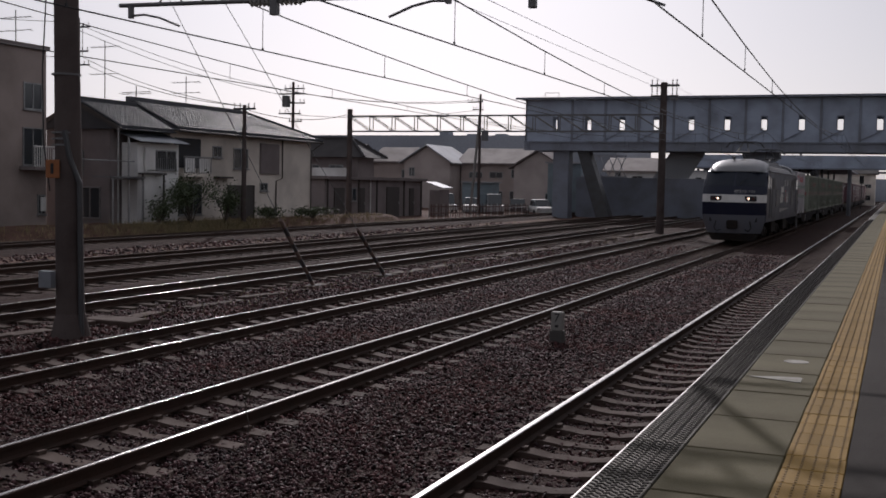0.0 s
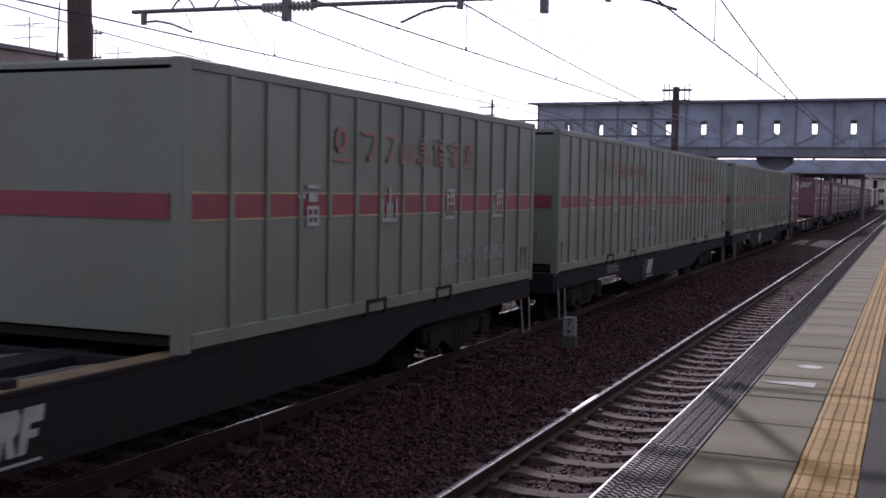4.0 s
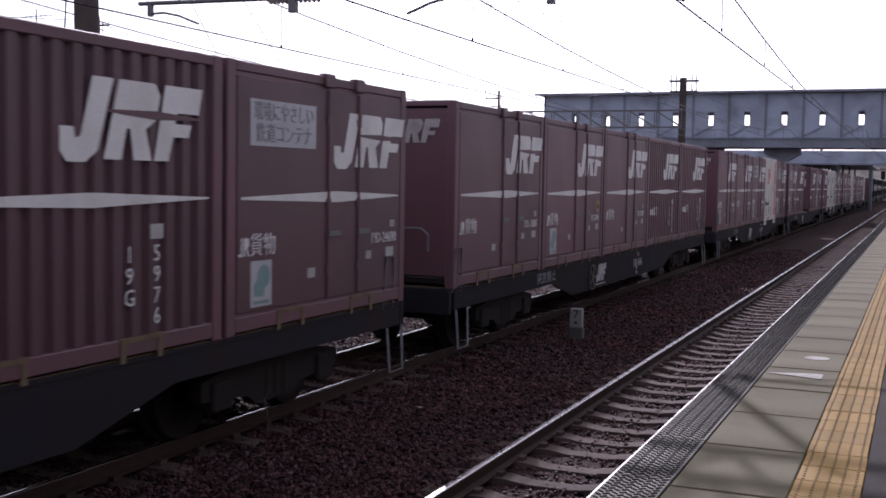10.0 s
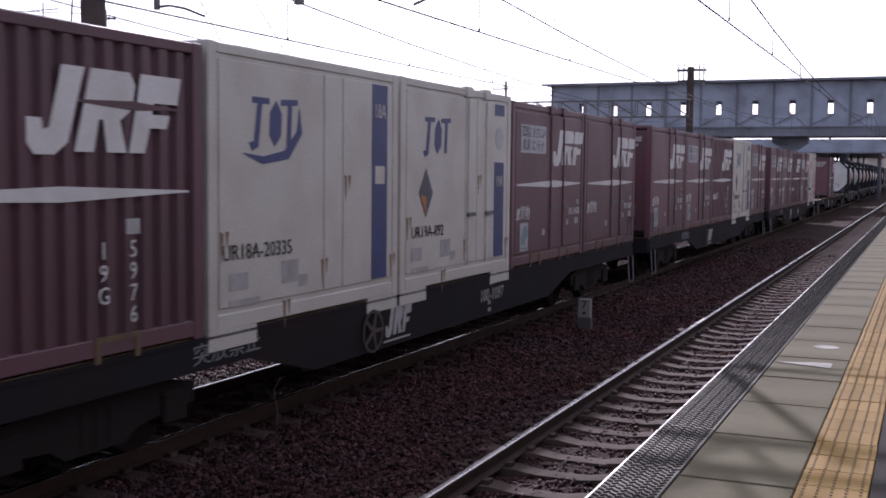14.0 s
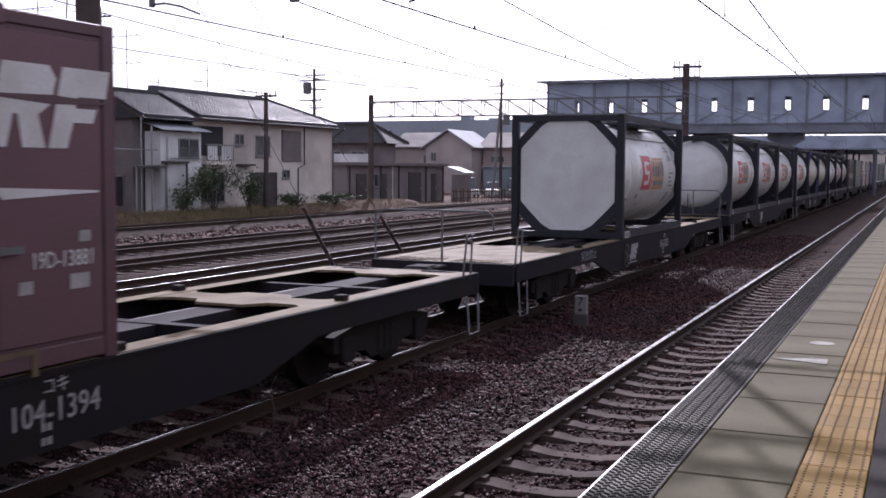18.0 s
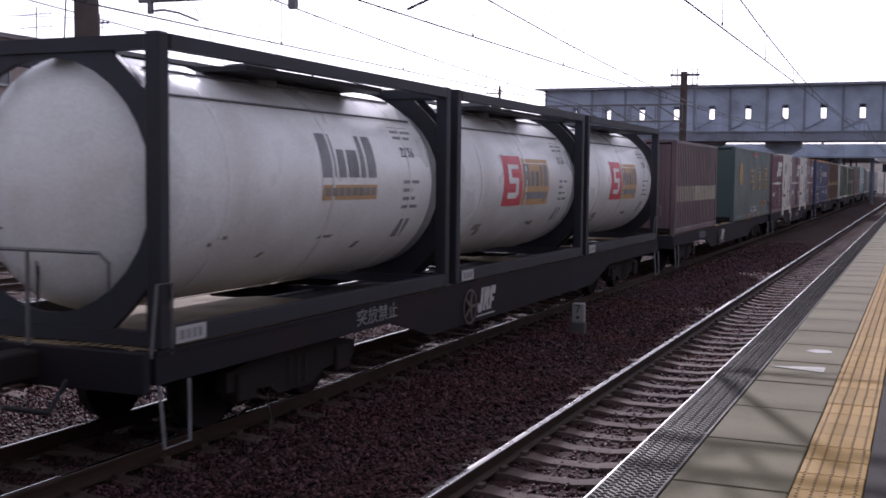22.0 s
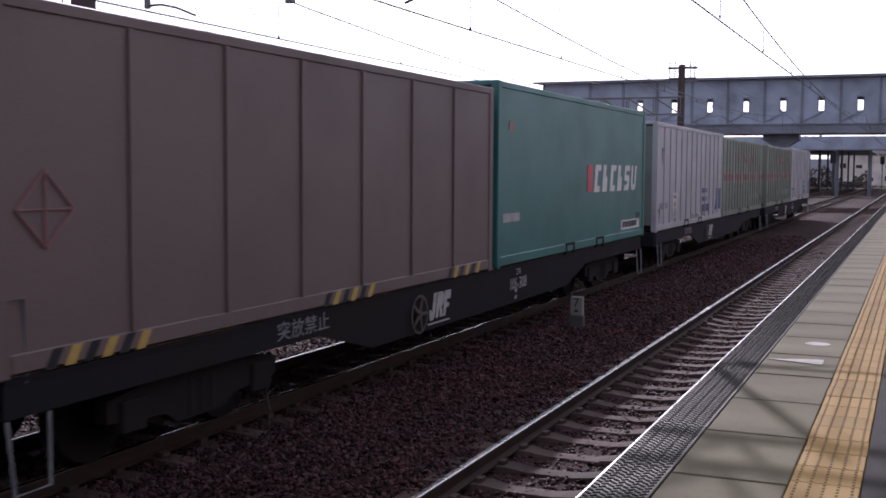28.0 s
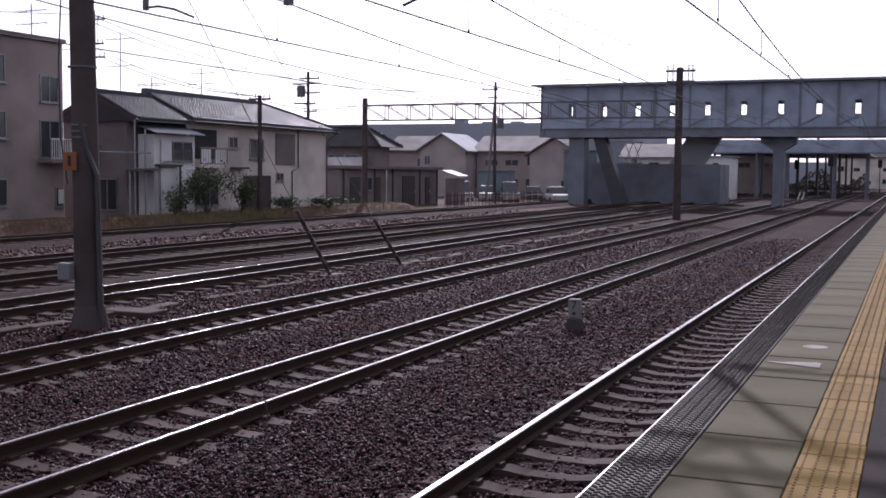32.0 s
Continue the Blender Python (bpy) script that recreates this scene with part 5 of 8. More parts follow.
def kit_teal():
    g = kit_long("long_container", "smooth teal green container with plain white marks", TEAL, H=2.75)
    s = Shape()
    s.box(1.225, 1.235, 4.8, 5.12, 1.05, 1.56)
    part("logo", s, REDMARK, g, "small red mark")
    bold = [[(0.0, 0), (0.7, 0), (0.74, 0.22), (0.4, 0.22), (0.52, 0.78), (0.88, 0.78), (0.92, 1.0), (0.2, 1.0)],
            [(0.0, 0), (0.62, 0), (0.72, 0.5), (0.5, 0.62), (0.58, 1.0), (0.2, 1.0)]] * 2
    bold += [[(0, 0), (0.65, 0), (0.75, 0.1), (0.82, 0.5), (0.72, 0.6), (0.32, 0.6), (0.35, 0.78), (0.87, 0.78), (0.92, 1.0), (0.24, 1.0), (0.13, 0.9), (0.06, 0.46), (0.15, 0.38),
              (0.54, 0.38), (0.5, 0.22), (0.04, 0.22)],
             [(0.16, 1.0), (0.04, 0.2), (0.14, 0.0), (0.62, 0.0), (0.78, 0.16), (0.96, 1.0), (0.72, 1.0), (0.58, 0.24), (0.3, 0.24), (0.4, 1.0)]]
    for i, o in enumerate(bold):
        mark([o], 0.52, g, 1.228, 5.25 + i * 0.58, 1.04, WHITE, "logo", "row of plain slanted white shapes", squeeze=1.08)
    s = Shape()
    s.box(1.225, 1.235, 7.4, 9.0, 0.22, 0.42)
    p = part("sign", s, WHITE, g, "white sign with dark bars")
    mark(strokes(1, (0.8, 0.8, 0.9, 0.8, 0.7, 0.8, 0.9)), 0.15, p, 1.237, 7.5, 0.27, BLACK, "small_writing")
    mark([[(0, 0.2), (0.3, 0.2), (0.3, 0.4), (0, 0.4)]], 0.7, g, 1.228, 0.5, 1.9, DULLRED, "label_plate")
    s = Shape()
    s.box(1.225, 1.233, 0.25, 1.0, 0.67, 0.8)
    part("label_plate", s, FADED, g)
    return g


def kit_whiteblue():
    g = kit_long("long_container", "white ribbed container with a blue swoosh corner and a shield", WHITE_C, ribs=12, H=2.6, pockets=UNDER, endpaint=mat("dull_green_grey_end", (0.17, 0.185, 0.165), 0.6, 0, (0.1, 0.1, 0.09), 0.6, 1))
    mark([[(0, 0), (1.5, 0), (1.5, 0.72), (0.32, 0.72), (0.36, 0.45), (0.24, 0.18)]], 0.88, g, 1.24, 7.85, 0.3, BLUEMARK, "swoosh", "blue swoosh")
    mark([[(-0.16, 0), (0.0, 0), (0.28, 0.2), (0.4, 0.46), (0.34, 0.72), (0.24, 0.72), (0.26, 0.46), (0.12, 0.2)]], 0.88, g, 1.246, 7.85, 0.3, WHITE, "swoosh_edge", "pale crescent")
    for i in range(3):
        mark(strokes(1, (0.9, 0.8, 0.7, 0.9, 0.8)), 0.16 if i else 0.26, g, 1.24, 5.95, 0.3 + i * 0.24 + (0.06 if i else 0), BLUEMARK, "small_writing", "plain blue bars", squeeze=0.9 if i else 0.85)
    mark([[(0.5, 0), (0.9, 0.35), (1.0, 0.95), (0.5, 1.05), (0.0, 0.95), (0.1, 0.35)]], 0.64, g, 1.24, 1.82, 0.25, WHITE, "shield", "pale shield")
    mark([[(0.5, 0.08), (0.68, 0.12), (0.56, 0.45), (0.44, 0.45), (0.32, 0.12)], [(0.2, 0.8), (0.8, 0.8), (0.8, 0.92), (0.2, 0.92)]], 0.64, g, 1.246, 1.82, 0.25, GREYMARK, "shield_mark")
    mark([[(0.3, 0.5), (0.48, 0.48), (0.52, 0.62), (0.34, 0.7)], [(0.55, 0.55), (0.72, 0.6), (0.66, 0.72)]], 0.64, g, 1.247, 1.82, 0.25, DULLRED, "shield_mark")
    mark([[(0.0, 0.4), (0.4, 0.4), (0.2, 0.0)]], 0.95, g, 1.24, 0.5, 1.62, GREYMARK, "triangle", "grey triangle")
    s = Shape()
    s.box(1.24, 1.246, 4.6, 6.3, 0.14, 0.3)
    p = part("sign", s, WHITE, g, "white sign with one line of writing")
    lettering("空コン専用フォークポケット", 0.12, BLACK, p, 1.249, 5.45, 0.22, squeeze=0.9)
    lettering("U53A-30023", 0.15, GREYMARK, g, 1.243, 0.78, 0.6, squeeze=0.9)
    return g


def kit_palegreen():
    return kit_long("long_container", "pale grey-green ribbed container with a bright roof edge", GREEN31, ribs=13, roof=ROOF_METAL, posts=mat("pale_post", (0.5, 0.52, 0.48), 0.4, 0.2))


# ---- container wagon ----
def bogie_parts(g, yc):
    s = Shape()
    s.box(-1.0, 1.0, yc - 0.16, yc + 0.16, 0.5, 0.78)
    b = part("bogie", s, UNDER, g, "grimy two-axle bogie")
    for sx in (-1, 1):
        s = Shape()
        s.plate([(yc - 1.25, 0.42), (yc - 0.5, 0.36), (yc - 0.35, 0.26), (yc + 0.35, 0.26), (yc + 0.5, 0.36), (yc + 1.25, 0.42), (yc + 1.25, 0.6),
                 (yc + 0.5, 0.72), (yc - 0.5, 0.72), (yc - 1.25, 0.6)], "x", sx * 0.98 - 0.06, 0.12)
        for dy in (-0.95, 0.95):
            s.box(sx * 0.98 - 0.1, sx * 0.98 + 0.1, yc + dy - 0.16, yc + dy + 0.16, 0.3, 0.58, cut=0.02)
        for dy in (-0.16, 0.0, 0.16):
            s.tube((sx * 1.0, yc + dy, 0.3), (sx * 1.0, yc + dy, 0.6), 0.06, n=8)
        part("side_frame", s, UNDER, b)
    for dy in (-0.95, 0.95):
        s = Shape()
        s.tube((-0.9, yc + dy, 0.43), (0.9, yc + dy, 0.43), 0.075, n=10)
        for sx in (-1, 1):
            x = sx * 0.535
            s.tube((x - 0.06 * sx, yc + dy, 0.43), (x - 0.03 * sx, yc + dy, 0.43), 0.46, n=24)
            s.tube((x - 0.03 * sx, yc + dy, 0.43), (x + 0.09 * sx, yc + dy, 0.43), 0.43, n=24)
        part("wheelset", s, UNDER, b, smooth=True)


def kit_wagon():
    g = thing("container_wagon", "four-axle flat container wagon, its dirty sides darkened to hold shade", "freight wagon", "wagons of the train")
    L = PITCH
    for sx in (-1, 1):
        s = Shape()
        s.plate([(0.85, 0.72), (5.2, 0.72), (6.4, 0.42), (14.0, 0.42), (15.2, 0.72), (19.55, 0.72), (19.55, DECK), (0.85, DECK)], "x", sx * 1.19 - 0.02, 0.04)
        s.box(sx * 1.19 - (0.2 if sx > 0 else 0.03), sx * 1.19 + (0.03 if sx > 0 else 0.2), 0.85, 19.55, DECK - 0.03, DECK - 0.002)
        part("side_sill", s, [WAGON], g, "dirty side sill, darkened to hold its shade")
        s = Shape()
        s.box(sx * 1.19 - (0.25 if sx > 0 else -0.01), sx * 1.19 + (-0.01 if sx > 0 else 0.25), 0.88, 19.52, DECK - 0.001, DECK + 0.006)
        part("deck_strip", s, WAGON_DECK, g, "worn sill top, paler for the sun on it")
    s = Shape()
    s.box(-0.22, 0.22, 0.85, 19.55, 0.62, DECK - 0.05)
    part("centre_sill", s, WAGON, g)
    for i in range(11):
        y = 1.0 + i * 1.84
        s = Shape()
        s.box(-1.17, 1.17, y - 0.07, y + 0.07, 0.76, DECK - 0.04)
        part("cross_beam", s, WAGON, g)
    for y0, y1 in ((1.0, 4.5), (8.3, 8.7), (11.7, 12.1), (15.4, 15.9), (19.1, 19.42)):
        s = Shape()
        s.plate([(-1.0, y0 - 0.2), (-0.8, y0), (-0.45, y0), (-0.3, y0 - 0.25), (0.3, y0 - 0.25), (0.45, y0), (0.8, y0), (1.0, y0 - 0.2),
                 (1.0, y1 + 0.2), (0.8, y1), (0.45, y1), (0.3, y1 + 0.25), (-0.3, y1 + 0.25), (-0.45, y1), (-0.8, y1), (-1.0, y1 + 0.2)], "z", DECK - 0.03, 0.03)
        part("deck_plate", s, WAGON_DECK, g, "worn tan deck plate with a sunlit look in its colour")
    for x0, y0 in ((-0.95, 0.84), (0.1, 0.84)):           # ribbed treads over the end beam
        s = Shape()
        for i in range(8):
            s.box(x0 + i * 0.11, x0 + i * 0.11 + 0.05, y0, y0 + 0.5, DECK, DECK + 0.012)
        part("tread", s, WAGON_DECK, g, "ribbed tread plate")
    for x in (-0.55, 0.5):
        s = Shape()
        s.path([(x, 4.8, DECK - 0.1), (x, 9.8, DECK - 0.1), (x + 0.2, 10.2, DECK - 0.1), (x + 0.2, 17.9, DECK - 0.1)], 0.028)
        part("brake_pipe", s, STEEL, g)
    for y in (4.6, 8.45, 12.2, 15.9):
        for sx in (-1, 1):
            s = Shape()
            s.box(sx * 1.08 - 0.06, sx * 1.08 + 0.06, y - 0.07, y + 0.07, DECK, DECK + 0.07, cut=0.01)
            part("twist_lock", s, UNDER, g)
    for y0, d in ((0.75, -1), (19.65, 1)):
        s = Shape()
        s.box(-1.2, 1.2, y0 - 0.05, y0 + 0.05, 0.66, DECK, cut=0.01)
        part("end_beam", s, WAGON, g)
        s = Shape()
        s.box(-0.13, 0.13, min(y0, y0 + d * 0.55), max(y0, y0 + d * 0.55), 0.72, 0.96, cut=0.02)
        s.box(-0.2, 0.2, min(y0 + d * 0.5, y0 + d * 0.74), max(y0 + d * 0.5, y0 + d * 0.74), 0.68, 1.0, cut=0.04)
        part("coupler", s, UNDER, g)
        s = Shape()
        s.path([(0.4, y0, 0.75), (0.45, y0 + d * 0.3, 0.5), (0.3, y0 + d * 0.65, 0.6)], 0.025)
        part("brake_hose", s, BLACK, g)
    for y in (1.05, 19.35):
        s = Shape()
        s.path([(1.24, y - 0.2, 0.72), (1.27, y - 0.17, 0.2), (1.27, y + 0.17, 0.2), (1.24, y + 0.2, 0.72)], 0.015, n=6)
        part("step", s, GREYMARK, g, "pale hanging step")
        s = Shape()
        s.path([(1.2, y - 0.25, 0.95), (1.24, y - 0.22, 1.55), (1.24, y - 0.02, 1.55), (1.2, y + 0.02, 0.95)], 0.014, n=6)
        part("handrail", s, STEEL, g)
    s = Shape()
    s.path([(-1.1, 0.66, 1.0), (-1.1, 0.66, 1.72), (-0.95, 0.66, 1.8), (0.8, 0.66, 1.8), (0.9, 0.66, 1.72), (0.9, 0.66, 1.5)], 0.018, n=6)
    s.tube((0.05, 0.66, 1.0), (0.05, 0.66, 1.8), 0.018, n=6)
    part("end_handrail", s, STEEL, g, "bent steel handrail at the wagon's end")
    bogie_parts(g, 3.35)
    bogie_parts(g, 17.05)
    s = ring_mark(7.62, 0.66, 0.215, 0.245, 1.25)
    star = []
    for i in range(10):
        a, q = math.pi * i / 5, 0.22 if i % 2 == 0 else 0.045
        for e in ((-0.07, 0.07) if i % 2 == 0 else (0,)):
            star.append((7.62 + q * math.cos(a + e), 0.66 + q * math.sin(a + e)))
    s.plate(star, "x", 1.245, 0.012)
    s.disc((1.215, 7.62, 0.66), "x", 0.03, 0.05, 10)
    part("brake_wheel", s, mat("worn_brake_wheel", (0.06, 0.045, 0.036), 0.6, wear=0.5), g, "round hand-brake wheel")
    mark(SLANTED, 0.34, g, 1.216, 7.98, 0.53, FADED, "logo", "white slanted shapes")
    s = Shape()
    s.box(1.21, 1.22, 7.95, 8.65, 0.475, 0.495)
    part("underline", s, FADED, g)
    lettering("突放禁止", 0.15, GREYMARK, g, 1.213, 4.87, 0.85, squeeze=1.3)
    s = Shape()
    s.box(-0.9, -0.3, 8.2, 9.6, 0.3, 0.62, cut=0.03)
    part("air_tank", s, UNDER, g)
    s = Shape()
    s.box(0.3, 0.95, 11.4, 12.4, 0.36, 0.7, cut=0.03)
    part("brake_box", s, UNDER, g)
    return g


# the wagons' couplings are not all pulled equally tight
SLACK = {1: -0.1, 2: 0.28, 3: -0.1, 4: 0.13, 5: -0.08, 6: -0.08, 7: 0.38, 8: 0.0, 9: -0.12, 10: -0.15, 11: -0.18, 12: 0.14, 13: 0.12, 14: 0.2, 15: -0.26,
         16: -0.1, 17: 0.14, 18: -0.45, 19: -0.28, 20: 0.1}


def put(ob, k, s, z):
    TRAIN.append((ob, U0 + PITCH * k + s + SLACK.get(k, 0.0), z))


def place_kit(key, make, k, s, z=DECK):
    if key not in KITS:
        KITS[key] = make()
        ob = KITS[key]
    else:
        ob = copy_thing(KITS[key], pose(0, 0, 0))
    put(ob, k, s, z)
    return ob


SLOT = [0.78 + 3.785 * i for i in range(5)]
SL31 = (0.76, 10.27)
SL20 = (0.9, 7.17, 13.44)
NUMBERS = {3: "104-2259", 12: "104-1394", 13: "104-2423", 18: "104-5033", 7: "104-1723", 6: "104-846", 15: "106-1113", 21: "106-308", 23: "104-1679", 9: "100-1097", 4: "104-344", 11: "107-485"}
first_wagon = kit_wagon()
for k in range(24):
    wg = first_wagon if k == 0 else copy_thing(first_wagon, pose(0, 0, 0))
    put(wg, k, 0, 0)
    if k in NUMBERS:
        lettering(NUMBERS[k], 0.19, FADED, wg, 1.214, 11.4, 0.7, squeeze=0.95)
        lettering("コキ", 0.1, FADED, wg, 1.214, 11.4, 0.88)
        mark(strokes(2, (0.5, 0.5)), 0.07, wg, 1.212, 11.25, 0.47, FADED, "small_writing")

SMOOTH = {"a": lambda: kit_smooth("text", "19D-24690"), "b": lambda: kit_smooth(False, "19D-13881", False), "c": lambda: kit_corrugated(),
          "d": lambda: kit_smooth("text", "19G-17689"), "e": lambda: kit_smooth(False, "19D-3986"), "h": lambda: kit_smooth("blank", "V19D-6708"), "i": lambda: kit_smooth(False, "V19C-5986", False),
          "g": lambda: kit_corrugated(("19G", "5626")), "f": lambda: kit_corrugated(("19F", "6183"))}
# letters per slot: a, b, d, e smooth; c corrugated; W cream with blue; R cream with red; dot empty
LOADS = {3: "d...e", 4: "eb.ha", 5: "accca", 6: "bebcc", 7: "ebaQa", 8: "ac.ca", 9: "cVWab", 10: "eacWa", 11: "aaghR", 12: "..b..", 18: "fXiWa"}
for k, load in LOADS.items():
    for i, ch in enumerate(load):
        if ch in SMOOTH:
            place_kit(ch, SMOOTH[ch], k, SLOT[i])
        elif ch == "W":
            place_kit("W", lambda: kit_cream(BLUEMARK, "UR19A-892"), k, SLOT[i])
        elif ch == "X":
            place_kit("X", lambda: kit_cream(BLUEMARK, "UR19A-946"), k, SLOT[i])
        elif ch == "V":
            place_kit("V", lambda: kit_cream(BLUEMARK, "UR18A-20335", False, True), k, SLOT[i])
        elif ch == "Q":
            place_kit("Q", lambda: kit_cream(REDMARK, "UR19A-15800", False, True), k, SLOT[i])
        elif ch == "R":
            place_kit("R", lambda: kit_cream(REDMARK, "UR19A-10085"), k, SLOT[i])
place_kit("striped", kit_striped20, 0, 0.85)
for k, s in ((0, SL31[1]), (1, SL31[0]), (1, SL31[1]), (2, SL31[0]), (2, SL31[1]), (20, SL31[1]), (22, SL31[1]), (23, SL31[0])):
    place_kit("green31", kit_green31, k, s)
place_kit("eight_sided", lambda: kit_tank(2, 1, octo=True), 13, 7.3)
for k, row in ((14, "sss"), (15, "sbc"), (16, "dss")):
    for i, ch in enumerate(row):
        make = {"s": lambda: kit_tank(2, 4), "b": lambda: kit_tank(0, 5, skin_paint=CREAMTANK, braces=True),
                "c": lambda: kit_tank(0, 17, skin_paint=CREAMTANK), "d": lambda: kit_tank(3, 7)}[ch]
        place_kit("tank_" + ch, make, k, SL20[i])
place_kit("band20", kit_band20, 17, 0.9)
place_kit("darkgreen", kit_darkgreen, 17, SL31[1])
place_kit("navy", kit_navy, 19, SL31[0])
place_kit("orangebrown", kit_orangebrown, 19, SL31[1])
place_kit("palegreen", kit_palegreen, 20, SL31[0])
place_kit("plainbrown", kit_plainbrown, 21, SL31[0])
place_kit("teal", kit_teal, 21, 10.38)
place_kit("whiteblue", kit_whiteblue, 22, 0.68)
place_kit("whiteblue", kit_whiteblue, 23, SL31[1])


# ---- the electric locomotive ----
LOCO_BLUE = mat("loco_navy_paint", (0.012, 0.0145, 0.031), 0.35, 0, (0.018, 0.019, 0.03), 0.4, 1.2, 40, 0.03, spec=0.25)
LOCO_LIGHT = mat("loco_blue_grey_paint", (0.036, 0.04, 0.062), 0.5, 0, (0.045, 0.046, 0.06), 0.4, 1.0, 40, 0.03)
LOCO_GREY = mat("loco_pale_grey_paint", (0.11, 0.115, 0.135), 0.45, 0, (0.14, 0.125, 0.12), 0.6, 1.2, 40, 0.05)
# Two roof copies: darker in the middle, lighter on the caps for sun reflection.
LOCO_TOP = mat("loco_roof_dark", (0.06, 0.06, 0.065), 0.55, 0.0, (0.045, 0.04, 0.038), 0.6, 1.0, 40, 0.05, spec=0.35)
LOCO_ROOF = mat("loco_roof_grey", (0.13, 0.135, 0.145), 0.34, 0.0, (0.1, 0.09, 0.085), 0.5, 1.0, 40, 0.03, spec=0.6)
WINDSCREEN = glass("windscreen_glass", (0.012, 0.016, 0.026))
WINDSCREEN.node_tree.nodes["Principled BSDF"].inputs["Specular IOR Level"].default_value = 0.2
LAMP_GLOW = mat("headlamp_glow", (1.0, 0.68, 0.46), 0.3, emit=5.0, wear=0, bump=0)


def nose_y(z, u):
    """Distance of the front face behind the very front, at a height and at a share u of the half width."""
    knots = [(0.45, 0.36), (1.3, 0.18), (1.85, 0.12), (2.22, 0.17), (2.6, 0.38), (3.25, 1.0), (3.5, 1.45), (3.72, 2.1)]
    for (z0, y0), (z1, y1) in zip(knots, knots[1:]):
        if z <= z1:
            y = y0 + (y1 - y0) * (z - z0) / (z1 - z0)
            break
    else:
        y = knots[-1][1]
    return y + 0.42 * abs(u) ** 3.2


def half_w(z):
    knots = [(0.45, 1.22), (0.95, 1.4), (1.3, 1.42), (2.6, 1.42), (3.25, 1.36), (3.45, 1.22), (3.62, 0.95), (3.74, 0.5)]
    for (z0, a), (z1, b) in zip(knots, knots[1:]):
        if z <= z1:
            return a + (b - a) * (z - z0) / (z1 - z0)
    return knots[-1][1]


def loco():
    L = 18.2
    g = thing("electric_locomotive", "dark blue and grey electric freight locomotive with lit headlamps", "locomotive")
    us = [-1, -0.97, -0.9, -0.75, -0.4, 0, 0.4, 0.75, 0.9, 0.97, 1]

    def ring(z):
        a = [(u * half_w(z), nose_y(z, u), z) for u in us]
        return a + [(x, L - y, zz) for x, y, zz in reversed(a)]

    def band(name, zs, m_, label=""):
        s = Shape()
        s.loft([ring(z) for z in zs], caps=False)
        return part(name, s, m_, g, label, smooth=True)
    band("side_skirt", (0.97, 1.3), LOCO_LIGHT)
    lower = band("lower_body", (1.3, 1.6, 1.85), LOCO_LIGHT)
    band("waist", (1.85, 2.22), LOCO_LIGHT)
    band("upper_body", (2.22, 2.6, 3.25), LOCO_LIGHT)
    s = Shape()
    s.loft([ring(z) for z in (3.25, 3.38, 3.5, 3.62, 3.72)], caps=False)
    k = len(ring(3.72))
    s.add(ring(3.72), [tuple(range(k))])
    part("roof", s, LOCO_TOP, g, "dark grey curved roof", smooth=True)
    s = Shape()
    s.add(ring(0.97), [tuple(range(k))])
    part("floor", s, UNDER, g)

    def panel(name, zs, u0, u1, m_, label="", out=0.012, parent=g, rear=False):
        """A skin on the front (or rear) face between two shares of the width."""
        rows = []
        for z in zs:
            r = []
            for i in range(13):
                u = u0 + (u1 - u0) * i / 12
                y = nose_y(z, u) - out
                r.append((u * (half_w(z) + out), L - y if rear else y, z))
            rows.append(r)
        s = Shape()
        s.loft(rows, caps=False, closed=False)
        return part(name, s, m_, parent, label, smooth=True)
    for rear in (False, True):
        panel("nose_paint", (1.3, 1.6, 1.85), -1, 1, LOCO_BLUE, "navy blue nose", 0.008, rear=rear)
        panel("white_band", (1.86, 2.0, 2.21), -1, 1, WHITE, "white band across the front", 0.012, rear=rear)
        panel("nose_paint", (2.22, 2.6), -1, 1, LOCO_BLUE, "", 0.008, rear=rear)
        panel("window_surround", (2.6, 2.8, 3.0, 3.25), -1, 1, LOCO_BLUE, "", 0.008, rear=rear)
        panel("windscreen", (2.6, 2.8, 3.0, 3.24), -0.93, -0.03, WINDSCREEN, "dark raked windscreen", 0.012, rear=rear)
        panel("windscreen", (2.6, 2.8, 3.0, 3.24), 0.03, 0.93, WINDSCREEN, "dark raked windscreen", 0.012, rear=rear)
        panel("brow", (3.25, 3.4, 3.55), -0.98, 0.98, LOCO_ROOF, "", 0.01, rear=rear)
        panel("skirt", (0.46, 0.7, 0.97, 1.29), -0.97, 0.97, LOCO_GREY, "pale grey skirt", 0.006, rear=rear)
    # head and tail lamps
    for sx in (-1, 1):
        s = Shape()
        s.box(sx * 0.76 - 0.26, sx * 0.76 + 0.26, 0.145, 0.5, 1.925, 2.15, cut=0.02)
        box = part("lamp_housing", s, BLACK, g, "dark lamp housing")
        s = Shape()
        s.tube((sx * 0.68, 0.138, 2.04), (sx * 0.68, 0.18, 2.04), 0.045, n=16)
        part("headlamp", s, LAMP_GLOW, box, "lit warm headlamp")
        s = Shape()
        s.tube((sx * 0.88, 0.138, 2.04), (sx * 0.88, 0.18, 2.04), 0.06, n=14)
        part("tail_lamp", s, mat("tail_lamp_red", (0.06, 0.012, 0.01), 0.2), box)
    me = words("EF210-131", 0.16)
    me.transform(Matrix.Rotation(radians(-90), 4, "Z"))
    me.materials.clear()
    me.materials.append(FADED)
    part("number", me, None, g, "pale number on the nose", at=pose(0.5, 0.225, 2.36, -28))
    # front gear
    s = Shape()
    s.box(-0.14, 0.14, -0.05, 0.5, 0.74, 1.0, cut=0.03)
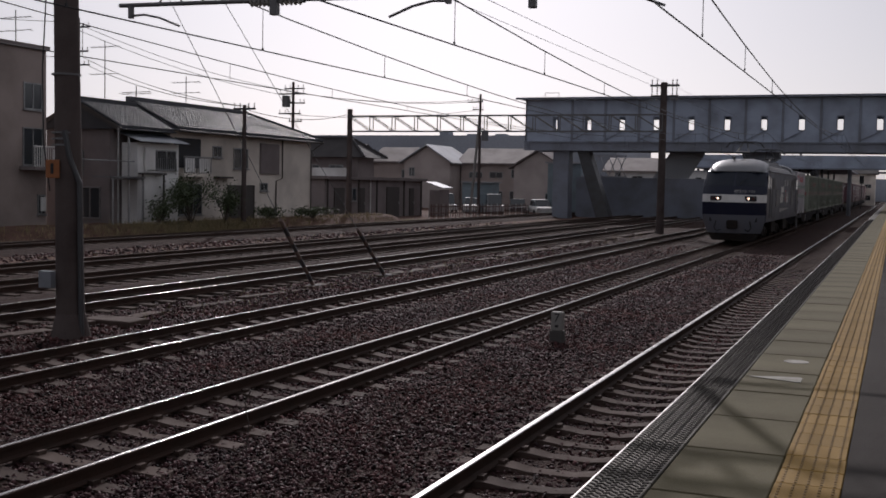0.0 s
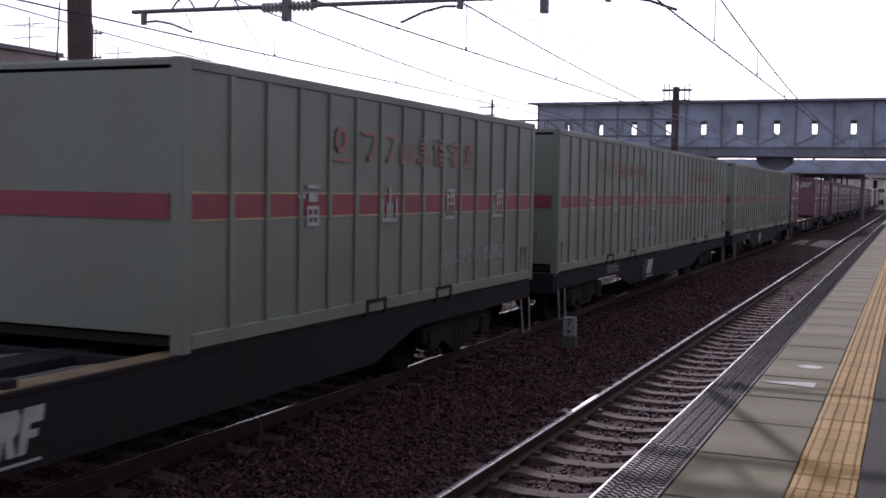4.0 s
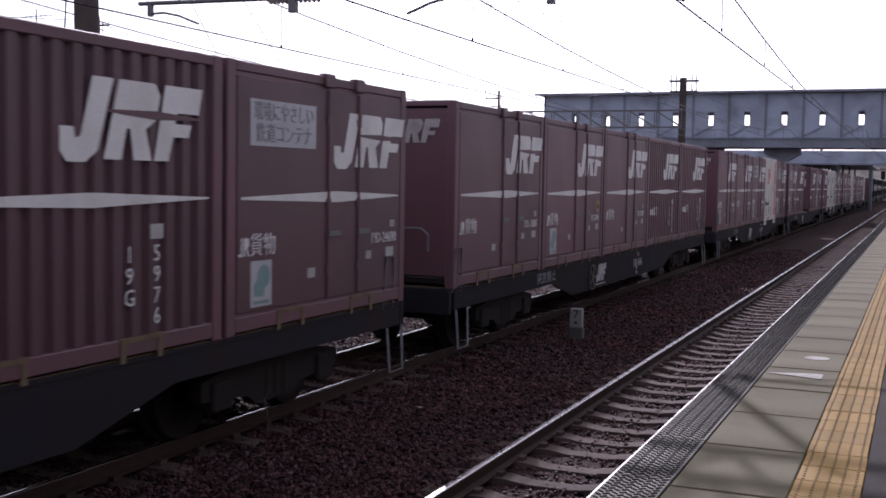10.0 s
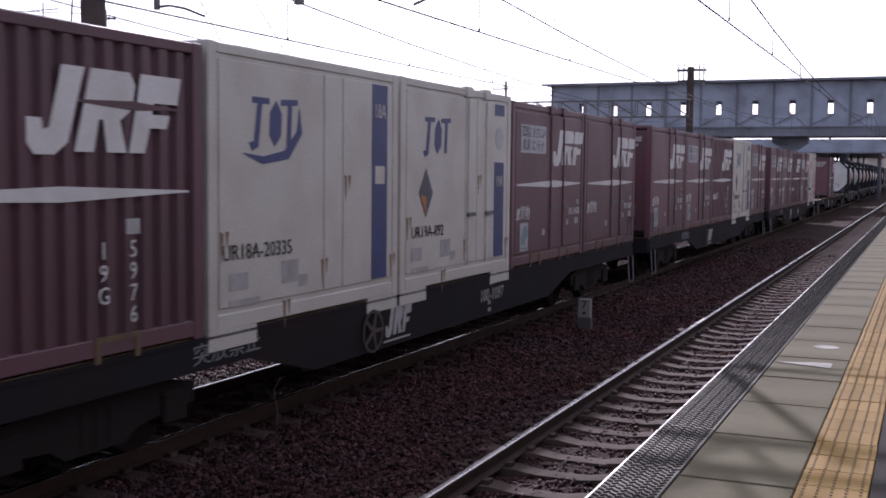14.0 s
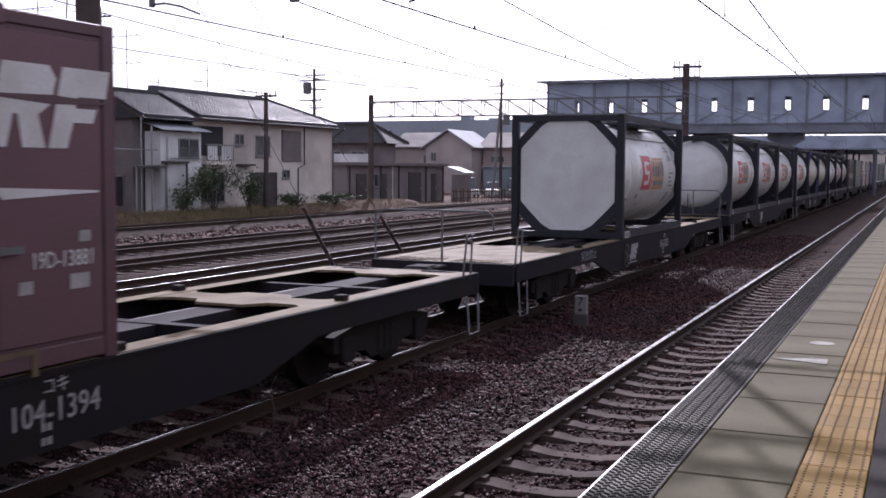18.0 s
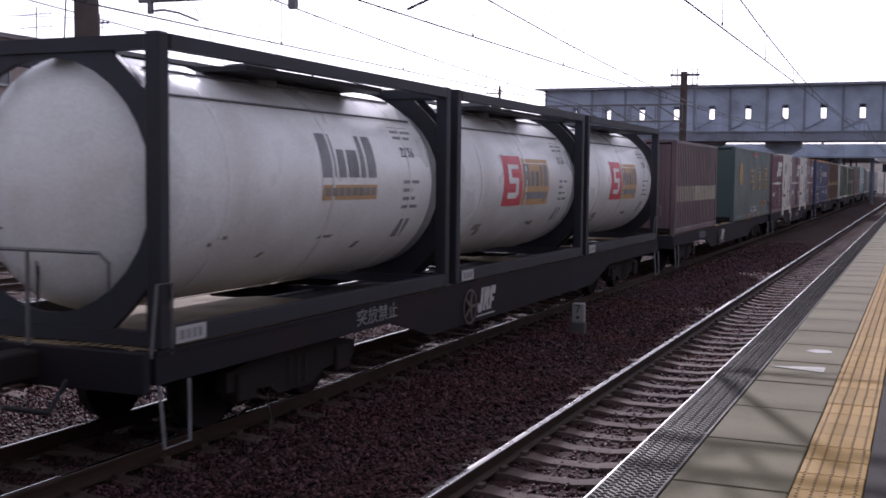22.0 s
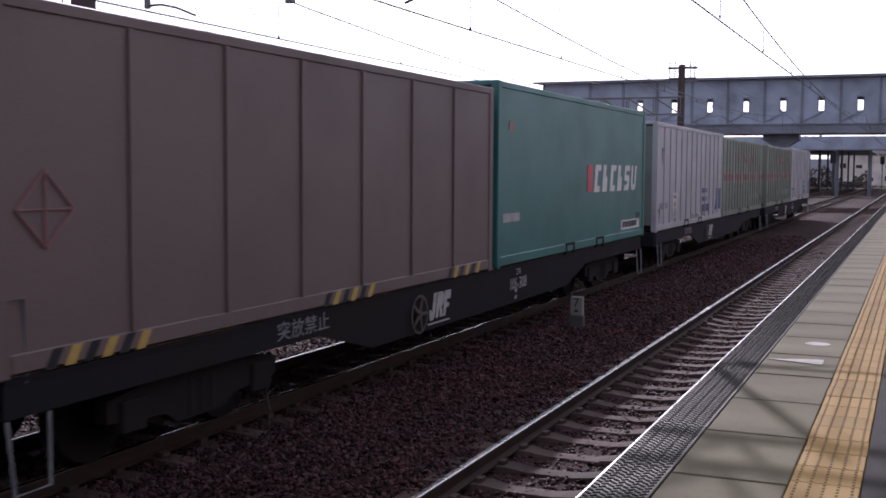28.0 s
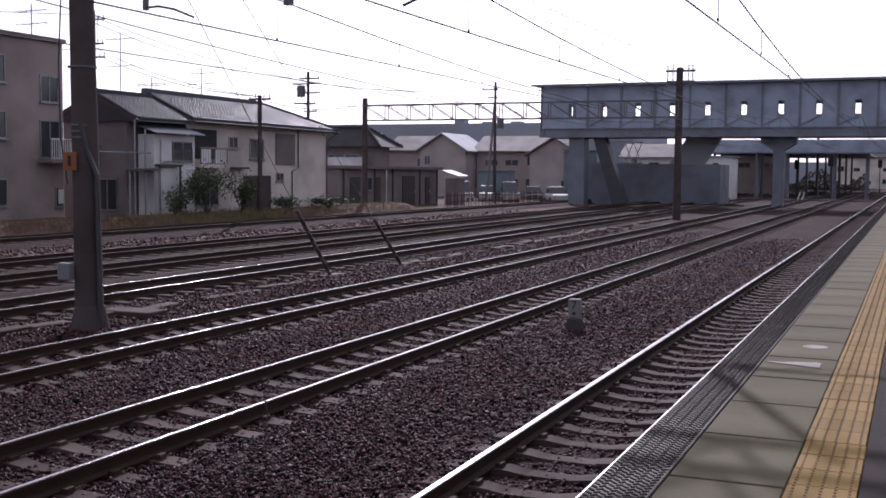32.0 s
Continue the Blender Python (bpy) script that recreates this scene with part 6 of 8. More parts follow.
    s.box(-0.24, 0.24, -0.1, 0.16, 0.66, 1.06, cut=0.05)
    part("coupler", s, UNDER, g)
    for sx in (-1, 1):
        s = Shape()
        s.path([(sx * 0.75, 0.3, 1.0), (sx * 0.82, 0.2, 0.7), (sx * 0.7, 0.2, 0.55), (sx * 0.55, 0.3, 0.62)], 0.03)
        part("brake_hose", s, BLACK, g)
        s = Shape()
        s.box(sx * 0.98 - 0.08, sx * 0.98 + 0.08, 0.36, 0.6, 0.98, 1.16)
        part("step_opening", s, BLACK, g)
    s = Shape()
    s.plate([(-1.1, 0.42), (1.1, 0.42), (0.95, 0.12), (-0.95, 0.12)], "y", 0.5, 0.06)
    part("snow_plough", s, UNDER, g)
    s = Shape()
    s.path([(0.2, 0.3, 2.62), (0.55, 0.62, 3.0)], 0.012)
    part("wiper", s, BLACK, g)
    # the raised cap over each cab, rounded in front and cut off square behind
    for rear in (False, True):
        s = Shape()
        rows = []
        for y, w, z in ((0.95, 1.0, 3.3), (1.2, 1.2, 3.5), (1.55, 1.28, 3.68), (2.0, 1.3, 3.81), (2.5, 1.3, 3.88), (3.0, 1.28, 3.9), (3.15, 1.24, 3.87)):
            arc = [math.pi * i / 16 for i in range(17)]
            ring_ = [(-w * math.copysign(abs(math.cos(a)) ** 0.75, math.cos(a)), 3.26 + (z - 3.26) * math.sin(a) ** 0.6) for a in arc]
            rows.append([(a, L - y if rear else y, b) for a, b in ring_])
        s.loft(rows)
        part("cab_cap", s, LOCO_ROOF, g, "raised shiny roof cap over the cab", smooth=True)
        for sx in (-1, 1):
            s = Shape()
            a, b = sorted((sx * 1.395, sx * 1.426))
            y0, y1 = (L - 1.7, L - 0.85) if rear else (0.85, 1.7)
            s.box(a, b, y0, y1, 1.3, 2.5)
            part("cab_side", s, LOCO_BLUE, g, "navy cab side")
    # roof gear
    s = Shape()
    s.loft([[(-0.95, y, z0), (0.95, y, z0), (0.7, y, z1), (-0.7, y, z1)] for y, z0, z1 in ((5.0, 3.6, 3.62), (5.5, 3.6, 3.88), (12.7, 3.6, 3.88), (13.2, 3.6, 3.62))])
    part("roof_hood", s, LOCO_TOP, g, "long raised roof hood")
    # The gutter's pale colour holds the light it reflects.
    for sx in (-1, 1):
        s = Shape()
        a, b = sorted((sx * 1.3, sx * 1.42))
        s.box(a, b, 1.9, L - 1.9, 3.27, 3.33, cut=0.01)
        part("rain_gutter", s, LOCO_GREY, g, "rain gutter, pale for the light it reflects")
    # Pale bars added on hood and roof to draw bright highlight lines.
    for sx in (-1, 1):
        s = Shape()
        s.path([(sx * 0.72, 5.4, 3.9), (sx * 0.72, 12.8, 3.9)], 0.025)
        part("hood_rim", s, LOCO_GREY, g, "pale bar drawing a highlight along the roof hood")
        s = Shape()
        s.path([(sx * 1.12, 2.6, 3.52), (sx * 1.12, 2.7, 3.62), (sx * 1.12, L - 2.7, 3.62), (sx * 1.12, L - 2.6, 3.52)], 0.018)
        part("roof_rail", s, LOCO_GREY, g, "thin pale bar drawing a highlight along the roof")
    for yp in (3.5, 14.7):
        d = 1 if yp < 9 else -1
        s = Shape()
        for sx in (-1, 1):
            s.box(sx * 0.5 - 0.05, sx * 0.5 + 0.05, yp - 0.7, yp + 0.7, 3.72, 3.8)
            for dy in (-0.55, 0.55):
                s.tube((sx * 0.5, yp + dy, 3.62), (sx * 0.5, yp + dy, 3.74), 0.07, n=8)
        p = part("pantograph", s, DARKSTEEL, g, "raised single-arm pantograph")
        s = Shape()
        s.bar((0, yp + d * 0.5, 3.8), (0, yp - d * 0.55, 4.2), 0.08, 0.06)
        s.bar((-0.28, yp - d * 0.55, 4.2), (-0.12, yp + d * 0.3, 4.66), 0.05, 0.05)
        s.bar((0.28, yp - d * 0.55, 4.2), (0.12, yp + d * 0.3, 4.66), 0.05, 0.05)
        s.tube((-0.32, yp - d * 0.55, 4.2), (0.32, yp - d * 0.55, 4.2), 0.05, n=8)
        part("arm", s, DARKSTEEL, p)
        s = Shape()
        for dy in (-0.16, 0.16):
            s.path([(-0.88, yp + d * 0.3 + dy, 4.47), (-0.72, yp + d * 0.3 + dy, 4.68), (-0.5, yp + d * 0.3 + dy, 4.735), (0.5, yp + d * 0.3 + dy, 4.735),
                    (0.72, yp + d * 0.3 + dy, 4.68), (0.88, yp + d * 0.3 + dy, 4.47)], 0.022)
        s.bar((-0.4, yp + d * 0.3, 4.69), (0.4, yp + d * 0.3, 4.69), 0.1, 0.03)
        part("head", s, DARKSTEEL, p)
    for y in (4.6, 13.9, 15.9):
        s = Shape()
        insulator(s, (0.3, y, 3.7), (0.3, y, 4.0), 0.07, 4)
        part("roof_insulator", s, PORCELAIN, g)
    s = Shape()
    s.tube((-0.3, 2.3, 3.8), (-0.3, 2.3, 3.97), 0.05, n=8)
    s.tube((-0.36, 2.05, 3.96), (-0.26, 2.5, 3.96), 0.035, n=8)
    part("horn", s, DARKSTEEL, g)
    # side details, seen on the platform side
    x = 1.424
    for y0, y1 in ((1.75, 2.35), (L - 2.35, L - 1.75)):
        s = Shape()
        s.box(x - 0.01, x + 0.012, y0, y1, 1.2, 3.15, cut=0.006)
        d = part("cab_door", s, LOCO_LIGHT, g, "narrow cab door")
        s = Shape()
        s.box(x + 0.012, x + 0.018, y0 + 0.12, y1 - 0.12, 2.45, 3.0)
        part("pane", s, WINDSCREEN, d)
        for yy in (y0 - 0.07, y1 + 0.07):
            s = Shape()
            s.tube((x + 0.05, yy, 1.15), (x + 0.05, yy, 2.5), 0.016, n=6)
            part("grab_rail", s, STEEL, g)
    for y0, y1 in ((1.1, 1.62), (L - 1.62, L - 1.1)):
        s = Shape()
        s.box(x - 0.06, x - 0.002, y0, y1, 2.52, 3.08)
        part("side_window", s, WINDSCREEN, g, "dark cab side window")
    for y in (8.9, 10.3, 12.2):
        s = Shape()
        s.box(x - 0.004, x + 0.008, y, y + 0.42, 2.66, 2.98, cut=0.006)
        part("small_window", s, mat("dull_pane", (0.1, 0.11, 0.12), 0.3), g, "small pale window")
    for y, w in ((4.6, 1.4), (12.9, 1.0)):
        s = Shape()
        s.box(x - 0.01, x + 0.004, y, y + w, 1.65, 2.5)
        grille = part("grille_back", s, BLACK, g)
        for i in range(11):
            z = 1.7 + i * 0.073
            s = Shape()
            s.bar((x + 0.012, y + 0.02, z), (x + 0.012, y + w - 0.02, z), 0.02, 0.045)
            part("slat", s, LOCO_GREY, grille)
    for y, z0, z1, w in ((13.1, 2.62, 3.0, 0.9), (14.3, 2.4, 3.1, 1.0), (3.0, 2.5, 3.0, 0.9)):
        s = Shape()
        s.box(x - 0.004, x + 0.008, y, y + w, z0, z1)
        part("dark_panel", s, BLACK, g)
    mark(SLANTED, 0.85, g, x + 0.002, 6.75, 1.78, WHITE, "logo", "big white slanted shapes")
    logo_cut(g, 0.85, x + 0.006, 6.75, 1.78, LOCO_LIGHT, 1.0)
    mark(block(71, 0.8), 0.62, g, x + 0.002, 9.3, 1.86, REDMARK, "painted_sign", "red sign of plain strokes")
    mark(block(72, 0.8), 0.55, g, x + 0.002, 9.9, 1.86, WHITE, "painted_sign", "white sign of plain strokes")
    mark(block(73, 0.8), 0.6, g, x + 0.002, 10.4, 1.8, WHITE, "painted_sign")
    s = Shape()
    s.box(x + 0.002, x + 0.006, 9.3, 10.5, 1.68, 1.78)
    strip = part("name_strip", s, FADED, g)
    lettering("ECO-POWER", 0.07, BLACK, strip, x + 0.009, 9.85, 1.73, squeeze=1.3)
    mark([[(0, 0), (4.6, 0.14), (4.6, 0.17), (0, 0.2)]], 1.0, g, x + 0.002, 6.6, 1.34, FADED, "streak", "pale tapered streak")
    # running gear
    for yc in (3.3, 9.1, 14.9):
        bogie_parts(g, yc)
    for y0, y1 in ((5.2, 7.0), (11.2, 13.0)):
        s = Shape()
        s.box(-1.2, 1.2, y0, y1, 0.35, 0.95, cut=0.04)
        part("equipment_box", s, UNDER, g)
    TRAIN.append((g, U0 - L, 0.0))
    return g


loco()


# ---- trackside things ----
def kilometre_post():
    g = thing("distance_post", "small worn concrete post with a painted 7", "marker post", at=pose(-5.2, 17.95, 0))
    s = Shape()
    s.box(-0.12, 0.12, -0.07, 0.07, -0.35, 0.02, cut=0.012)
    part("base", s, mat("dark_concrete", (0.07, 0.065, 0.06), 0.85, wear=0.5), g, "dark dirty base")
    s = Shape()
    s.box(-0.105, 0.105, -0.06, 0.06, 0.02, 0.34, cut=0.015)
    head = part("head", s, mat("post_white", (0.22, 0.21, 0.195), 0.7, 0, (0.2, 0.18, 0.16), 0.6, 6), g)
    me = words("7", 0.15)
    me.transform(Matrix.Rotation(radians(-90), 4, "Z"))
    me.materials.clear()
    me.materials.append(BLACK)
    part("number", me, None, head, "black 7", at=pose(0.0, -0.064, 0.235))
    s = Shape()
    s.box(-0.03, 0.03, -0.066, -0.06, 0.08, 0.12)
    part("bar", s, BLACK, head)


def guy_wire(anchor, top, sleeve):
    g = thing("guy_wire", "taut steel guy wire with a striped guard at its foot", "guy wire", "guy wires")
    a, b = Vector(anchor), Vector(top)
    d = (b - a).normalized()
    s = Shape()
    s.tube(a, b, 0.008, n=6)
    part("wire", s, STEEL, g)
    n = 9
    for i in range(n):
        s = Shape()
        s.tube(a + d * (i * sleeve / n), a + d * ((i + 0.97) * sleeve / n), 0.05, n=8)
        part("guard", s, DARKSTEEL if i % 2 else mat("faded_guard", (0.16, 0.11, 0.09), 0.7), g)
    s = Shape()
    s.box(a.x - 0.15, a.x + 0.15, a.y - 0.15, a.y + 0.15, -0.4, -0.12, cut=0.03)
    part("anchor_block", s, POLE_CONC, g)


def slab_and_trough():
    s = Shape()
    s.box(-13.6, -12.5, 16.0, 16.6, -0.3, -0.1, cut=0.02)
    solid("concrete_slab", s, SLEEPER, "flat pale concrete cover slab beside the pole", "slab")
    g = thing("cable_trough", "low line of pale concrete trough lids in the ballast", "cable trough")
    rnd = random.Random(8)
    s = Shape()
    s.box(-0.15, 0.15, 0.01, 0.97, 0, 0.1, cut=0.012)
    me = mesh_of("lid", s, SLEEPER)
    for i in range(62):
        y = 6 + i * 1.0
        if rnd.random() < 0.22:
            continue
        ob = new("lid", me)
        ob.parent = g
        ob.matrix_basis = pose(-13.36 + rnd.uniform(-0.04, 0.04), y, -0.25 + rnd.uniform(-0.04, 0.02), rnd.uniform(-2, 2), rnd.uniform(-3, 3), rnd.uniform(-2, 2))


# ---- leaves, grass ----
LEAF = island(mat("evergreen_leaf", (0.055, 0.075, 0.03), 0.6, 0, (0.03, 0.04, 0.02), 0.5, 2, 20, 0), 0.5, 1.6)
SCRUB = island(mat("bare_scrub", (0.07, 0.055, 0.04), 0.8, 0, (0.04, 0.035, 0.03), 0.5, 2, 20, 0), 0.5, 1.6)
DRYGRASS = island(mat("dry_grass", (0.24, 0.19, 0.1), 0.8, 0, (0.12, 0.1, 0.05), 0.6, 1, 20, 0), 0.5, 1.5)
BARK = mat("bark", (0.07, 0.055, 0.045), 0.9, 0, wear=0.5, scale=4, bump=0.5)


def leaves(centres, size, rnd):
    s = Shape()
    for c in centres:
        d = Vector((rnd.gauss(0, 1), rnd.gauss(0, 1), rnd.gauss(0, 1))).normalized()
        u = d.orthogonal().normalized() * size * rnd.uniform(0.6, 1.3)
        w = d.cross(u).normalized() * size * 0.5
        c = Vector(c)
        s.add([c - u, c - u * 0.2 + w, c + u, c - u * 0.2 - w], [(0, 1, 2), (0, 2, 3)])
    return s


def plain_mesh(name, s, m_):
    me = bpy.data.meshes.new(name)
    me.from_pydata(s.v, [], s.f)
    me.materials.append(m_)
    return me


def bush(x, y, rx, ry, h, seed, count=1400, size=0.07):
    rnd = random.Random(seed)
    g = thing("bush", "dark evergreen bush with an uneven outline", "bush", "bushes by the houses", pose(x, y, 0.22))
    s = Shape()
    tips = []
    for i in range(9):
        a = rnd.uniform(0, 6.28)
        r = rnd.uniform(0.2, 0.8)
        tip = Vector((rx * r * math.cos(a), ry * r * math.sin(a), h * rnd.uniform(0.5, 0.95)))
        s.tube((0, 0, 0), tip * 0.5 + Vector((0, 0, 0.1)), 0.04, 0.025, n=5)
        s.tube(tip * 0.5 + Vector((0, 0, 0.1)), tip, 0.025, 0.008, n=5)
        tips.append(tip)
    part("stem", s, BARK, g)
    pts = []
    for i in range(count):
        t = rnd.choice(tips)
        pts.append((t.x + rnd.gauss(0, rx * 0.24), t.y + rnd.gauss(0, ry * 0.24), max(0.05, t.z + rnd.gauss(-0.1, h * 0.16))))
    part("foliage", plain_mesh("foliage", leaves(pts, size, rnd), LEAF), None, g)


def grass():
    rnd = random.Random(5)
    s = Shape()

    def tuft(x, y, z, h, n):
        for _ in range(n):
            a = rnd.uniform(0, 6.28)
            bx, by = x + rnd.gauss(0, 0.08), y + rnd.gauss(0, 0.08)
            lean = rnd.uniform(0.1, 0.6) * h
            w = 0.012
            s.add([(bx - w * math.sin(a), by + w * math.cos(a), z), (bx + w * math.sin(a), by - w * math.cos(a), z),
                   (bx + lean * math.cos(a), by + lean * math.sin(a), z + h * rnd.uniform(0.5, 1.1))], [(0, 1, 2)])
    for i in range(2600):
        y = rnd.uniform(28, 75)
        x = -31.0 - 0.02 * (y - 40) + rnd.gauss(0, 0.9)
        if abs(x + 29.6) < 1.0:
            continue
        tuft(x, y, bank_height(x) - 0.03 if y < 68 else -0.33, rnd.uniform(0.08, 0.35), 5)
    for i in range(1700):                                 # a rough dry bank before the houses
        y = rnd.gauss(45.5, 3.4)
        x = -31.4 + rnd.gauss(0, 0.4)
        tuft(x, y, bank_height(x) - 0.03, rnd.uniform(0.12, 0.42), 6)
    for i in range(500):
        y = rnd.uniform(17, 62)
        tuft(-13.3 + rnd.gauss(0, 0.35), y, -0.26, rnd.uniform(0.05, 0.2), 4)
    for i in range(300):
        y = rnd.uniform(20, 90)
        tuft(rnd.choice((-16.9, -20.6, -25.5, -27)) + rnd.gauss(0, 0.5), y, -0.33, rnd.uniform(0.05, 0.2), 4)
    ob = new("dry_grass", plain_mesh("dry_grass", s, DRYGRASS))
    tagged(ob, "dry winter grass and weeds along the yard edge", "grass", "", "stuff")
    g = thing("weed", "thin dark dry weed stalk in the ballast", "weed")
    s = Shape()
    s.path([(-5.75, 9.15, -0.2), (-5.72, 9.15, 0.1), (-5.78, 9.17, 0.3), (-5.7, 9.15, 0.42)], 0.006, n=5)
    s.path([(-5.74, 9.15, 0.18), (-5.9, 9.2, 0.34)], 0.004, n=4)
    s.path([(-5.76, 9.16, 0.26), (-5.62, 9.12, 0.36)], 0.004, n=4)
    part("stalk", s, BARK, g)


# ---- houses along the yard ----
# House wall colours are lightened to stand for the haze before them.
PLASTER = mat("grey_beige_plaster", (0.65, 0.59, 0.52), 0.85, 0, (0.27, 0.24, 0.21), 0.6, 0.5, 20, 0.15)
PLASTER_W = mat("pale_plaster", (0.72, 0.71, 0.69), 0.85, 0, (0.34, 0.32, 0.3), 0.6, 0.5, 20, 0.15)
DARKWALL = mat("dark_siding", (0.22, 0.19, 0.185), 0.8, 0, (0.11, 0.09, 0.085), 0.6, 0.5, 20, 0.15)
TILE_DULL = mat("old_roof_tile", (0.045, 0.04, 0.04), 0.7, 0.0, (0.03, 0.027, 0.027), 0.5, 1, 30, 0.1, 0.2, spec=0.25)
TILE = mat("glazed_roof_tile", (0.085, 0.085, 0.092), 0.5, 0.0, (0.05, 0.05, 0.052), 0.5, 1, 30, 0.06, 0.3, spec=0.12)
for dusty in (PLASTER, PLASTER_W, DARKWALL):
    dusty.node_tree.nodes["Principled BSDF"].inputs["Specular IOR Level"].default_value = 0.12
WOODWORK = mat("dark_woodwork", (0.05, 0.042, 0.038), 0.7, 0, wear=0.4)
PANE = glass("house_pane", (0.03, 0.035, 0.04), 0.08)
ALU = mat("aluminium_frame", (0.3, 0.3, 0.3), 0.4, 0.7, wear=0.3)


def opening(parent, x, y0, y1, z0, z1, kind="window", bars=1, name=""):
    """A window or door let into a wall that faces +x: frame, panes and sill proud of the wall."""
    s = Shape()
    t = 0.06
    s.box(x, x + 0.05, y0, y0 + t, z0, z1)
    s.box(x, x + 0.05, y1 - t, y1, z0, z1)
    s.box(x, x + 0.05, y0 + t, y1 - t, z1 - t, z1)
    s.box(x, x + 0.05, y0 + t, y1 - t, z0, z0 + t)
    for i in range(bars):
        y = y0 + (i + 1) * (y1 - y0) / (bars + 1)
        s.box(x, x + 0.045, y - 0.025, y + 0.025, z0 + t, z1 - t)
    w = part(name or kind, s, ALU if kind == "window" else WOODWORK, parent)
    for i in range(bars + 1):
        a = y0 + t + i * (y1 - y0 - 2 * t) / (bars + 1)
        s = Shape()
        s.box(x + 0.005, x + 0.02, a + 0.01, a + (y1 - y0 - 2 * t) / (bars + 1) - 0.01, z0 + t, z1 - t)
        part("pane" if kind == "window" else "leaf", s, PANE if kind == "window" else WOODWORK, w)
    if kind == "window":
        s = Shape()
        s.box(x, x + 0.12, y0 - 0.05, y1 + 0.05, z0 - 0.06, z0)
        part("sill", s, ALU, w)
    return w


def tile_mesh():
    """One wave of a curved clay tile; u runs across, v down the slope."""
    s = Shape()
    prof = [(-0.14, 0.07), (-0.1, 0.02), (-0.04, 0.0), (0.03, 0.02), (0.09, 0.1), (0.14, 0.105)]
    rows = []
    for v, lift in ((0.0, 0.0), (0.27, 0.03)):
        rows.append([(u, v, z + lift) for u, z in prof])
    s.loft(rows, caps=False, closed=False)
    s.add([(u, 0.27, z + 0.03) for u, z in prof] + [(u, 0.27, z - 0.005) for u, z in prof], [(i, i + 1, i + 7, i + 6) for i in range(5)])
    return s


def tiled_slope(parent, corner, across, down, wide, long_, cut=None, budget=0):
    """Courses of tiles on a slope: from a top corner, across the ridge and down to the eave."""
    a, d = Vector(across).normalized(), Vector(down).normalized()
    n = a.cross(d)
    if n.z < 0:
        n = -n
    base = tile_mesh()
    big = Shape()
    cols, rows = int(wide / 0.28), int(long_ / 0.25)
    for j in range(rows):
        for i in range(cols):
            u, v = (i + 0.5) * 0.28, j * 0.25
            if cut and not cut(u, v):
                continue
            o = Vector(corner) + a * u + d * v
            big.add([o + a * p[0] + d * p[1] + n * p[2] for p in base.v], base.f)
    ob = part("roof_tiles", plain_mesh("roof_tiles", big, TILE), None, parent, "courses of dark glazed tiles")
    tagged(ob, kind="stuff")


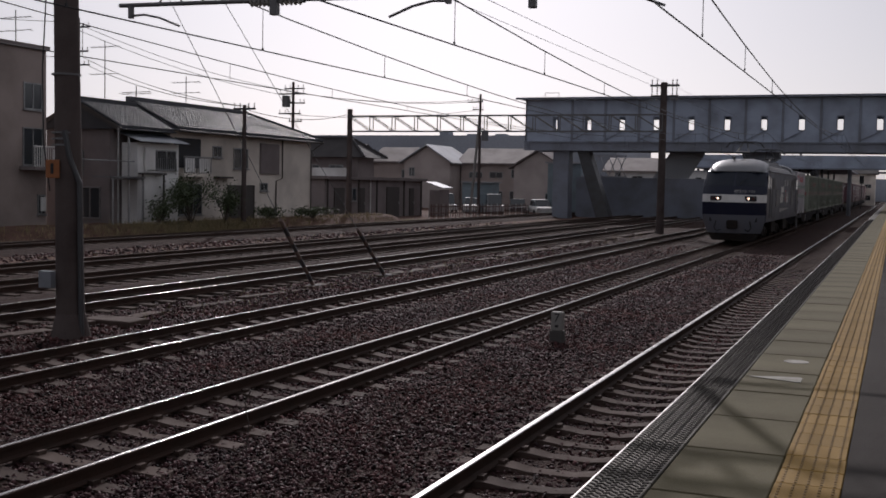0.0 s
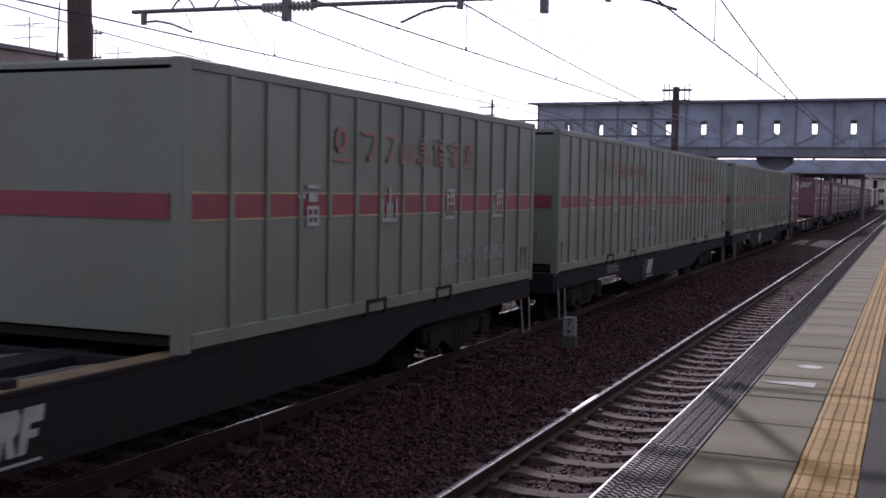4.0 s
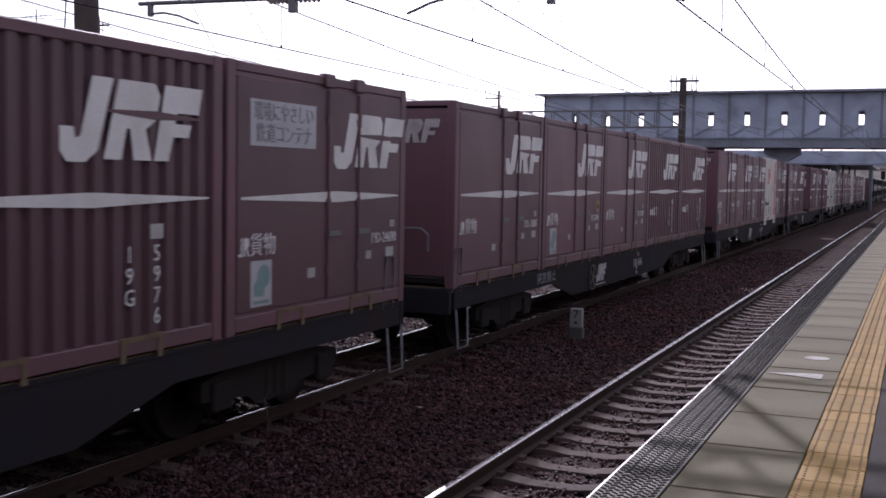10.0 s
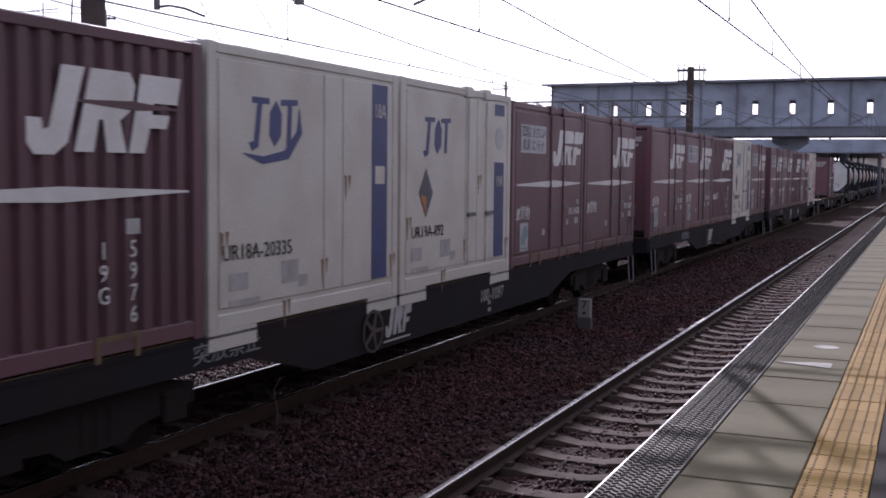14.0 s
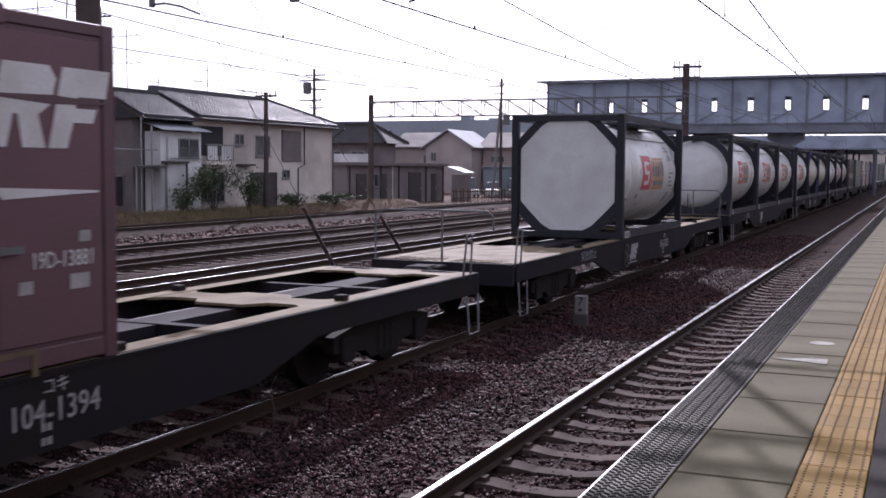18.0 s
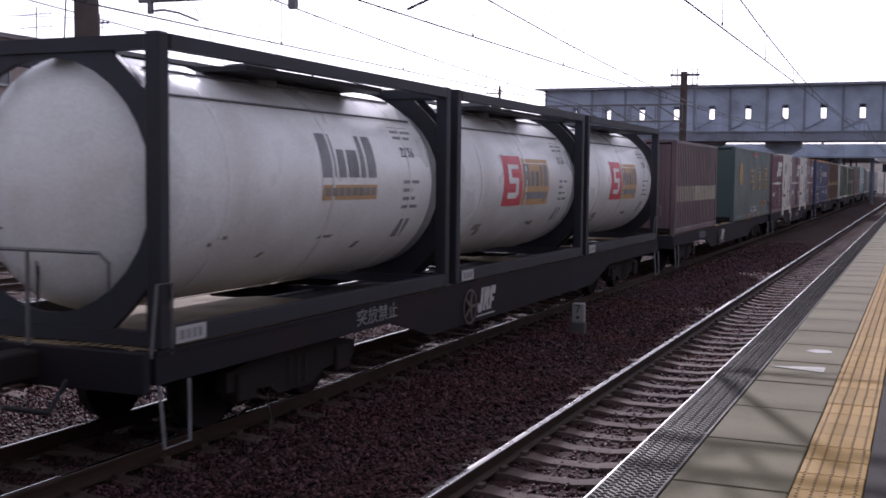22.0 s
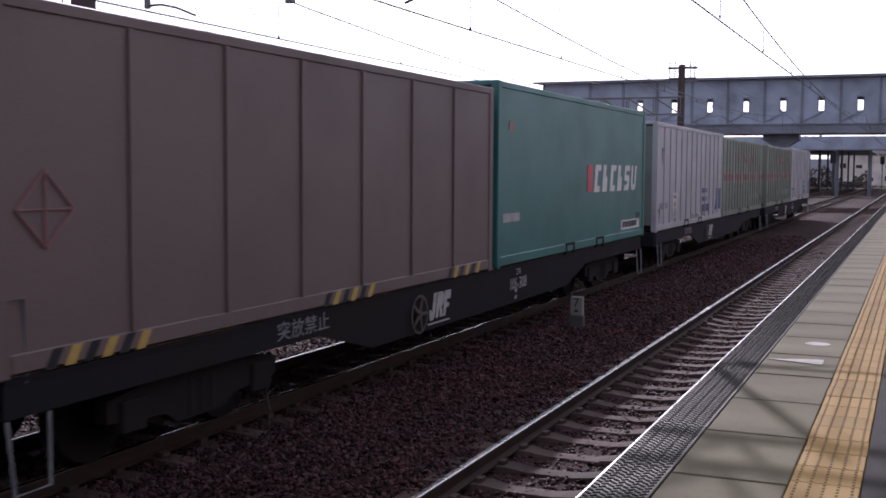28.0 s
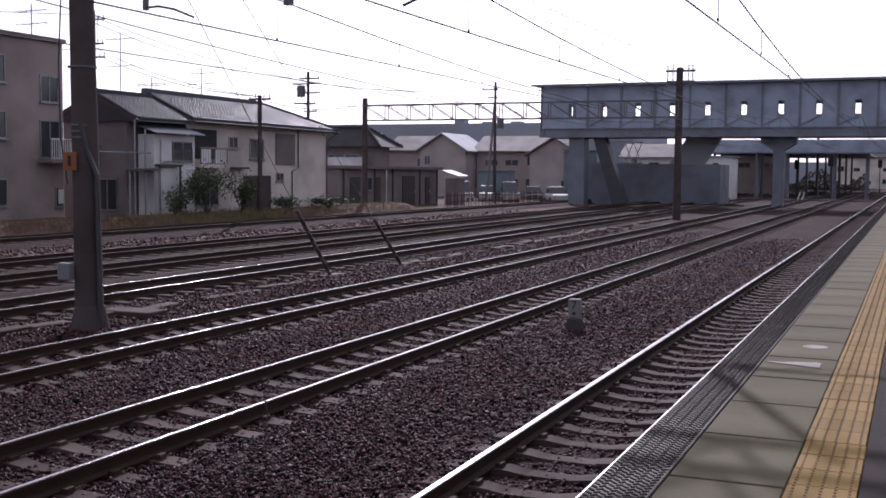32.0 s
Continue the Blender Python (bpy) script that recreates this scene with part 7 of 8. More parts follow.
def house_long():
    g = thing("house", "two-storey grey plaster house with a dark tiled hip roof", "house", "houses by the yard")
    x0, x1, y0, y1, zt = -33.5, -38.6, 46.1, 60.35, 4.95
    s = Shape()
    s.box(x1, x0, y0, y1, -0.35, zt)
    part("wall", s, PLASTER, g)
    rx, rz, ya, yb = -36.0, 6.28, 46.0, 56.9
    e = 0.55
    roof = Shape()
    roof.add([(x0 + e, ya, zt - 0.1), (x0 + e, y1 + e, zt - 0.1), (rx, yb, rz), (rx, ya, rz), (x1 - e, ya, zt - 0.1), (x1 - e, y1 + e, zt - 0.1)],
             [(0, 1, 2, 3), (1, 5, 2), (5, 4, 3, 2), (0, 3, 4), (0, 4, 5, 1)])
    r = part("roof", roof, TILE, g, "dark tiled hip roof")
    slope = Vector((x0 + e - rx, 0, zt - 0.1 - rz))
    ln = slope.length
    hip = (y1 + e - yb) / ln
    tiled_slope(r, (rx, ya, rz + 0.02), (0, 1, 0), slope, y1 + e - ya, ln, lambda u, v: u < (yb - ya) + hip * v - 0.05)
    s = Shape()
    s.bar((rx, ya, rz + 0.1), (rx, yb, rz + 0.1), 0.3, 0.28)
    for i in range(34):
        s.tube((rx - 0.17, ya + 0.15 + i * 0.3, rz + 0.2), (rx + 0.17, ya + 0.15 + i * 0.3, rz + 0.2), 0.07, n=6)
    part("ridge", s, TILE, r, "ridge of round tiles")
    s = Shape()
    s.bar((rx, yb, rz + 0.1), (x0 + e, y1 + e, zt), 0.24, 0.2)
    part("hip_ridge", s, TILE, r)
    s = Shape()
    s.tube((x0 + e + 0.05, ya, zt - 0.14), (x0 + e + 0.05, y1 + e, zt - 0.16), 0.06, n=8)
    s.path([(x0 + e + 0.05, y1 + 0.3, zt - 0.2), (x0 + 0.08, y1 - 0.05, zt - 0.7), (x0 + 0.08, y1 - 0.05, -0.3)], 0.04)
    part("gutter", s, WOODWORK, r)
    # openings as the yard side shows them
    # Flat panel on the wall; the shade of the balcony recess is its colour.
    s = Shape()
    s.box(x0 - 0.02, x0 + 0.012, 46.4, 48.7, 3.0, 4.5)
    b = part("balcony", s, mat("recess_shade", (0.03, 0.03, 0.032), 0.9), g, "balcony with a flat dark panel coloured as recess shade")
    s = Shape()
    s.box(x0, x0 + 0.7, 46.3, 48.8, 2.55, 2.72)
    part("slab", s, PLASTER, b)
    s = Shape()
    for i in range(12):
        y = 46.35 + i * 0.21
        s.box(x0 + 0.64, x0 + 0.68, y, y + 0.035, 2.72, 3.55)
    s.box(x0 + 0.62, x0 + 0.7, 46.3, 48.8, 3.52, 3.58)
    part("railing", s, ALU, b)
    s = Shape()
    s.box(x0 + 0.645, x0 + 0.675, 46.45, 47.25, 2.78, 3.48)
    s.box(x0 + 0.645, x0 + 0.675, 47.6, 48.55, 2.78, 3.48)
    part("panel", s, PLASTER_W, b)
    opening(g, x0, 49.77, 50.62, 3.6, 4.2, "window")
    opening(g, x0, 51.77, 53.2, 3.05, 4.17, "window")
    s = Shape()
    s.box(x0, x0 + 0.09, 54.45, 56.5, 2.79, 4.54)
    sh = part("shutter", s, DARKWALL, g, "closed dark storm shutter")
    for i in range(9):
        s = Shape()
        s.box(x0 + 0.09, x0 + 0.11, 54.5, 56.45, 2.85 + i * 0.19, 2.98 + i * 0.19)
        part("slat", s, DARKWALL, sh)
    opening(g, x0, 51.2, 53.9, 0.0, 2.15, "door", 1)
    opening(g, x0, 54.5, 55.3, 1.83, 2.3, "window")
    opening(g, x0, 46.5, 48.8, 0.6, 2.2, "window", 2)
    s = Shape()
    s.path([(x0 + 0.06, 56.9, 4.8), (x0 + 0.06, 56.9, 2.6), (x0 + 0.06, 56.2, 2.4), (x0 + 0.06, 56.2, -0.3)], 0.035)
    part("drainpipe", s, WOODWORK, g)
    s = Shape()
    s.box(x0, x0 + 0.4, 49.9, 51.2, 2.5, 2.6)
    part("canopy", s, WOODWORK, g)


def house_gable():
    g = thing("house", "older dark wooden house with a tiled roof", "house", "houses by the yard")
    s = Shape()
    s.box(-37.6, -33.9, 42.0, 46.0, -0.35, 4.75)
    s.plate([(-37.6, 4.75), (-33.9, 4.75), (-35.7, 5.8)], "y", 42.0, 0.2)
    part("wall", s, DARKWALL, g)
    rx, rz, ex, ez = -35.6, 5.98, -33.0, 4.68
    s = Shape()
    s.add([(ex, 41.7, ez), (ex, 46.0, ez), (rx, 46.0, rz), (rx, 41.7, rz), (-38.2, 41.7, ez), (-38.2, 46.0, ez)], [(0, 1, 2, 3), (3, 2, 5, 4), (0, 3, 4), (1, 5, 2), (0, 4, 5, 1)])
    r = part("roof", s, TILE, g, "dark tiled gable roof")
    d = Vector((ex - rx, 0, ez - rz))
    tiled_slope(r, (rx, 41.7, rz + 0.02), (0, 1, 0), d, 4.3, d.length)
    s = Shape()
    s.bar((rx, 41.6, rz + 0.1), (rx, 46.0, rz + 0.1), 0.3, 0.26)
    part("ridge", s, TILE, r)
    s = Shape()
    s.bar((rx, 41.68, rz - 0.05), (ex, 41.68, ez - 0.05), 0.06, 0.2)
    s.bar((rx, 41.68, rz - 0.05), (-38.2, 41.68, ez - 0.05), 0.06, 0.2)
    part("barge_board", s, WOODWORK, r, "dark barge boards")
    far_window(g, -36.7, 42.0, 2.5, 1.3, 1.2)
    far_window(g, -35.6, 42.0, 0.5, 1.2, 1.5)
    s = Shape()
    s.box(-36.1, -35.5, 41.86, 41.9, 2.9, 3.55)
    part("laundry", s, WHITE, g, "white cloth at the window")
    s = Shape()
    s.box(-33.6, -32.6, 42.8, 44.6, 2.6, 2.69)
    part("eave_board", s, WOODWORK, g)
    for y in (42.9, 44.5):
        s = Shape()
        s.tube((-32.7, y, -0.35), (-32.7, y, 2.6), 0.05, n=6)
        part("post", s, WOODWORK, g)
    s = Shape()
    s.tube((-32.85, 42.05, 0), (-32.85, 42.05, 4.3), 0.05, n=8)
    part("downpipe", s, ALU, g)
    c = thing("carport_frame", "thin pale steel carport frame beside the dark house", "carport")
    for y in (40.5, 42.6):
        s = Shape()
        s.tube((-32.5, y, -0.35), (-32.5, y, 2.4), 0.04, n=8)
        part("post", s, ALU, c)
    s = Shape()
    s.tube((-32.5, 40.4, 2.4), (-32.5, 42.7, 2.4), 0.04, n=8)
    part("beam", s, ALU, c)
    s = Shape()
    s.box(-33.6, -32.4, 40.4, 42.7, 2.44, 2.5)
    part("roof", s, mat("dull_sheet", (0.16, 0.16, 0.165), 0.6), c)
    c = thing("clothes_pole", "long pale clothes pole on two uprights", "clothes pole")
    s = Shape()
    s.tube((-32.8, 38.3, 3.2), (-32.8, 42.4, 3.2), 0.03, n=8)
    part("pole", s, ALU, c)
    for y, z in ((38.6, 3.22), (41.3, 4.7)):
        s = Shape()
        s.tube((-32.85, y, -0.35), (-32.85, y, z), 0.035, n=8)
        part("upright", s, ALU, c)
    a = thing("annex", "pale plaster annex with a corrugated metal lean-to roof", "annex")
    s = Shape()
    s.box(-33.8, -32.9, 42.75, 45.95, -0.35, 4.1)
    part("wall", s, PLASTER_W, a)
    s = Shape()
    wave = [(42.3 + 0.1 * i, 0.05 * (i % 2)) for i in range(39)]
    edge = wave + [(y, z - 0.012) for y, z in reversed(wave)]
    s.loft([[(x, y, z0 + z) for y, z in edge] for x, z0 in ((-33.9, 4.62), (-32.3, 4.12))], caps=False)
    part("roof", s, ROOF_METAL, a, "corrugated metal roof")
    opening(a, -32.9, 43.4, 45.7, 2.85, 3.8, "window", 2)
    s = Shape()
    s.box(-32.85, -32.78, 43.2, 43.95, 2.75, 3.85)
    part("shutter_box", s, PLASTER_W, a)
    s = Shape()
    for i in range(10):
        s.box(-32.83, -32.8, 44.2 + i * 0.16, 44.22 + i * 0.16, 2.8, 3.4)
    part("window_grille", s, ALU, a)


def dark_block():
    g = thing("apartment_block", "plain dark three-storey flat-roofed building with a balcony", "building")
    s = Shape()
    s.box(-50, -36, 18, 40.2, -0.35, 8.1)
    # This render is lightened for haze like the other house walls.
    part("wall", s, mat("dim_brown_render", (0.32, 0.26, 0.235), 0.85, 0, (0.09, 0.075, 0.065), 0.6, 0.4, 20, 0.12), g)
    s = Shape()
    s.box(-50.1, -35.85, 17.9, 40.3, 8.1, 8.3)
    part("parapet", s, DARKWALL, g)
    for z in (0.4, 3.3, 5.7):
        for y in (22.0, 26.5, 31.0, 35.2):
            opening(g, -36.0, y, y + 1.5, z + 0.4, z + 1.6, "window")
    opening(g, -36.0, 38.75, 39.9, 5.4, 6.6, "window")
    opening(g, -36.0, 38.7, 39.95, 2.9, 4.6, "window")
    opening(g, -36.0, 39.6, 40.1, 0.7, 1.6, "window")
    s = Shape()
    s.box(-36, -35.1, 38.5, 40.2, 2.7, 2.85)
    b = part("balcony", s, DARKWALL, g)
    s = Shape()
    for i in range(10):
        s.box(-35.16, -35.13, 38.52 + i * 0.14, 38.55 + i * 0.14, 2.85, 3.75)
    s.box(-35.18, -35.1, 38.5, 40.2, 3.72, 3.78)
    part("railing", s, PLASTER_W, b, "pale railing")
    s = Shape()
    s.box(-35.14, -35.12, 39.7, 40.15, 2.9, 3.65)
    part("cloth", s, PLASTER_W, b)
    s = Shape()
    s.box(-35.97, -35.93, 39.78, 40.1, 0.85, 1.5)
    part("notice", s, WHITE, g, "white notice on the wall")


def aerial(x, y, z0, z1, seed):
    g = thing("tv_aerial", "thin rooftop television aerial", "aerial", "aerials on the roofs")
    s = Shape()
    s.tube((x, y, z0), (x, y, z1), 0.025, n=6)
    part("mast", s, STEEL, g)
    rnd = random.Random(seed)
    for z, n in ((z1 - 0.35, 6), (z1 - (z1 - z0) * 0.55, 4)):
        s = Shape()
        s.tube((x - 0.9, y, z), (x + 0.9, y, z + 0.05), 0.015, n=5)
        boom = part("boom", s, STEEL, g)
        for i in range(n):
            u = -0.8 + 1.6 * i / (n - 1)
            w = rnd.uniform(0.15, 0.4)
            s = Shape()
            s.tube((x + u, y - w, z + 0.02), (x + u, y + w, z + 0.02), 0.01, n=5)
            part("element", s, STEEL, boom)


def utility_pole(x, y, z, arms, transformer=None, brace=False, r=0.15):
    g = thing("utility_pole", "concrete utility pole with crossarms and insulators", "utility pole", "utility poles")
    s = Shape()
    s.tube((x, y, -0.35), (x, y, z), r, r * 0.7, n=12)
    part("pole", s, BACKLIT_CONC, g, smooth=True)
    for za, w, dx in arms:
        s = Shape()
        s.box(x + dx - w / 2, x + dx + w / 2, y - 0.06, y + 0.06, za - 0.05, za + 0.05)
        arm = part("crossarm", s, DARKSTEEL, g)
        for u in (-0.46, -0.2, 0.2, 0.46):
            s = Shape()
            insulator(s, (x + dx + u * w, y, za + 0.05), (x + dx + u * w, y, za + 0.3), 0.06, 3)
            part("insulator", s, PORCELAIN, arm)
    if transformer:
        s = Shape()
        s.tube((x + transformer[0], y, transformer[1]), (x + transformer[0], y, transformer[1] + 0.85), 0.32, n=14)
        s.box(x + min(0, transformer[0]), x + max(0, transformer[0]), y - 0.05, y + 0.05, transformer[1] + 0.3, transformer[1] + 0.4)
        part("transformer", s, STEEL, g, "grey drum transformer")
    if brace:
        s = Shape()
        s.tube((x - 0.8, y, -0.35), (x - 0.05, y, z * 0.82), 0.13, 0.11, n=10)
        part("brace_pole", s, POLE_CONC, g)


def utility_wires():
    lines = [((-51, 60, 12.6), (-43.3, 75, 9.3)), ((-51, 60, 12.2), (-43.3, 75, 8.9)), ((-43.8, 75, 9.3), (-35.5, 95, 10.1)), ((-42.8, 75, 9.2), (-35.0, 95, 10.0)),
             ((-44.2, 75, 7.6), (-35.5, 95, 9.2)), ((-51.3, 60, 10.7), (-31.9, 50, 6.3)), ((-50.6, 60, 10.0), (-31.4, 50, 6.25)), ((-51, 60, 12.7), (-75, 30, 13)),
             ((-51, 60, 10.4), (-75, 30, 10.5)), ((-31.9, 50, 6.2), (-33.3, 65.3, 6.9))]
    for a, b in lines:
        g = thing("power_line", "thin sagging power line between poles", "power line", "power lines")
        s = Shape()
        sagging(s, a, b, 0.5, 0.02, 10)
        part("wire", s, WIRE, g)
    for x, z in ((-14.5, 4.74),):
        g = thing("overhead_line", "contact wire over the yard hung from a messenger wire", "overhead wire", "overhead lines")
        for y0, y1 in ((-35.4, 14.64), (14.64, 65.3), (65.3, 115.3)):
            s = Shape()
            s.path([(x, y0, z), (x, y1, z)], 0.011, n=5)
            part("contact_wire", s, WIRE, g)
            s = Shape()
            sagging(s, (x, y0, z + 0.74), (x, y1, z + 0.74), 0.66, 0.012)
            part("messenger_wire", s, WIRE, g)
            for i in range(10):
                t = (i + 0.5) / 10
                y = y0 + t * (y1 - y0)
                s = Shape()
                s.tube((x, y, z), (x, y, z + 0.74 - 0.66 * 4 * t * (1 - t)), 0.006, n=5)
                part("dropper", s, WIRE, g)
    g = thing("feeder_line", "pair of feeder wires along the pole tops", "power line", "power lines")
    for dx in (-0.75, 0.7):
        for y0, y1 in ((14.64, 65.3), (65.3, 115.3)):
            s = Shape()
            sagging(s, (-12.8 + dx, y0, 8.45 if dx < 0 else 8.3), (-12.8 + dx, y1, 8.45 if dx < 0 else 8.3), 0.08, 0.01)
            part("wire", s, WIRE, g)


# ---- behind the yard ----
def car(x, y, rz, paint, name="car", van=False):
    g = thing("car", "parked %s catching the sun" % name, "car", "parked cars", pose(x, y, -0.33, 0, 0, rz))
    L, W, H = 3.9, 1.6, 1.85 if van else 1.45
    s = Shape()
    s.loft([[(a, b * W / 2, c) for b, c in ((-1, 0.3), (1, 0.3), (1, 0.72), (0.94, z), (-0.94, z), (-1, 0.72))] for a, z in ((-L / 2, 0.78), (-L / 2 + 0.3, 0.86), (L / 2 - 0.25, 0.84), (L / 2, 0.7))])
    part("body", s, paint, g, smooth=True)
    s = Shape()
    s.loft([[(a, b * W / 2 * w, c) for b, c in ((-1, 0.82), (1, 0.82), (0.86, z), (-0.86, z))] for a, z, w in
            ((-L / 2 + 0.15, 0.9, 0.95), (-L / 2 + 0.55, H, 0.93), (0.5, H, 0.93), (L / 2 - 0.9 if not van else L / 2 - 0.5, 0.88, 0.95))])
    part("cabin", s, PANE, g, "dark windows", smooth=True)
    s = Shape()
    s.box(-L / 2 + 0.6, 0.45, -W * 0.4, W * 0.4, H - 0.02, H + 0.03, cut=0.01)
    part("roof", s, paint, g)
    for a in (-L / 2 + 0.7, L / 2 - 0.7):
        for b in (-1, 1):
            s = Shape()
            s.tube((a, b * W / 2 - 0.1, 0.3), (a, b * W / 2 + 0.1 * b - 0.05, 0.3), 0.3, n=14)
            part("wheel", s, BLACK, g)
    for b in (-0.6, 0.6):
        s = Shape()
        s.box(L / 2 - 0.06, L / 2 + 0.01, b - 0.14, b + 0.14, 0.6, 0.72, cut=0.02)
        part("headlight", s, PORCELAIN, g)


# Distant render tones, made lighter and greyer to take in blue haze.
TAN_WALL = mat("tan_render", (0.36, 0.3, 0.275), 0.85, 0, (0.22, 0.185, 0.17), 0.6, 0.5, 20, 0.12, spec=0.1)
PINK_WALL = mat("pinkish_render", (0.42, 0.365, 0.34), 0.85, 0, (0.26, 0.225, 0.21), 0.6, 0.5, 20, 0.12, spec=0.1)
BLUE_SHED = mat("blue_green_shed", (0.18, 0.225, 0.25), 0.7, 0, (0.12, 0.14, 0.15), 0.5, 0.8, 20, 0.08)
BROWN_ROOF = mat("brown_roof_sheet", (0.17, 0.145, 0.14), 0.7, 0, (0.1, 0.085, 0.08), 0.5, 0.8, 20, 0.1, spec=0.2)


def far_window(g, a, y, z, w, h):
    s = Shape()
    for p, q, r, v in ((a, a + w, z, z + 0.06), (a, a + w, z + h - 0.06, z + h), (a, a + 0.06, z + 0.06, z + h - 0.06), (a + w - 0.06, a + w, z + 0.06, z + h - 0.06),
                       (a + w / 2 - 0.03, a + w / 2 + 0.03, z + 0.06, z + h - 0.06)):
        s.box(p, q, y - 0.06, y, r, v)
    f = part("window", s, ALU, g)
    s = Shape()
    s.box(a + 0.05, a + w - 0.05, y - 0.02, y - 0.004, z + 0.05, z + h - 0.05)
    part("pane", s, PANE, f)


def background():
    g = thing("store_building", "low dark flat-roofed store building at the yard's edge", "building")
    s = Shape()
    s.box(-46, -38.0, 70.6, 88.2, -0.35, 2.62)
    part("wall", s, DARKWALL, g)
    s = Shape()
    s.box(-46.2, -37.6, 70.3, 88.5, 2.62, 2.84)
    part("roof", s, BROWN_ROOF, g, "thin flat roof")
    for y0, y1, z1 in ((72.0, 73.6, 2.0), (76.2, 77.0, 2.0), (81.0, 83.4, 2.1), (85.5, 86.4, 2.0)):
        s = Shape()
        s.box(-38.0, -37.93, y0, y1, -0.3, z1)
        d = part("door", s, WOODWORK, g)
        s = Shape()
        s.box(-37.93, -37.88, y1 - 0.2, y1 - 0.12, 0.7, 0.9)
        part("handle", s, ALU, d)
    opening(g, -38.0, 74.2, 75.6, 1.0, 2.0, "window")
    for y in (70.9, 75.9, 79.1, 84.3, 87.9):
        s = Shape()
        s.box(-37.99, -37.9, y, y + 0.14, -0.35, 2.62)
        part("post", s, WOODWORK, g)
    s = Shape()
    s.tube((-37.85, 77.8, -0.3), (-37.85, 77.8, 2.6), 0.05, n=8)
    part("downpipe", s, PLASTER_W, g)
    g = thing("lean_to", "dark lean-to shed with a bright metal roof", "shed")
    s = Shape()
    s.box(-37.6, -36.6, 89.0, 91.0, -0.35, 1.9)
    part("wall", s, DARKWALL, g)
    s = Shape()
    s.plate([(-37.9, 2.6), (-36.3, 2.1), (-36.3, 2.04), (-37.9, 2.54)], "y", 88.8, 2.4)
    part("roof", s, ROOF_METAL, g)
    # tiled house behind the store building
    g = thing("house", "dark house with a tiled hip roof behind the store building", "house", "houses by the yard")
    s = Shape()
    s.box(-53, -46.0, 91.8, 95.2, -0.35, 4.75)
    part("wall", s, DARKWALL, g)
    s = Shape()
    s.add([(-54, 91, 4.7), (-45.0, 91, 4.7), (-45.0, 96, 4.7), (-54, 96, 4.7), (-52, 93.5, 6.5), (-47.6, 93.5, 6.5)], [(0, 1, 5, 4), (1, 2, 5), (2, 3, 4, 5), (3, 0, 4), (0, 3, 2, 1)])
    r = part("roof", s, TILE_DULL, g, "dark tiled hip roof")
    for a, e in (((-45.0, 91, 4.75), (-47.6, 93.5, 6.55)), ((-54, 91, 4.75), (-52, 93.5, 6.55)), ((-52, 93.5, 6.55), (-47.6, 93.5, 6.55)), ((-45.0, 96, 4.75), (-47.6, 93.5, 6.55))):
        s = Shape()
        s.bar(a, e, 0.25, 0.2)
        ridge = part("ridge", s, TILE_DULL, r)
        va, ve = Vector(a), Vector(e)
        s = Shape()
        n = int((ve - va).length / 0.4)
        for i in range(n):                                # round end tiles along the ridge
            q = va.lerp(ve, (i + 0.5) / n)
            s.tube((q.x, q.y - 0.12, q.z + 0.14), (q.x, q.y + 0.12, q.z + 0.14), 0.07, n=6)
        part("end_tiles", s, TILE, ridge)
    for x in (-51.5, -49.0):
        far_window(g, x, 91.8, 2.9, 1.5, 1.1)
    s = Shape()
    s.box(-50, -46.2, 90.4, 90.5, 2.95, 3.7)
    part("balcony_panel", s, PLASTER_W, g, "pale balcony panel")
    # row of houses farther off: x from, x to, near side, eaves, ridge, ridge along x or towards the yard, wall, roof
    rnd = random.Random(12)
    for x0, x1, y, zt, zr, along, m_, roof_m in (
            (-58, -52.5, 120, 5.0, 6.6, True, TAN_WALL, BROWN_ROOF), (-52.2, -46.6, 116, 4.9, 6.7, False, PINK_WALL, ROOF_METAL), (-46.4, -38.4, 119, 4.9, 6.5, True, TAN_WALL, BROWN_ROOF),
            (-38.0, -32.6, 113, 4.4, 6.1, False, PINK_WALL, BROWN_ROOF), (-70, -60, 118, 5.2, 6.9, True, TAN_WALL, TILE_DULL), (-31.6, -24, 128, 4.4, 5.8, True, PLASTER_W, BROWN_ROOF),
            (-23, -16, 150, 5.0, 6.2, True, PINK_WALL, BROWN_ROOF), (-15, -4, 230, 6.0, 7.6, True, PLASTER, TILE_DULL)):
        g = thing("house", "distant two-storey rendered house with a pitched roof", "house", "distant houses")
        s = Shape()
        s.box(x0, x1, y, y + 7, -0.35, zt)
        xm, ym = (x0 + x1) / 2, y + 3.5
        if not along:
            s.plate([(x0, zt), (x1, zt), (xm, zr - 0.1)], "y", y, 0.2)
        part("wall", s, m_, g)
        s = Shape()
        e, th = 0.5, 0.16
        if along:
            for ya in (y - e, y + 7 + e):
                s.loft([[(xx, ya, zt - 0.2), (xx, ym, zr), (xx, ym, zr + th), (xx, ya, zt - 0.2 + th)] for xx in (x0 - e, x1 + e)])
        else:
            for xa in (x0 - e, x1 + e):
                s.loft([[(xa, yy, zt - 0.25), (xm, yy, zr), (xm, yy, zr + th), (xa, yy, zt - 0.25 + th)] for yy in (y - e, y + 7 + e)])
        part("roof", s, roof_m, g)
        n = max(2, int((x1 - x0) / 2.4))
        for k in range(n):
            for z in (0.8, 3.1):
                if rnd.random() < 0.3:
                    continue
                far_window(g, x0 + (k + rnd.uniform(0.2, 0.4)) * (x1 - x0) / n, y, z + rnd.uniform(-0.1, 0.2), rnd.choice((0.7, 1.2, 1.6)), rnd.choice((0.7, 1.0)))
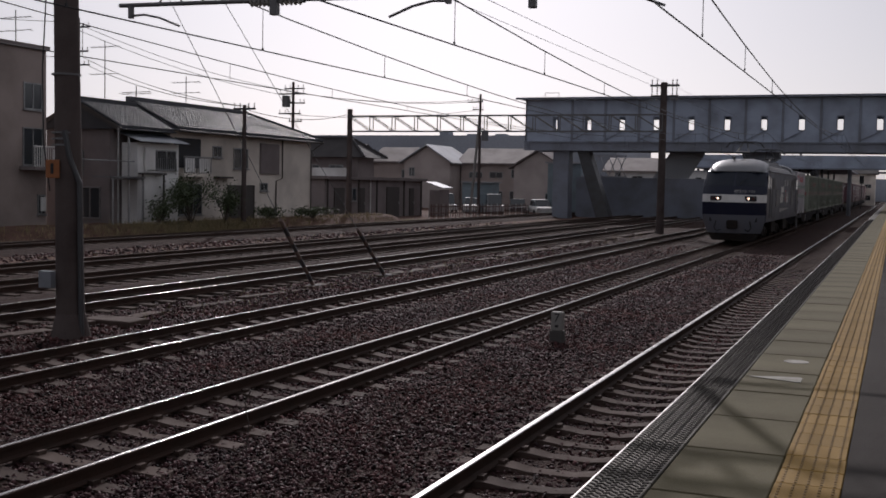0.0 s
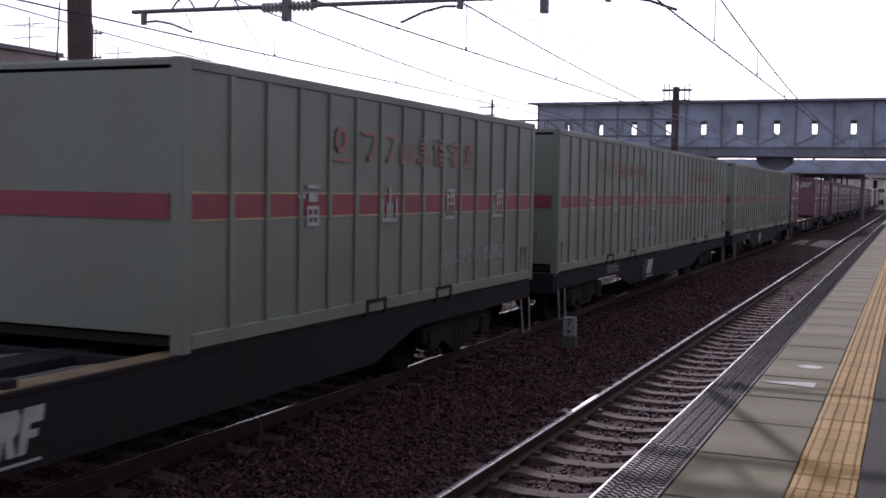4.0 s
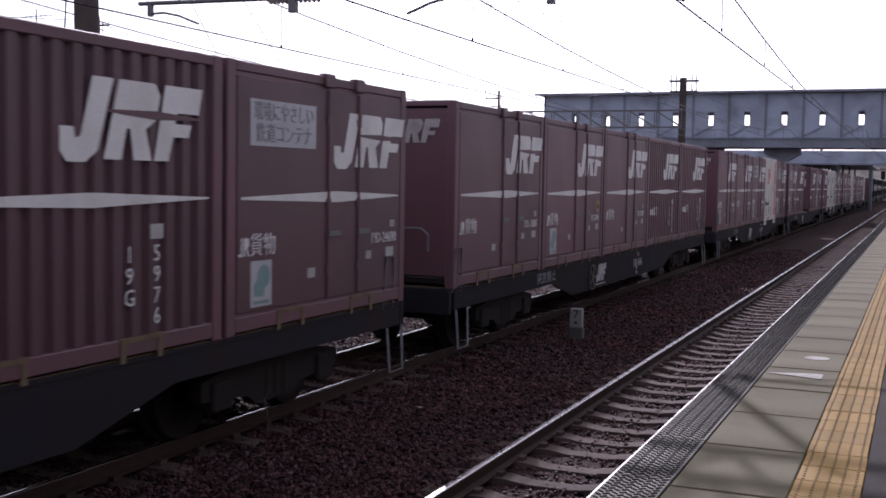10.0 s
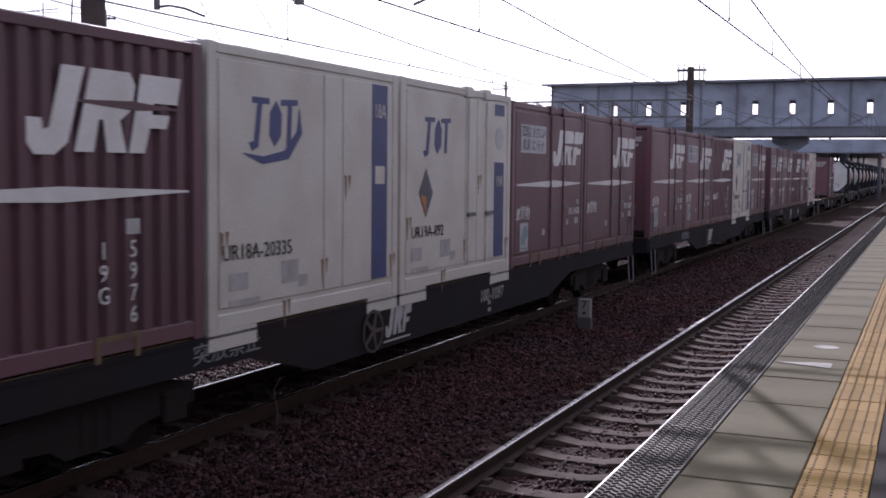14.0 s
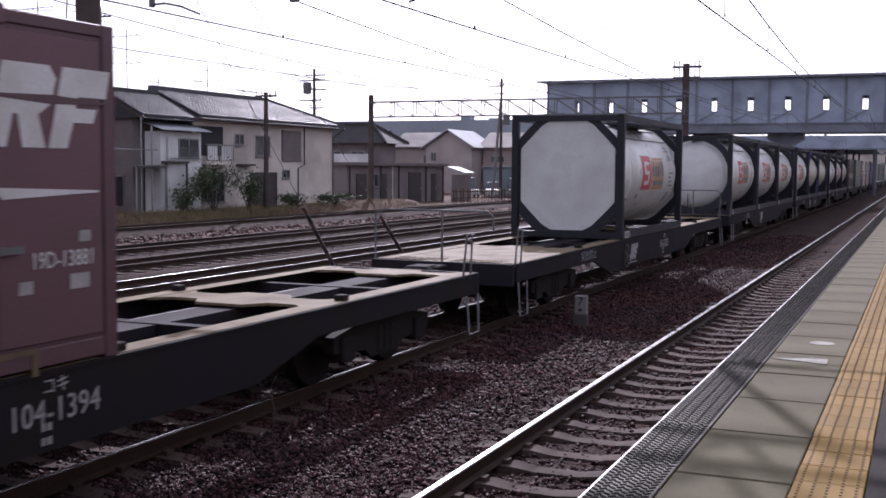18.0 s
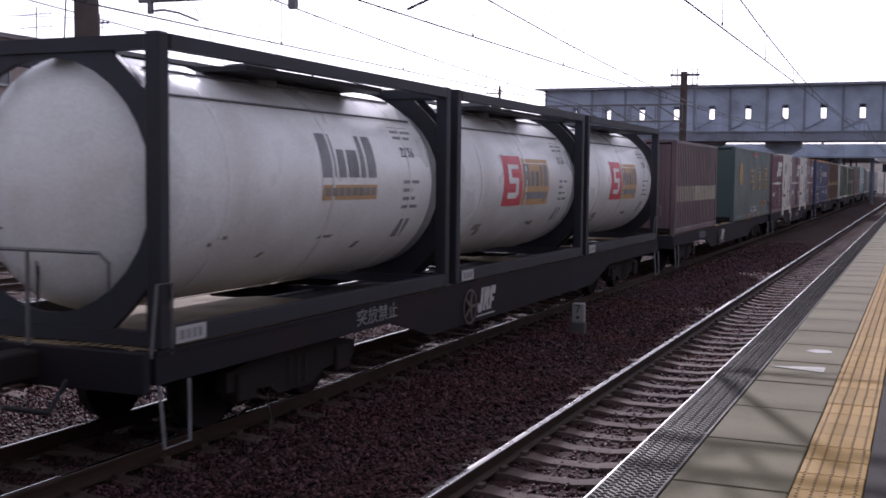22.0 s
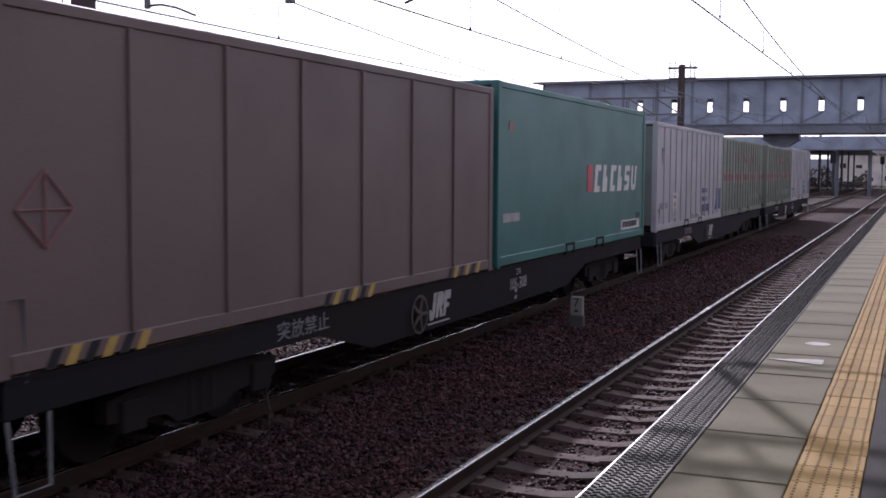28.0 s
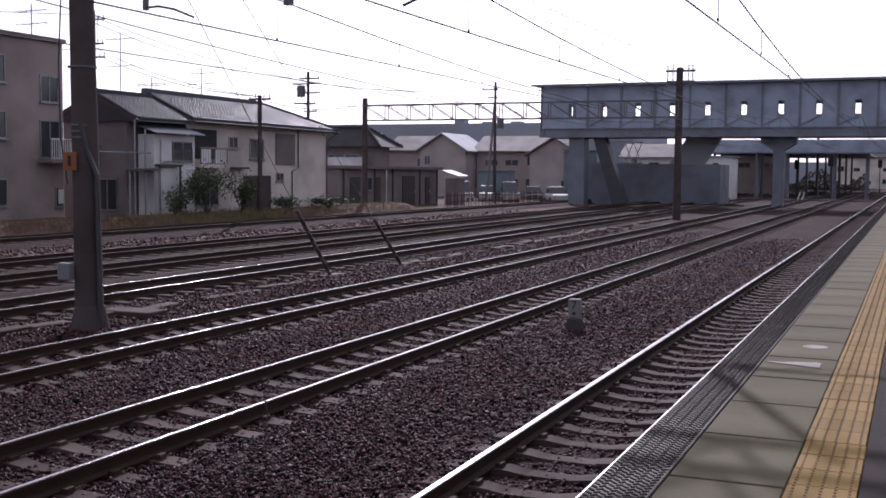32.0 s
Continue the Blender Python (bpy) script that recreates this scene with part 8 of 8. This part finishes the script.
    g = thing("shed", "small blue-green sheet-metal shed by the car park", "shed")
    s = Shape()
    s.box(-40.4, -37.2, 104, 106, -0.35, 2.6)
    part("wall", s, BLUE_SHED, g)
    s = Shape()
    s.box(-40.6, -37.0, 103.7, 106.2, 2.6, 2.72)
    part("roof", s, ROOF_METAL, g)
    g = thing("shed", "grey-green two-storey shed with a bright metal roof edge", "shed")
    s = Shape()
    s.box(-30.6, -27.4, 101, 105, -0.35, 4.55)
    part("wall", s, BLUE_SHED, g)
    s = Shape()
    s.box(-30.8, -27.2, 100.7, 105.3, 4.55, 4.7)
    part("roof", s, ROOF_METAL, g)
    # the long hall on the skyline
    g = thing("warehouse", "long grey flat-roofed hall on the skyline", "warehouse")
    s = Shape()
    s.box(-175, -62, 260, 300, -0.35, 14.6)
    # Cladding lightened and blued: the distance haze is in its colour.
    hm = mat("hazy_hall_cladding", (0.3, 0.325, 0.37), 0.7, 0, (0.15, 0.16, 0.18), 0.5, 0.05, 2, 0.02)
    part("wall", s, hm, g)
    for x in (-107, -99.5, -92, -84):
        s = Shape()
        s.box(x - 1.3, x + 1.3, 262, 265, 14.6, 15.9 if x == -107 else 15.1)
        part("roof_unit", s, hm, g)
    g = thing("warehouse", "low grey hall beyond the station", "warehouse")
    s = Shape()
    s.box(-60, -2, 330, 350, -0.35, 6.0)
    part("wall", s, hm, g)
    # car park fence
    g = thing("picket_fence", "low brown and white picket fence by the car park", "fence")
    s = Shape()
    s.box(-0.03, 0.03, -0.03, 0.03, -0.35, 0.85)
    me_r, me_w = mesh_of("picket", s, mat("fence_brown", (0.1, 0.055, 0.045), 0.8)), mesh_of("picket", s, mat("worn_picket", (0.3, 0.27, 0.25), 0.8))
    a, b = Vector((-33.4, 79, 0)), Vector((-29.6, 92, 0))
    n = 46
    for i in range(n):
        p = a.lerp(b, i / (n - 1))
        ob = new("picket", me_w if i % 3 == 0 else me_r)
        ob.parent = g
        ob.matrix_basis = pose(p.x, p.y, 0)
    for z in (0.15, 0.65):
        s = Shape()
        s.bar((a.x + 0.08, a.y, z), (b.x + 0.08, b.y, z), 0.04, 0.08)
        part("rail", s, mat("fence_brown", (0.1, 0.055, 0.045), 0.8), g)
    silver = mat("silver_car_paint", (0.5, 0.5, 0.52), 0.2, 0.5, wear=0.2, bump=0)
    for x, y, rz, m_, nm, van in ((-40.5, 100, -60, WHITE, "white van", True), (-38.2, 101, -70, WHITE, "white car", False), (-35.6, 100, -65, silver, "silver car", True),
                                  (-33.2, 100, -70, mat("dark_car_paint", (0.05, 0.05, 0.06), 0.2, wear=0.1, bump=0), "dark car", False), (-30.6, 99, -60, WHITE, "white car", False),
                                  (-38.6, 67.5, -20, WHITE, "white car", False)):
        car(x, y, rz, m_, nm, van)


def beyond_bridge():
    """The far end of the station, seen under the footbridge."""
    g = thing("far_canopy", "dark platform canopy on steel posts beyond the bridge", "canopy")
    s = Shape()
    s.box(-27, -6.2, 138, 200, 5.3, 5.6)
    part("roof", s, BRIDGE_GIRDER, g)
    for y in (140, 155, 170, 185):
        for x in (-23.0, -17.3, -12.1, -9.3):
            s = Shape()
            s.box(x - 0.13, x + 0.13, y - 0.13, y + 0.13, -0.35, 5.3)
            part("post", s, DARKSTEEL, g)
    for i, y in enumerate((115.3, 165.3, 215.3, 265.3)):
        g = thing("catenary_gantry", "distant slim poles with a beam over the tracks", "catenary gantry", "distant gantries")
        for x in (-12.85, 3.6):
            s = Shape()
            s.tube((x, y, -0.35), (x, y, 8.6), 0.22, 0.17, n=10)
            part("pole", s, POLE_CONC, g)
        s = Shape()
        s.bar((-12.85, y, 6.7), (3.6, y, 6.7), 0.3, 0.5)
        part("beam", s, STEEL, g)
    for x, y, h in ((-8.6, 128, 4.6), (-4.9, 175, 4.8), (-14.2, 150, 4.4)):
        g = thing("signal", "railway colour-light signal on a dark post", "signal", "signals")
        s = Shape()
        s.tube((x, y, -0.3), (x, y, h), 0.07, n=8)
        part("post", s, DARKSTEEL, g)
        s = Shape()
        s.box(x - 0.3, x + 0.3, y - 0.1, y + 0.1, h - 1.2, h, cut=0.06)
        hd = part("head", s, BLACK, g)
        for k in range(3):
            s = Shape()
            s.tube((x, y - 0.11, h - 0.25 - k * 0.33), (x, y - 0.2, h - 0.25 - k * 0.33), 0.1, n=10)
            part("hood", s, BLACK, hd)
    g = thing("overpass", "low grey concrete overpass beyond the footbridge", "overpass")
    s = Shape()
    s.box(-22.5, 22, 128, 132, 4.85, 6.3)
    # The deck shares the bridge's colour, with distance haze in it.
    part("deck", s, BRIDGE_WALL, g)
    s = Shape()
    s.box(-22.5, 22, 127.85, 128, 4.8, 4.95)
    part("ledge", s, BRIDGE_GIRDER, g)
    for x in (-20.5, -16.6, -13.3, -8.3, -4.9, -0.9, 6.0):
        s = Shape()
        s.tube((x, 130, -0.35), (x, 130, 4.85), 0.22, n=12)
        part("column", s, BRIDGE_GIRDER, g)
    g = thing("relay_hut", "small pale hut beside the tracks", "hut")
    s = Shape()
    s.box(-20.6, -17.6, 118, 122, -0.35, 4.2)
    part("wall", s, PLASTER_W, g)
    s = Shape()
    s.box(-20.8, -17.4, 117.8, 122.2, 4.2, 4.35)
    part("roof", s, ROOF_METAL, g)
    s = Shape()
    s.box(-19.6, -19.0, 117.97, 118, 3.0, 3.6)
    part("window", s, PANE, g)
    g = thing("crossing_sign", "two short white slanted boards by the track", "sign")
    s = Shape()
    for x in (-11.0, -10.6):
        s.bar((x, 118, -0.1), (x + 0.25, 118, 0.7), 0.12, 0.04)
    part("board", s, WHITE, g)
    # a low belt of bare trees and rough growth on the far side
    rnd = random.Random(21)
    pts = []
    for i in range(7000):
        x = rnd.uniform(-60, -8)
        pts.append((x, 205 + rnd.uniform(-4, 4), rnd.uniform(-0.2, 1) ** 2 * 3.5 * (0.6 + 0.4 * math.sin(x * 0.7))))
    ob = new("far_scrub", plain_mesh("far_scrub", leaves(pts, 0.35, rnd), SCRUB))
    tagged(ob, "rough dark scrub beyond the station", "scrub", "", "stuff")


def behind_camera():
    """Unseen wall and canopy, added to close the platform and cut its skylight."""
    s = Shape()
    s.box(9.0, 9.3, -60, 190, PZ - 0.1, 6.0)
    solid("wall_station", s, PLASTER, "unseen plain wall added along the platform to block skylight", "wall", "structure")
    s = Shape()
    s.box(-0.6, 9.3, -60, -4.0, 5.0, 5.25)
    solid("canopy_station", s, BRIDGE_GIRDER, "unseen plain canopy added behind the camera to block skylight", "canopy", "structure")


kilometre_post()
guy_wire((-13.39, 24.4, -0.2), (-12.72, 14.7, 8.6), 2.6)
guy_wire((-13.27, 28.3, -0.2), (-12.72, 14.7, 9.6), 2.4)
slab_and_trough()
house_long()
house_gable()
dark_block()
bush(-31.9, 48.6, 0.9, 1.0, 1.7, 4, 1500)
bush(-31.7, 45.3, 1.0, 1.6, 2.1, 6, 2200)
bush(-31.9, 43.0, 0.6, 0.7, 1.2, 7, 700)
bush(-32.2, 53.5, 0.6, 1.6, 0.8, 9, 900)
bush(-32.0, 58.0, 0.6, 2.4, 0.7, 10, 1000)
aerial(-38, 46.7, 6.3, 9.46, 1)
aerial(-37.5, 53.05, 6.5, 8.22, 2)
aerial(-37.2, 39.6, 8.2, 9.9, 3)
aerial(-37.5, 48.6, 6.5, 7.3, 4)
utility_pole(-31.7, 50, 6.35, ((6.15, 1.3, 0),), r=0.14)
utility_pole(-43.2, 75, 10.0, ((9.5, 1.7, 0.1), (9.1, 2.2, -0.1), (8.4, 1.3, 0.35), (7.6, 1.9, -0.3), (7.0, 1.1, 0.2)), (-0.62, 8.1))
utility_pole(-51.0, 60, 13.0, ((12.4, 1.6, 0.1), (10.8, 1.6, 0), (9.9, 1.4, 0.2)))
utility_pole(-35.3, 95, 10.6, ((9.9, 1.5, -0.5), (9.2, 1.0, -0.2)), (0.5, 6.4), True)
utility_wires()
background()
beyond_bridge()
behind_camera()
grass()


# ---- pieces of tracks and platform ----
def track_pieces():
    conc, wood = sleeper_mesh(), sleeper_mesh(True)
    sleepers(T1, conc, X1, 0, 8.53 - 0.59 * 32, 0.59, 250)
    sleepers(T2, conc, X2, 0, 6.91 - 0.59 * 26, 0.59, 220)
    sleepers(T3, conc, X3, 0, 11.07 - 0.59 * 30, 0.59, 204)
    for t, (x, k), n in zip(TY, YARD, (110, 90, 80, 60)):
        sleepers(t, wood, x, k, 10, 0.68, n)


def stones():
    """Loose crushed stone on the beds nearest the platform, as real lumps."""
    rnd = np.random.RandomState(4)
    base = np.array([(-1, -0.7, -0.5), (0.9, -0.8, -0.4), (1, 0.7, -0.5), (-0.8, 0.9, -0.4), (-0.5, -0.5, 0.6), (0.6, -0.4, 0.45), (0.5, 0.5, 0.65), (-0.6, 0.4, 0.4)])
    faces = np.array([(0, 3, 2, 1), (4, 5, 6, 7), (0, 1, 5, 4), (1, 2, 6, 5), (2, 3, 7, 6), (3, 0, 4, 7)])
    pieces = []

    def scatter(n, x0, x1, y0, y1, z, size, skip=()):
        u = rnd.rand(n)
        y = y0 + (y1 - y0) * u ** 1.5
        x = x0 + (x1 - x0) * rnd.rand(n)
        keep = np.ones(n, bool)
        for a, b in skip:
            keep &= ~((x > a) & (x < b))
        keep &= rnd.rand(n) > np.clip((u - 0.6) / 0.4, 0, 1) ** 1.2        # thins out far away
        x, y = x[keep], y[keep]
        k = len(x)
        s = size * (0.55 + 0.9 * rnd.rand(k)) * (1 + 0.02 * y)
        pieces.append((x, y, z + rnd.uniform(-0.012, 0.022, k), s))
    rails = [(c + d - 0.07, c + d + 0.07) for c in (X1, X2, X3) for d in (-GAUGE / 2, GAUGE / 2)]
    scatter(52000, -5.75, -3.55, 3.5, 48, -0.185, 0.017)
    scatter(20000, -3.3, -1.45, 3.5, 40, -0.2, 0.017, rails)
    scatter(14000, -6.25, -5.7, 3.5, 44, -0.185, 0.017, rails)
    scatter(14000, -7.4, -6.35, 5, 46, -0.195, 0.017, rails)
    scatter(38000, -9.9, -7.5, 5, 52, -0.18, 0.018, rails)
    scatter(11000, -11.1, -10.0, 8, 50, -0.195, 0.018, rails)
    scatter(20000, -14.4, -11.2, 8, 54, -0.2, 0.022, rails)
    scatter(26000, -31.0, -14.4, 13, 80, -0.31, 0.03)
    x, y, z, s = [np.concatenate([p[i] for p in pieces]) for i in range(4)]
    n = len(x)
    a, b, c = rnd.uniform(0, 6.28, n), rnd.uniform(-0.9, 0.9, n), rnd.uniform(-0.9, 0.9, n)
    stretch = rnd.uniform(0.45, 1.3, (n, 1, 3)) * np.array([1.05, 1.05, 0.75]) * s[:, None, None]
    v = (base[None] + rnd.uniform(-0.36, 0.36, (n, 8, 3))) * stretch
    ca, sa_, cb, sb, cc, sc = np.cos(a)[:, None], np.sin(a)[:, None], np.cos(b)[:, None], np.sin(b)[:, None], np.cos(c)[:, None], np.sin(c)[:, None]
    vx, vy, vz = v[..., 0], v[..., 1], v[..., 2]
    vy, vz = vy * cb - vz * sb, vy * sb + vz * cb
    vx, vz = vx * cc + vz * sc, -vx * sc + vz * cc
    vx, vy = vx * ca - vy * sa_, vx * sa_ + vy * ca
    co = np.stack([vx + x[:, None], vy + y[:, None], vz + z[:, None]], -1).reshape(-1, 3)
    idx = (faces[None] + 8 * np.arange(n)[:, None, None]).reshape(-1)
    me = bpy.data.meshes.new("ballast_stones")
    me.vertices.add(len(co))
    me.vertices.foreach_set("co", co.astype(np.float32).ravel())
    me.loops.add(len(idx))
    me.loops.foreach_set("vertex_index", idx.astype(np.int32))
    me.polygons.add(len(idx) // 4)
    me.polygons.foreach_set("loop_start", np.arange(0, len(idx), 4, dtype=np.int32))
    me.polygons.foreach_set("loop_total", np.full(len(idx) // 4, 4, dtype=np.int32))
    me.update(calc_edges=True)
    me.materials.append(STONE)
    tagged(new("ballast_stones", me), "loose grey and rust-brown crushed stones between the rails", "ballast", "", "stuff")


def platform_pieces():
    rnd = random.Random(2)
    strip0, strip1, tile0, tile1 = PX0, PX0 + 0.28, -0.489, -0.189
    # paving slabs between the edge strip and the yellow tiles
    s = Shape()
    s.box(strip1 + 0.006, tile0 - 0.006, 0.011, 0.929, PZ - 0.05, PZ, cut=0.006)
    slab = mesh_of("slab", s, CONCRETE)
    for i in range(148):
        y = -6.16 + i * 0.94
        ob = new("slab", slab)
        ob.parent = PLATFORM
        ob.matrix_basis = pose(0, y, rnd.uniform(-0.003, 0.002), rnd.uniform(-0.12, 0.12), 0, 0)
    # anti-slip edge plates; dark raised bars draw the shade in their slanted slots
    s = Shape()
    s.box(strip0, strip1, 0.004, 0.896, PZ - 0.07, PZ + 0.002, cut=0.004)
    plate = mesh_of("edge_plate", s, GRATING)
    s = Shape()
    for c in range(8):
        for r in range(18):
            x, y = strip0 + 0.026 + c * 0.0325, 0.026 + r * 0.0492 + (0.02 if c % 2 else 0)
            d = 0.014 if c % 2 else -0.014
            s.bar((x - 0.012, y - d * 0.8, PZ + 0.004), (x + 0.012, y + d * 0.8, PZ + 0.004), 0.013, 0.004)
    slots = mesh_of("slots", s, GROOVE)
    for i in range(154):
        y = -5.6 + i * 0.9
        ob = new("edge_plate", plate)
        ob.parent = PLATFORM
        ob.matrix_basis = pose(0, y, rnd.uniform(-0.002, 0.001))
        if y < 60:
            sl = new("slots", slots)
            sl.parent = ob
    # yellow tactile tiles with raised bars
    s = Shape()
    s.box(tile0, tile1, 0.003, 0.297, PZ - 0.04, PZ + 0.001, cut=0.004)
    tile = mesh_of("tactile_tile", s, TACTILE)
    s = Shape()
    for c in range(5):
        for r in range(6):
            x, y = tile0 + 0.03 + c * 0.06, 0.027 + r * 0.049
            s.loft([[(x - a, y - b, z), (x + a, y - b, z), (x + a, y + b, z), (x - a, y + b, z)] for a, b, z in ((0.0075, 0.0105, PZ), (0.0055, 0.008, PZ + 0.005))])
    # Bumps are darker than the tile: their small shadows are in the colour.
    bumps = mesh_of("bumps", s, mat("shadowed_tile_bumps", (0.18, 0.105, 0.03), 0.75, wear=0.4))
    for i in range(300):
        y = -6.2 + i * 0.3
        ob = new("tactile_tile", tile)
        ob.parent = PLATFORM
        ob.matrix_basis = pose(rnd.uniform(-0.002, 0.002), y, rnd.uniform(-0.001, 0.002))
        if y < 45:
            bm_ = new("bumps", bumps)
            bm_.parent = ob
    s = Shape()
    s.box(tile0, tile1, 83.81, 190, PZ - 0.04, PZ + 0.001)
    part("tactile_strip", s, TACTILE, PLATFORM, "far yellow tactile strip")
    s = Shape()
    s.box(strip1, tile0 - 0.01, 133, 190, PZ - 0.05, PZ)
    s.box(strip0, strip1 - 0.01, 133, 190, PZ - 0.05, PZ)
    part("far_paving", s, CONCRETE, PLATFORM)
    # painted boarding marks
    s = Shape()
    s.disc((-0.71, 9.47, PZ + 0.001), "z", 0.1, 0.003, 20)
    part("painted_disc", s, mat("worn_white_mark", (0.27, 0.26, 0.22), 0.8, 0, (0.14, 0.13, 0.1), 0.8, 9), PLATFORM, "worn white painted disc")
    s = Shape()
    s.plate([(-1.0, 8.56), (-0.6, 8.44), (-0.6, 8.66), (-0.64, 8.68)], "z", PZ + 0.001, 0.003)
    part("painted_mark", s, mat("worn_white_mark", (0.27, 0.26, 0.22), 0.8), PLATFORM, "worn white painted wedge")


track_pieces()
stones()
platform_pieces()


# ---- what moves ----
def motions():
    """The whole train runs along the middle track, towards the camera and past it."""
    times = [0, 1, 2, 3, 4, 6, 8, 10, 12, 14, 16, 18, 20, 22, 24, 26, 28, 30, 31, 32]
    for ob, u, z in TRAIN:
        walk(ob, [(t, pose(X2, u - run(t), z)) for t in times])


motions()
